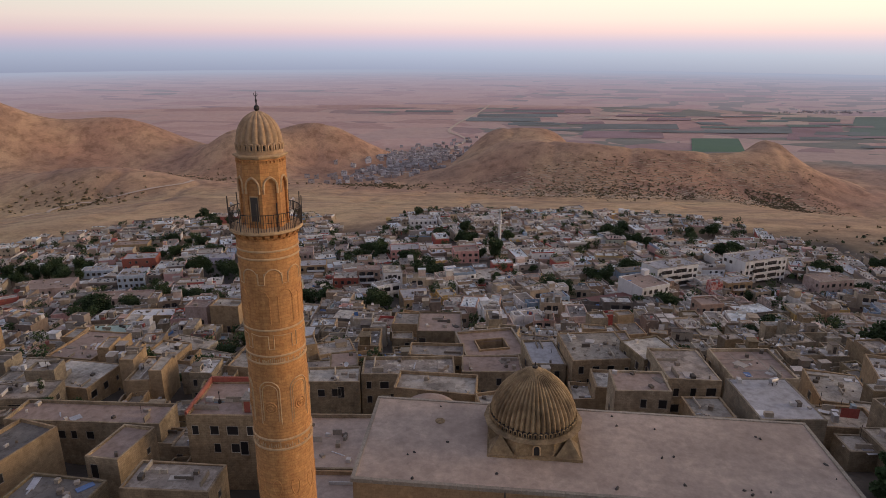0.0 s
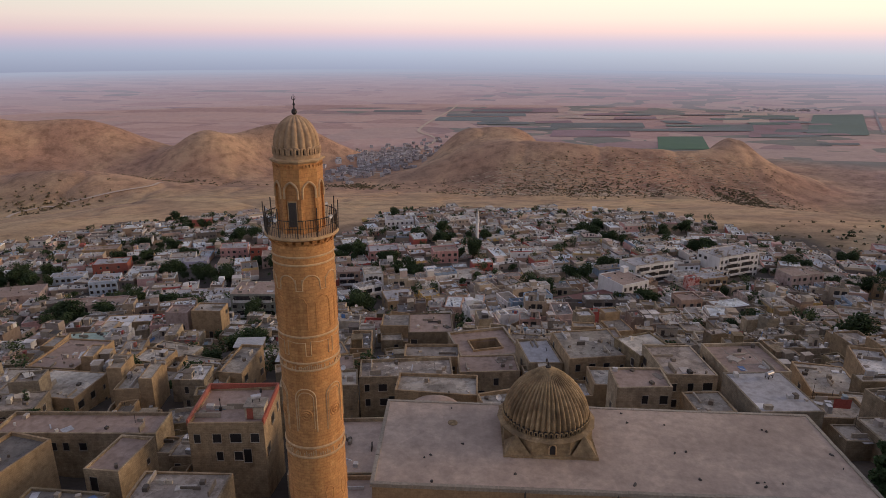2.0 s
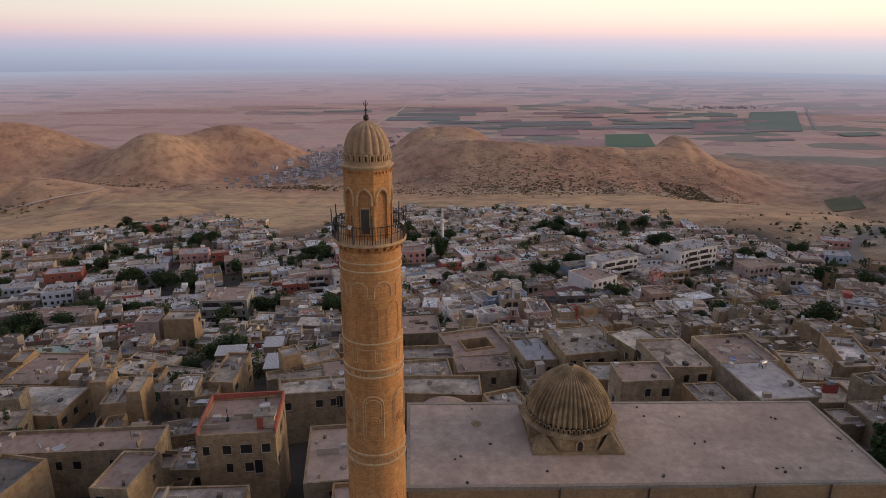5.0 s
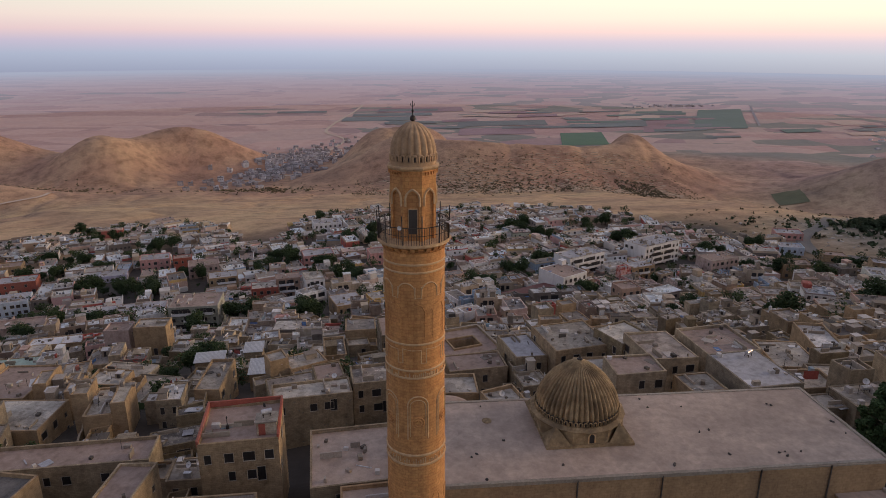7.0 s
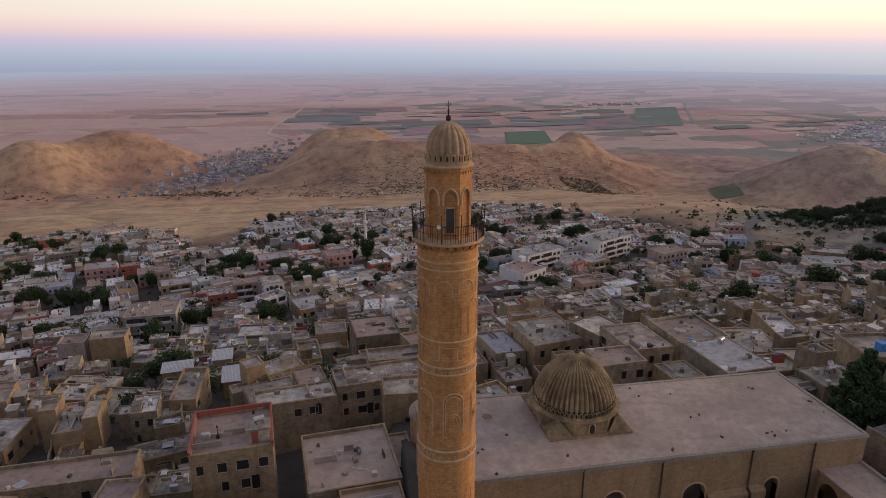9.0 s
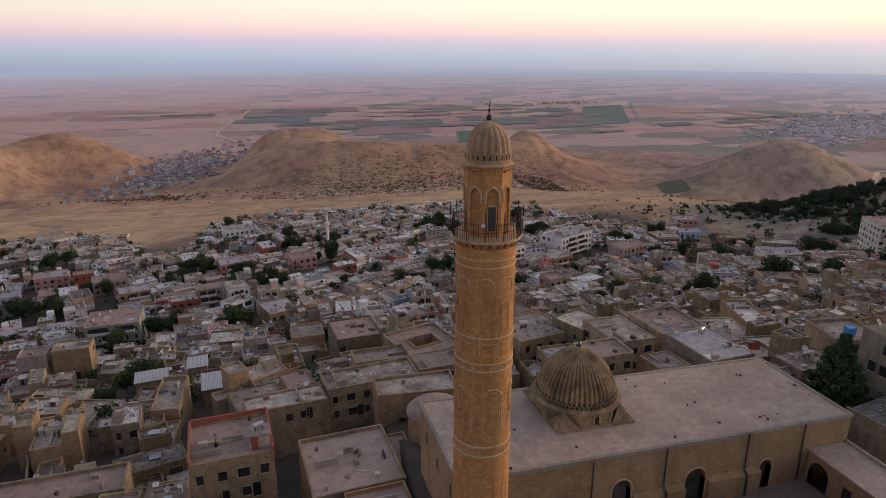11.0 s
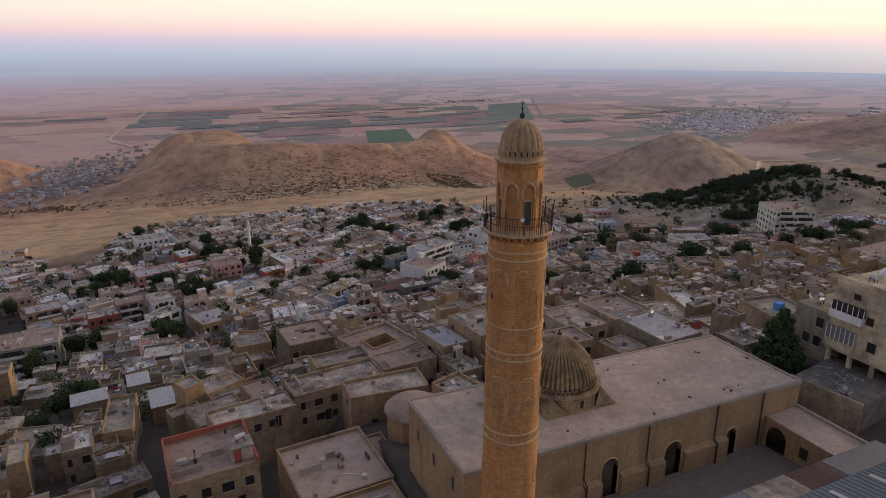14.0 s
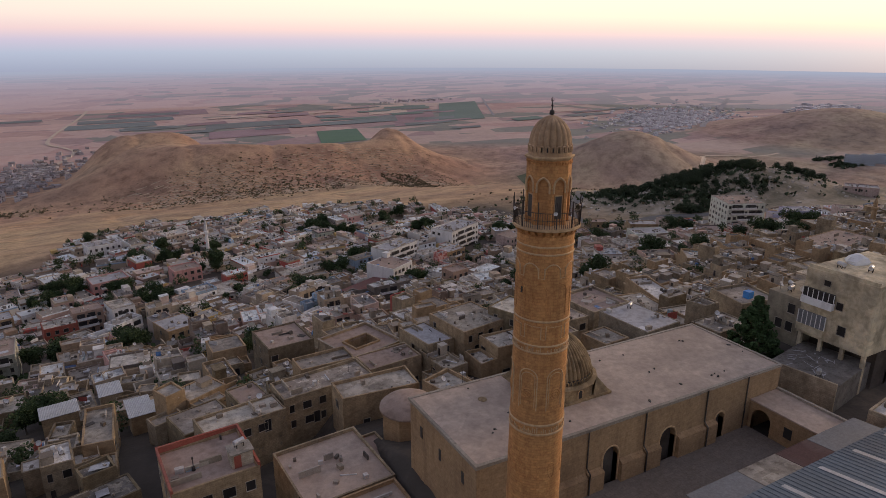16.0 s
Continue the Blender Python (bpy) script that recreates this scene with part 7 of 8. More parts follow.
# small stuff on the roofs and terraces
class Heap:
    """Gathers small boxes into one mesh."""
    def __init__(self):
        self.v, self.f, self.m = [], [], []

    def box(self, m, x0, y0, z0, x1, y1, z1, mat):
        n = len(self.v)
        self.v += [tuple(m @ Vector(p)) for p in ((x0, y0, z0), (x1, y0, z0), (x1, y1, z0), (x0, y1, z0), (x0, y0, z1), (x1, y0, z1), (x1, y1, z1), (x0, y1, z1))]
        self.f += [tuple(n + i for i in q) for q in ((4, 5, 6, 7), (0, 1, 5, 4), (1, 2, 6, 5), (2, 3, 7, 6), (3, 0, 4, 7))]
        self.m += [mat] * 5

    def build(self, name, mats):
        me = bpy.data.meshes.new(name)
        me.from_pydata(self.v, [], self.f)
        for m in mats:
            me.materials.append(m)
        me.polygons.foreach_set("material_index", self.m)
        me.update()
        return new(name, me)


M_CLUTTER = island_paint("clutter_mix", ((0.05, (0.06, 0.055, 0.05)), (0.3, (0.19, 0.155, 0.12)), (0.5, (0.36, 0.31, 0.26)), (0.72, (0.50, 0.44, 0.37)), (0.95, (0.66, 0.63, 0.60))))
M_CLOTH = island_paint("cloth_and_plastic", ((0.0, (0.70, 0.69, 0.68)), (0.3, (0.55, 0.50, 0.46)), (0.45, (0.10, 0.22, 0.48)), (0.55, (0.74, 0.73, 0.72)), (0.72, (0.40, 0.10, 0.08)), (0.8, (0.30, 0.40, 0.46)), (0.9, (0.62, 0.58, 0.50))), mode="CONSTANT")
heap = Heap()
rc = random.Random(404)
for m, roofs, share in TOPS:
    for cx, cy, w, d, z in roofs:
        turn = m @ pose(cx, cy, z)
        for _ in range(int(share * w * d / 4.2 * rc.uniform(0.6, 1.5) + rc.random())):
            u, v, k = rc.uniform(-0.44, 0.44) * w, rc.uniform(-0.44, 0.44) * d, rc.random()
            if k < 0.30:                                # crates, cans, stones
                a, b, c = rc.uniform(0.12, 0.4), rc.uniform(0.12, 0.4), rc.uniform(0.15, 0.7)
                heap.box(turn @ pose(u, v, 0.003, 0, 0, rc.uniform(0, 90)), -a, -b, 0, a, b, c, 0)
            elif k < 0.47:                              # low walls
                a, c = rc.uniform(0.7, 1.9), rc.uniform(0.3, 1.1)
                a = min(a, 0.5 * min(w, d) - 0.2)
                u, v = max(-w / 2 + a, min(w / 2 - a, u)), max(-d / 2 + a, min(d / 2 - a, v))
                heap.box(turn @ pose(u, v, 0.003, 0, 0, rc.choice((0, 90))), -a, -0.1, 0, a, 0.1, c, rc.choice((2, 2, 0)))
            elif k < 0.60:                              # planks, pipes and sheets lying about
                a, b = rc.uniform(0.5, 1.4), rc.choice((0.06, 0.1, 0.5, 0.8))
                heap.box(turn @ pose(u, v, 0.003, 0, 0, rc.uniform(0, 180)), -a, -b, 0, a, b, rc.uniform(0.04, 0.14), rc.choice((0, 0, 3, 4)))
            elif k < (0.70 if share > 0.5 else 0.64):    # poles and aerials
                heap.box(turn @ pose(u, v, 0.003), -0.025, -0.025, 0, 0.025, 0.025, rc.uniform(1.0, 2.6), 1)
                if rc.random() < 0.4:
                    heap.box(turn @ pose(u, v, rc.uniform(1.0, 1.2), 0, 0, rc.uniform(0, 180)), -0.4, -0.02, 0, 0.4, 0.02, 0.05, 1)
            elif k < 0.86:                              # tanks and drums
                a, c = rc.uniform(0.3, 0.6), rc.uniform(0.6, 1.2)
                heap.box(turn @ pose(u, v, 0.003, 0, 0, rc.choice((0, 90)) + rc.uniform(-8, 8)), -a, -0.32, 0.0, a, 0.32, c * (1 if share > 0.5 else 0.7), rc.choice((3, 3, 4, 0) if share > 0.5 else (0, 0, 2)))
            elif k < 0.94 and share < 0.5:               # bare roofs keep a few stones
                heap.box(turn @ pose(u, v, 0.003, 0, 0, rc.uniform(0, 180)), -0.15, -0.12, 0, 0.15, 0.12, 0.15, 0)
            elif k < 0.94:                              # washing, rugs and tarpaulins
                a = rc.uniform(0.5, 1.3)
                if rc.random() < 0.5:
                    heap.box(turn @ pose(u, v, 0.003, 0, 0, rc.uniform(0, 180)), -a, -0.02, 0.0, a, 0.02, rc.uniform(0.9, 1.6), 4)
                else:
                    heap.box(turn @ pose(u, v, 0.003, 0, 0, rc.uniform(0, 180)), -a, -a * 0.6, 0.0, a, a * 0.6, 0.05, 4)
            elif min(w, d) > 4.5 and share > 0.5:       # small sheds
                a, b, c = rc.uniform(0.7, 1.2), rc.uniform(0.7, 1.2), rc.uniform(1.7, 2.3)
                q = turn @ pose(max(-w / 2 + 1.3, min(w / 2 - 1.3, u)), max(-d / 2 + 1.3, min(d / 2 - 1.3, v)), 0.003, 0, 0, rc.choice((0, 90)))
                heap.box(q, -a, -b, 0, a, b, c, 2)
                heap.box(q, -0.35, -b - 0.03, 0, 0.35, -b + 0.05, 1.6, 1)
                heap.box(q, -a - 0.1, -b - 0.1, c, a + 0.1, b + 0.1, c + 0.08, 0)
tagged(heap.build("roof_clutter", (M_CLUTTER, M_IRON, island_paint("roof_walls", ((0.1, (0.30, 0.25, 0.19)), (0.9, (0.52, 0.45, 0.36)))), M_TANK, M_CLOTH)),
       "crates, low walls, tanks, poles and washing left on the roofs", "clutter", kind="stuff")


# ---- trees and scrub ----
def leaf_cloud(bm, blobs, n, size, rnd):
    """Small tilted leaf clumps scattered through the shells of some uneven blobs."""
    tot = sum(b[3] ** 2 for b in blobs)
    for bx, by, bz, br in blobs:
        for _ in range(max(6, int(n * br * br / tot))):
            d = Vector((rnd.gauss(0, 1), rnd.gauss(0, 1), rnd.gauss(0, 0.8))).normalized()
            c = Vector((bx, by, bz)) + d * br * rnd.uniform(0.55, 1.08)
            s = size * rnd.uniform(0.6, 1.4)
            q = Euler((rnd.uniform(-1, 1), rnd.uniform(-1, 1), rnd.uniform(0, 6.3))).to_matrix()
            vs = [bm.verts.new(c + q @ Vector(p) * s) for p in ((-0.5, -0.3, 0), (0.1, -0.5, 0.1), (0.55, 0.1, -0.05), (0.0, 0.5, 0.12), (-0.5, 0.25, 0))]
            bm.faces.new(vs)


def tree(kind, i):
    rnd = random.Random(50 * i + len(kind))
    root = thing({"broad": "tree", "cypress": "cypress", "pine": "pine_tree"}[kind], 0, 0, 0, 0,
                 {"broad": "leafy dark green tree among the houses", "cypress": "slender dark cypress tree", "pine": "dark green pine on the rocky hill"}[kind], "tree",
                 {"broad": "trees in the town", "cypress": "cypresses", "pine": "pines on the hill"}[kind])
    bm = bmesh.new()
    if kind == "broad":
        h = rnd.uniform(4.5, 6)
        bar(bm, (0, 0, -1), (0, 0, h * 0.45), 0.22, 7, 0, 0.14)
        blobs = []
        for k in range(rnd.randint(6, 8)):
            a = rnd.uniform(0, 6.3)
            r = rnd.uniform(0.3, 1.9)
            p = (r * math.cos(a), r * math.sin(a), h * rnd.uniform(0.42, 0.85))
            bar(bm, (0, 0, h * 0.35), p, 0.09, 5, 0, 0.03)
            blobs.append((*p, rnd.uniform(0.9, 1.6)))
        size, n, mat = 0.3, 1900, M_LEAF
    elif kind == "cypress":
        h = rnd.uniform(7, 9)
        bar(bm, (0, 0, -1), (0, 0, h * 0.8), 0.16, 6, 0, 0.03)
        blobs = [(rnd.uniform(-0.1, 0.1), rnd.uniform(-0.1, 0.1), h * (0.12 + 0.1 * k), 0.85 * (1 - 0.085 * k) * rnd.uniform(0.85, 1.15)) for k in range(9)]
        size, n, mat = 0.38, 420, M_PINE
    else:
        h = rnd.uniform(4.0, 5.2)
        bar(bm, (0, 0, -1), (0, 0, h * 0.7), 0.17, 6, 0, 0.04)
        blobs = []
        for k in range(6):
            a = rnd.uniform(0, 6.3)
            f = 0.3 + 0.12 * k
            bar(bm, (0, 0, h * f), (0.8 * math.cos(a), 0.8 * math.sin(a), h * f + 0.3), 0.05, 4, 0, 0.02)
            blobs.append((1.3 * math.cos(a), 1.3 * math.sin(a), h * f * 0.8, rnd.uniform(1.1, 1.7)))
        size, n, mat = 0.3, 1300, M_PINE
    part("trunk", bm, M_BARK, root)
    bm = bmesh.new()
    leaf_cloud(bm, blobs, n, size, rnd)
    part("crown", bm, mat, root)
    return root


class Grove:
    def __init__(self, kind, n):
        self.protos = [tree(kind, i) for i in range(n)]
        self.left = set(range(n))
        self.rnd = random.Random(n + len(kind))

    def put(self, x, y, s, z=None):
        i = self.rnd.randrange(len(self.protos))
        k = s * self.rnd.uniform(0.85, 1.2)
        m = pose(x, y, float(land(x, y)) if z is None else z, 0, 0, self.rnd.uniform(0, 360)) @ Matrix.Diagonal((k, k, k * self.rnd.uniform(0.9, 1.1), 1))
        if i in self.left:
            self.left.remove(i)
            self.protos[i].matrix_basis = m
        else:
            copy_thing(self.protos[i], Matrix.Identity(4)).matrix_basis = m

    def done(self):
        for i in self.left:
            for o in list(self.protos[i].children_recursive) + [self.protos[i]]:
                bpy.data.objects.remove(o)


broad, cyp, pine = Grove("broad", 5), Grove("cypress", 3), Grove("pine", 4)
rnd = random.Random(77)
for x, y in TREES_A + TREES_D:
    broad.put(x, y, 1.6)
    for _ in range(3):
        broad.put(x + rnd.uniform(-9, 9), y + rnd.uniform(-4, 4), rnd.uniform(0.9, 1.35))
for x, y in TREES_B:
    broad.put(x, y, 1.6)
    for _ in range(2):
        broad.put(x + rnd.uniform(-8, 8), y + rnd.uniform(-4, 4), rnd.uniform(0.9, 1.35))
for x, y in TREES_C:
    broad.put(x, y, 0.8)
# countless smaller trees of the yards
bt, bl = bmesh.new(), bmesh.new()
n = 0
while n < 520:
    x, y = rnd.uniform(-310, 250), rnd.uniform(125, 490)
    if inside(x, y, TOWN) and free(x, y, 1.4) and all((x - a) ** 2 + (y - b) ** 2 > (c * 0.8) ** 2 for a, b, c in placed):
        z, k = float(land(x, y)), rnd.uniform(0.7, 1.5)
        bar(bt, (x, y, z - 1), (x, y, z + 2.6 * k), 0.16 * k, 5, 0, 0.06)
        blobs = [(x + rnd.uniform(-1.4, 1.4) * k, y + rnd.uniform(-1.4, 1.4) * k, z + rnd.uniform(2.0, 4.6) * k, rnd.uniform(0.8, 1.5) * k) for _ in range(4)]
        leaf_cloud(bl, blobs, 230, 0.5, rnd)
        n += 1
tagged(part("garden_trees", bl, M_LEAF), "small dark green trees crowding the yards and lanes", "trees", kind="stuff")
tagged(part("garden_tree_trunks", bt, M_BARK), "thin brown trunks of the small yard trees", "trees", kind="stuff")
for x, y in ((-90, 104), (-87, 105), (218, 240), (182, 262), (222, 246), (160, 262), (148, 360), (196, 300), (205, 330), (-66, 332)):
    cyp.put(x, y, rnd.uniform(0.75, 1.0))
CLUMPS = []
for k in range(30):                                     # clumps along the crest, fewer on the slope before it
    f = rnd.random()
    if k < 17:
        CLUMPS.append((285 + 125 * f + rnd.gauss(0, 4), 340 - 66 * f + rnd.gauss(0, 6), 9))
    else:
        CLUMPS.append((275 + 80 * f + rnd.gauss(0, 8), 310 - 44 * f + rnd.gauss(0, 8), 2))
CLUMPS += [(300 + 34 * rnd.random(), 304 + 20 * rnd.random(), 9) for _ in range(5)]
CLUMPS += [(276 + 24 * rnd.random(), 262 + 18 * rnd.random(), 6) for _ in range(4)]
for a, b, n in CLUMPS:
    for _ in range(n):
        x, y = a + rnd.gauss(0, 7), b + rnd.gauss(0, 4.5)
        if not on_road(x, y) and math.hypot(x - 257, y - 226) > 26:
            pine.put(x, y, rnd.uniform(0.7, 1.25))
for grove in (broad, cyp, pine):
    grove.done()

# large dark tree beside the hall
big = thing("large_tree", 52.6, 71.0, -1.5, 0, "large dense dark green tree beside the prayer hall", "tree")
bm = bmesh.new()
bar(bm, (0, 0, -2), (0, 0, 6), 0.4, 8, 0, 0.2)
rb = random.Random(9)
blobs = []
for k in range(84):
    f = k / 83
    a = 2.4 * k
    r = rb.uniform(0.45, 1.0) * 5.9 * (1 - f) ** 0.75 * min(1.0, 0.6 + 2.5 * f)
    p = (r * math.cos(a), r * math.sin(a), 1.0 + 12.4 * f)
    bar(bm, (0, 0, min(6, p[2] * 0.7)), p, 0.1, 5, 0, 0.03)
    blobs.append((*p, rb.uniform(0.7, 1.2) * (1.0 - 0.45 * f)))
part("trunk", bm, M_BARK, big)
bm = bmesh.new()
leaf_cloud(bm, blobs, 17000, 0.32, rb)
part("crown", bm, M_LEAF_FRESH, big)


def scrub(name, label, rows, mat):
    """Low bushes as one object."""
    bm = bmesh.new()
    r3 = random.Random(len(rows))
    for x, y, s in rows:
        z = float(land(x, y))
        for _ in range(9):
            d = Vector((r3.gauss(0, 0.5), r3.gauss(0, 0.5), abs(r3.gauss(0, 0.4)))) * s
            q = Euler((r3.uniform(-1.2, 1.2), r3.uniform(-1.2, 1.2), r3.uniform(0, 6.3))).to_matrix()
            vs = [bm.verts.new(Vector((x, y, z + 0.2 * s)) + d + q @ Vector(p) * s * 0.8) for p in ((-0.6, -0.4, 0), (0.6, -0.3, 0.1), (0.3, 0.6, 0), (-0.5, 0.4, -0.1))]
            bm.faces.new(vs)
    return tagged(part(name, bm, mat), label, "bushes", kind="stuff")


M_SCRUB = surface("dry_scrub", ((0.2, (0.13, 0.11, 0.055)), (0.8, (0.22, 0.17, 0.09))), fine=0.1, stain_amount=0.2, bump=0)
rnd = random.Random(31)
rows = [(rnd.uniform(-40, 480), rnd.uniform(860, 1010), rnd.uniform(0.5, 1.3)) for _ in range(1500)]
rows += [(rnd.gauss(190, 95), rnd.gauss(930, 34), rnd.uniform(0.7, 1.8)) for _ in range(1000)]
rows += [(x, rnd.uniform(880, 955) - 0.25 * (x - 390), rnd.uniform(0.9, 1.9)) for x in [rnd.uniform(365, 425) for _ in range(420)]]
rows += [(rnd.gauss(-600, 55), rnd.gauss(850, 26), rnd.uniform(1.4, 3.0)) for _ in range(110)]
rows += [(rnd.gauss(-500, 60), rnd.gauss(1010, 18), rnd.uniform(0.8, 1.8)) for _ in range(200)]
rows += [(rnd.uniform(190, 500), rnd.uniform(300, 460), rnd.uniform(0.6, 1.5)) for _ in range(200)]
rows += [(rnd.gauss(-180, 45), rnd.gauss(985, 20), rnd.uniform(0.8, 2.2)) for _ in range(260)]
scrub("hill_scrub", "scattered dry bushes on the golden hills", rows, M_SCRUB)

rows = []
while len(rows) < 1000:
    u, v = rnd.gauss(0, 1), rnd.gauss(0, 1)
    a, b, c = CLUMPS[rnd.randrange(len(CLUMPS))]
    x, y = (a + 9 * u, b + 6 * v) if rnd.random() < 0.55 else (345 + 50 * u + 16 * v, 318 - 26 * u + 24 * v)
    if not on_road(x, y) and math.hypot(x - 257, y - 226) > 22:
        rows.append((x, y, rnd.choice((0.7, 1.0, 1.3, 1.7, 2.3))))
scrub("hill_thicket", "dense dark thicket covering the rocky hill by the road", rows, M_PINE)

# bushes in the yards and along the lanes
rows = []
while len(rows) < 620:
    x, y = rnd.uniform(-300, 240), rnd.uniform(120, 480)
    if inside(x, y, TOWN) and not on_road(x, y) and all((x - a) ** 2 + (y - b) ** 2 > (c * 0.9) ** 2 for a, b, c in placed):
        rows.append((x, y, rnd.uniform(0.7, 2.0)))
scrub("garden_bushes", "dark green bushes in yards between the houses", rows, M_LEAF)

rows = [(1174 + 34 * u, 711 - 5 * u + rnd.gauss(0, 5), rnd.uniform(2.5, 4.5)) for u in [rnd.uniform(-1, 1) for _ in range(60)]]
rows += [(1152 + rnd.gauss(0, 11), 668 + rnd.gauss(0, 8), rnd.uniform(3.0, 5.5)) for _ in range(45)]
scrub("valley_trees", "dark trees round the blue flats in the valley", rows, M_PINE)
# olive rows before the hill and pale rocks on its slope
rows = [(262 + 5.0 * i + 3.0 * j + rnd.uniform(-0.5, 0.5), 368 - 3.8 * i + 5.0 * j + rnd.uniform(-0.5, 0.5), rnd.uniform(1.2, 1.7)) for i in range(12) for j in range(6)]
scrub("olive_rows", "young olive trees planted in rows by the hill", rows, M_LEAF)
bm = bmesh.new()
for _ in range(950):
    u, v = rnd.gauss(0, 1), rnd.gauss(0, 1)
    x, y = 335 + 48 * u + 16 * v, 312 - 26 * u + 24 * v
    if on_road(x, y) or math.hypot(x - 257, y - 226) < 24:
        continue
    s0 = rnd.choice((0.4, 0.5, 0.7, 0.9, 1.5))
    q = pose(x, y, float(land(x, y)) - 0.1, rnd.uniform(-12, 12), rnd.uniform(-12, 12), rnd.uniform(0, 360))
    for p in box(bm, -s0, -s0 * 0.7, -0.4, s0, s0 * 0.7, s0 * rnd.uniform(0.4, 0.8)):
        if p.co.z > 0:
            p.co.x, p.co.y, p.co.z = p.co.x * rnd.uniform(0.4, 0.9), p.co.y * rnd.uniform(0.4, 0.9), p.co.z * rnd.uniform(0.7, 1.2)
        p.co = q @ p.co
tagged(part("hill_rocks", bm, surface("pale_rock", ((0.2, (0.42, 0.36, 0.30)), (0.8, (0.66, 0.59, 0.51))), fine=0.6)), "pale limestone outcrops on the rocky hill", "rocks", kind="stuff")

# dry-stone terraces on the middle hill
M_TERRACE = surface("dry_stone", ((0.2, (0.58, 0.43, 0.29)), (0.8, (0.76, 0.59, 0.42))), fine=0.5)
bm = bmesh.new()
for k in range(30):
    y0 = 868 + 4.6 * k + rnd.uniform(-1.5, 1.5)
    x = rnd.uniform(-20, 70)
    while x < 440:
        run = rnd.uniform(5, 17)
        m0 = [(x + run * i / 6, y0 + 5 * math.sin((x + run * i / 6) / 40) + 0.05 * (x - 100)) for i in range(7)]
        for (a, b), (c, d) in zip(m0, m0[1:]):
            za, zc = float(land(a, b)), float(land(c, d))
            q = [bm.verts.new(p) for p in ((a, b, za - 0.3), (c, d, zc - 0.3), (c, d, zc + 0.6), (a, b, za + 0.6), (a, b + 1.8, za + 0.7), (c, d + 1.8, zc + 0.7))]
            bm.faces.new((q[0], q[1], q[2], q[3]))
            bm.faces.new((q[3], q[2], q[5], q[4]))
        x += run + rnd.uniform(3, 24)
tagged(part("stone_terraces", bm, M_TERRACE), "broken dry-stone terrace walls across the hillside", "walls", kind="stuff")

# ---- roads and lanes ----
M_ROAD = surface("worn_asphalt", ((0.2, (0.13, 0.125, 0.12)), (0.8, (0.19, 0.18, 0.17))), fine=0.3, stain_amount=0.3)
M_TRACK = surface("pale_dirt", ((0.2, (0.62, 0.49, 0.38)), (0.8, (0.74, 0.60, 0.47))), fine=0.1, stain_amount=0.2)


def ribbon(name, label, pts, w, mat, lift=0.25):
    """A road laid on the land through a few corner points."""
    out = []
    for k in range(len(pts) - 1):
        p0, p1, p2, p3 = (Vector(pts[max(0, min(len(pts) - 1, k + j))]) for j in (-1, 0, 1, 2))
        for i in range(14):
            t = i / 14
            out.append(0.5 * ((2 * p1) + (p2 - p0) * t + (2 * p0 - 5 * p1 + 4 * p2 - p3) * t * t + (3 * p1 - p0 - 3 * p2 + p3) * t ** 3))
    out.append(Vector(pts[-1]))
    bm = bmesh.new()
    prev = None
    for k, p in enumerate(out):
        d = (out[min(k + 1, len(out) - 1)] - out[max(k - 1, 0)]).normalized()
        s = Vector((-d.y, d.x)) * w / 2
        row = [bm.verts.new((q.x, q.y, max(float(land(q.x, q.y)), float(land(p.x, p.y))) + lift)) for q in (p + s, p, p - s)]
        if prev:
            bm.faces.new((prev[0], prev[1], row[1], row[0]))
            bm.faces.new((prev[1], prev[2], row[2], row[1]))
        prev = row
    bmesh.ops.recalc_face_normals(bm, faces=bm.faces)
    return tagged(part(name, bm, mat), label, "road", kind="structure")


ribbon("road_1", "grey asphalt road winding past the lower town", ROAD_TOWN, 8, M_ROAD)
ribbon("road_2", "pale dirt track across the golden slope", ((-590, 741), (-601, 807), (-581, 837), (-520, 873), (-465, 915), (-463, 952)), 5.5, M_TRACK, 0.4)
ribbon("road_3", "pale road running through the far village to the plain", ((-202, 1079), (-176, 1116), (-139, 1140), (-150, 1220), (-105, 1355), (-68, 1484), (-82, 1553), (-117, 1640), (-109, 1788), (-85, 1953), (-55, 2138), (-26, 2387)), 8, M_TRACK, 0.9)
ribbon("road_4", "pale road crossing the low ground by the far town", ((832, 716), (940, 800), (990, 842), (1046, 820), (1091, 796), (1154, 799)), 7, M_TRACK, 0.7)
M_PAVED = surface("grey_paving", ((0.2, (0.30, 0.28, 0.30)), (0.8, (0.40, 0.375, 0.40))), fine=0.05, stain_amount=0.3)
ribbon("road_6", "straight grey road through the far town", ((1330, 1130), (1409, 1190), (1817, 1468), (2150, 1700)), 15, M_PAVED, 0.9)
ribbon("road_5", "straight dirt road between the fields", ((1051, 1667), (1368, 2240)), 7, M_PAVED, 0.9)

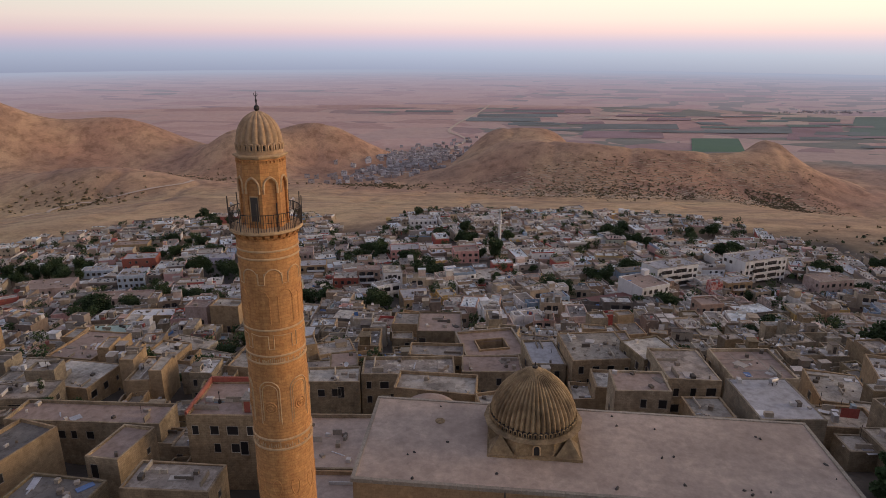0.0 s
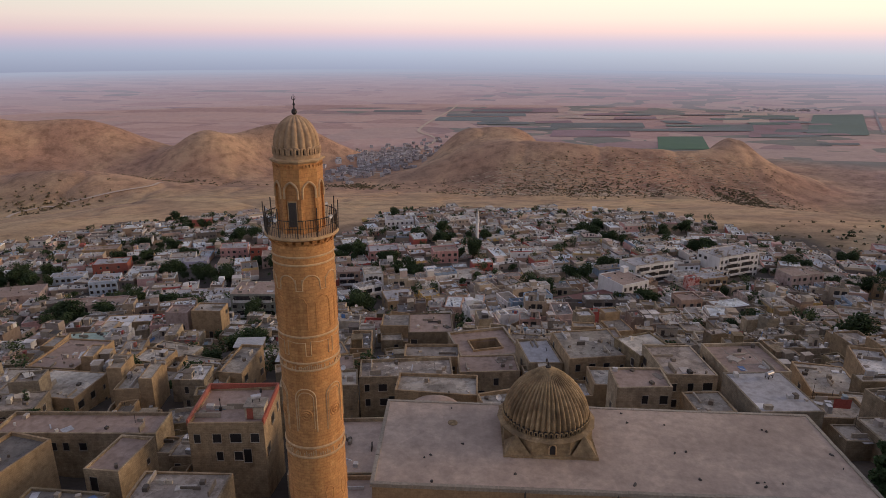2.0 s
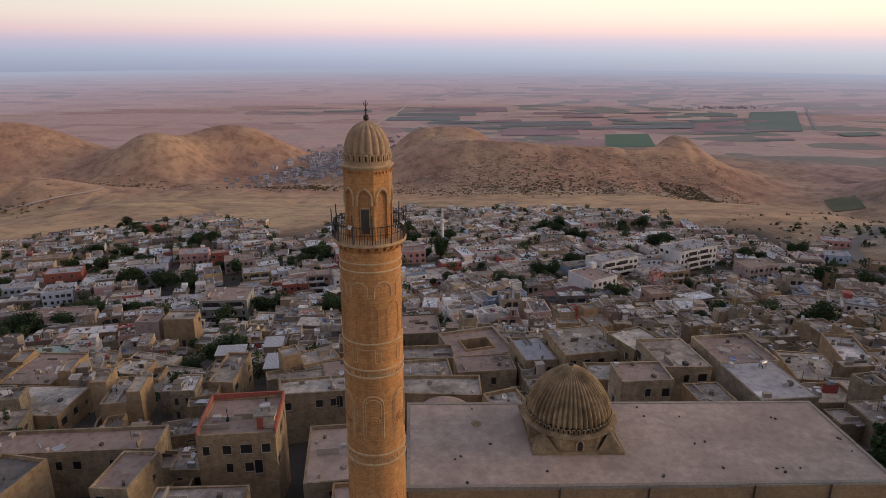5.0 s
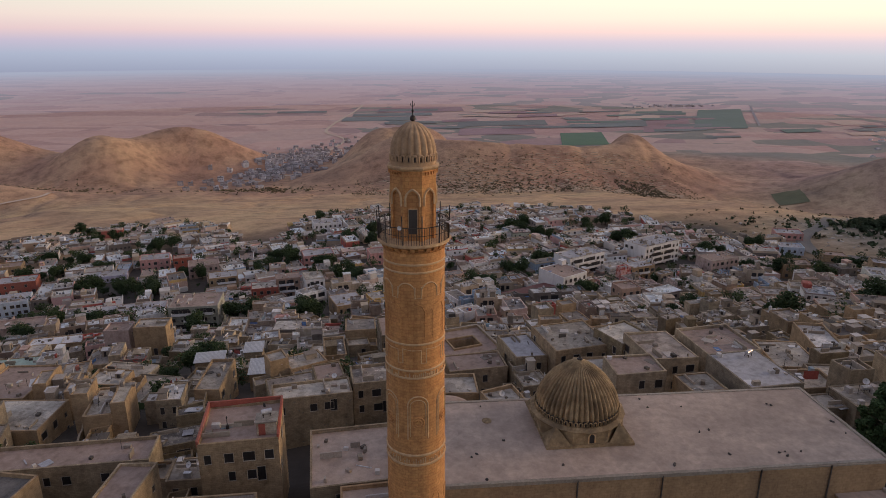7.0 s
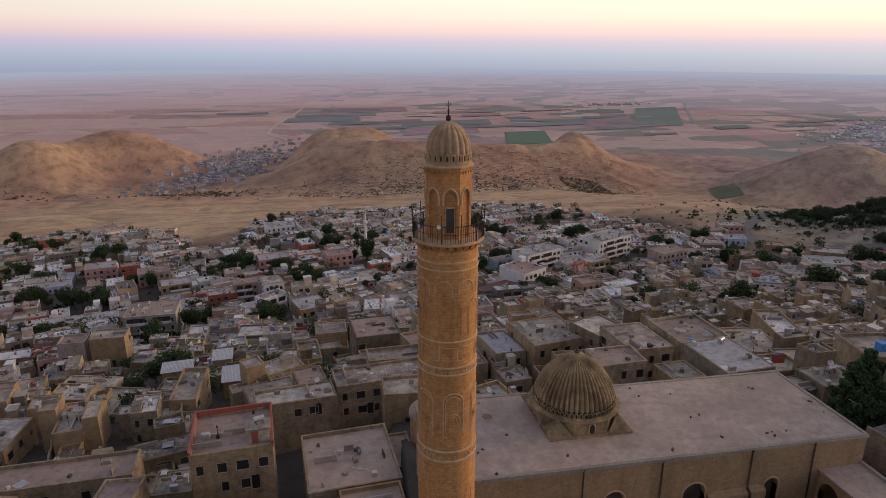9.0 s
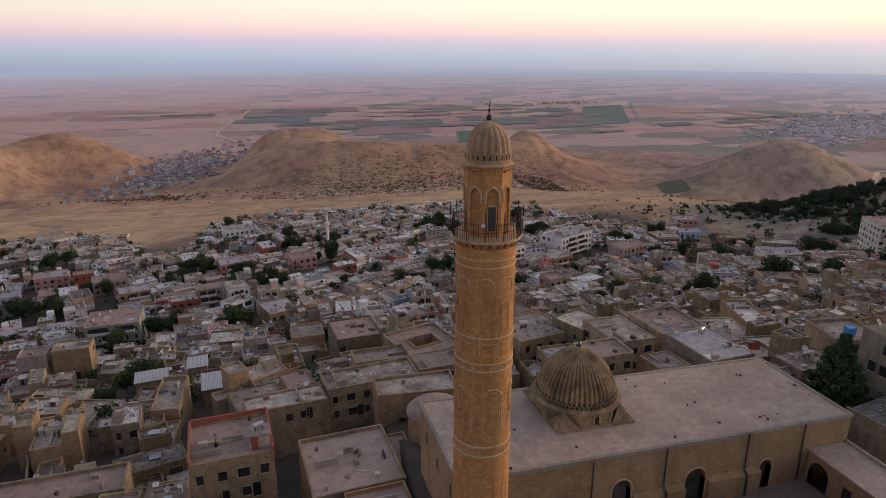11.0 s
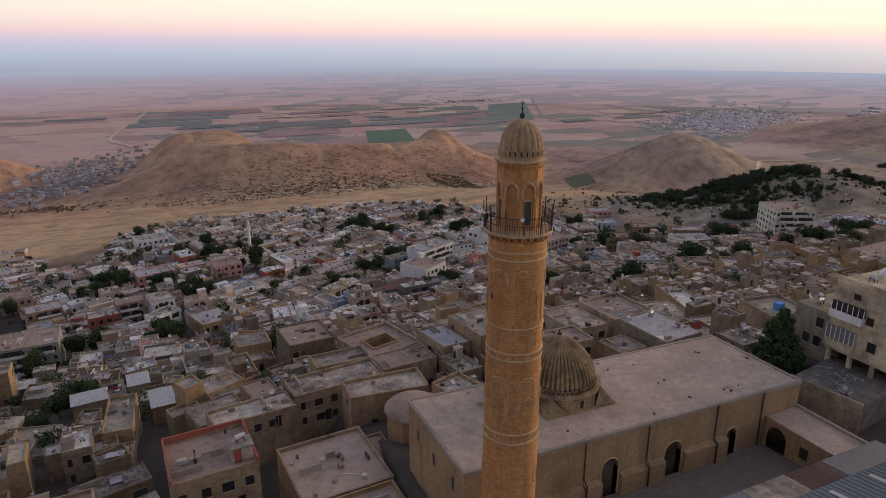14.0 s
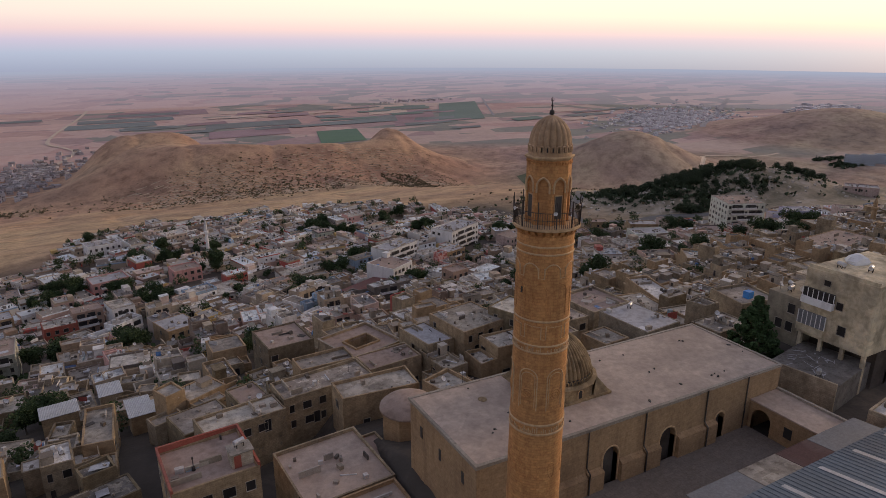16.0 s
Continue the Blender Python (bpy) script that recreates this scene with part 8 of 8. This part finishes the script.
# ---- fields and villages of the plain ----
# crop and soil colours, paled and blued to carry the haze over them
M_FIELD = {"bright": surface("watered_green", ((0.2, (0.10, 0.185, 0.125)), (0.8, (0.13, 0.225, 0.15))), fine=0.03, coarse=0.006, stain=(0.1, 0.2, 0.1), bump=0),
           "olive": surface("olive_crop", ((0.2, (0.115, 0.125, 0.065)), (0.8, (0.17, 0.175, 0.09))), fine=0.05, coarse=0.02, stain=(0.2, 0.17, 0.1), bump=0),
           "green": surface("crop_green", ((0.2, (0.15, 0.21, 0.185)), (0.8, (0.19, 0.25, 0.215))), fine=0.03, coarse=0.006, stain=(0.15, 0.20, 0.165), bump=0),
           "dark": surface("dark_crop", ((0.2, (0.19, 0.22, 0.22)), (0.8, (0.25, 0.275, 0.27))), fine=0.03, coarse=0.006, stain=(0.16, 0.13, 0.12), bump=0),
           "plum": surface("ploughed_red", ((0.2, (0.34, 0.22, 0.24)), (0.8, (0.42, 0.28, 0.295))), fine=0.03, coarse=0.006, stain=(0.25, 0.14, 0.14), bump=0),
           "straw": surface("stubble", ((0.2, (0.60, 0.44, 0.36)), (0.8, (0.68, 0.51, 0.42))), fine=0.03, coarse=0.006, stain=(0.52, 0.34, 0.27), bump=0)}
FIELD_WORDS = {"bright": "bright green irrigated field on the plain", "olive": "olive-green field in the valley below the town", "green": "green crop field on the plain", "dark": "dark green crop field on the plain", "plum": "reddish ploughed field on the plain", "straw": "pale straw stubble field on the plain"}


def field(kind, cx, cy, w, d, yaw, skew=0.0):
    field.n += 1
    lift = 0.7 + 0.02 * field.n
    bm = bmesh.new()
    n, k = 8, 5
    g = [[bm.verts.new((w * (i / n - 0.5) + skew * d * (j / k - 0.5), d * (j / k - 0.5), 0.0)) for i in range(n + 1)] for j in range(k + 1)]
    q = pose(cx, cy, 0, 0, 0, yaw)
    for row in g:
        for v in row:
            v.co = q @ v.co
            v.co.z = float(land(v.co.x, v.co.y)) + lift
    for j in range(k):
        for i in range(n):
            bm.faces.new((g[j][i], g[j][i + 1], g[j + 1][i + 1], g[j + 1][i]))
    return tagged(part("field", bm, M_FIELD[kind]), FIELD_WORDS[kind], "field", "fields on the plain")


field.n = 0
field("olive", 590, 850, 40, 70, -12, 0.2)
for kind, *place in (("bright", 487, 1470, 110, 200, 4, 0.35), ("dark", 22, 1932, 217, 105, 4, 0.09), ("dark", 67, 2048, 247, 84, 4, 0.12), ("plum", 826, 1752, 135, 350, 4, 0.55),
                     ("straw", 850, 2005, 136, 261, 4, 0.5), ("green", 1041, 1855, 160, 470, 4, 0.64), ("dark", 697, 1751, 138, 143, 4, 0.47), ("dark", 362, 1792, 255, 114, 4, 0.27),
                     ("straw", 476, 1975, 237, 61, 4, 0.31), ("plum", 168, 2200, 286, 150, 4, 0.16), ("dark", -220, 2149, 157, 56, 4, 0.0), ("plum", 311, 1621, 196, 126, 4, 0.26),
                     ("straw", 419, 2128, 182, 72, 4, 0.2), ("straw", 1344, 1707, 91, 91, 4, 0.27)):
    field(kind, *place)
rf = random.Random(88)
for _ in range(60):
    fx, fy = rf.uniform(60, 1900), rf.uniform(1450, 2250)
    if 1640 < math.hypot(fx, fy) < 2270 and max(float(land(fx + u, fy)) for u in (-80, 0, 80)) < -153.5:
        field(rf.choice(("dark", "dark", "dark", "plum", "green", "straw")), fx, fy, rf.uniform(70, 200), rf.uniform(25, 70), rf.uniform(-2, 10), rf.uniform(0, 0.6))


# village and far town colours, with some lilac haze painted into them
M_WALL_VILLAGE = island_paint("village_walls", ((0.1, (0.36, 0.31, 0.30)), (0.5, (0.50, 0.45, 0.46)), (0.9, (0.72, 0.68, 0.70))))
M_ROOF_VILLAGE = island_paint("village_roofs", ((0.1, (0.18, 0.165, 0.17)), (0.6, (0.32, 0.295, 0.30)), (0.95, (0.52, 0.50, 0.51))))


def village(name, label, cx, cy, sx, sy, turn, n, seed, big2=1.0, tall=1.0, tone=None):
    r4 = random.Random(seed)
    rows = []
    c, s = math.cos(radians(turn)), math.sin(radians(turn))
    for _ in range(n):
        u, v = r4.gauss(0, 0.5) * sx, r4.gauss(0, 0.5) * sy
        x, y = cx + u * c - v * s, cy + u * s + v * c
        if float(land(x, y)) > -150:
            continue
        rows.append((x, y, float(land(x, y)), r4.gauss(10, 15), r4.uniform(6, 11) * big2, r4.uniform(6, 10) * big2, r4.uniform(3, 6.5) * tall))
    return house_cluster(name, label, rows, mats=(M_WALL_VILLAGE, M_ROOF_VILLAGE, M_GLASS) if tone is None else (tone, tone, M_SHEET))


village("valley_village", "grey flat-roofed village filling the valley between the hills", -165, 1235, 75, 210, -22, 420, 61)
M_TOWN_PALE = island_paint("pale_town", ((0.1, (0.42, 0.39, 0.41)), (0.5, (0.60, 0.57, 0.60)), (0.9, (0.82, 0.80, 0.84))))
village("plain_town", "distant pale town spread beside the road on the plain", 1480, 1360, 330, 150, 32, 1000, 62, 1.1, 0.6, M_TOWN_PALE)
village("industrial_estate", "distant white and bluish sheds of an industrial estate", 2150, 1290, 200, 90, 10, 90, 63, 2.4, 1.0, M_TOWN_PALE)
village("plain_hamlet", "small hamlet among the far fields", 1050, 2220, 150, 40, 0, 60, 64, 0.9, 0.6)
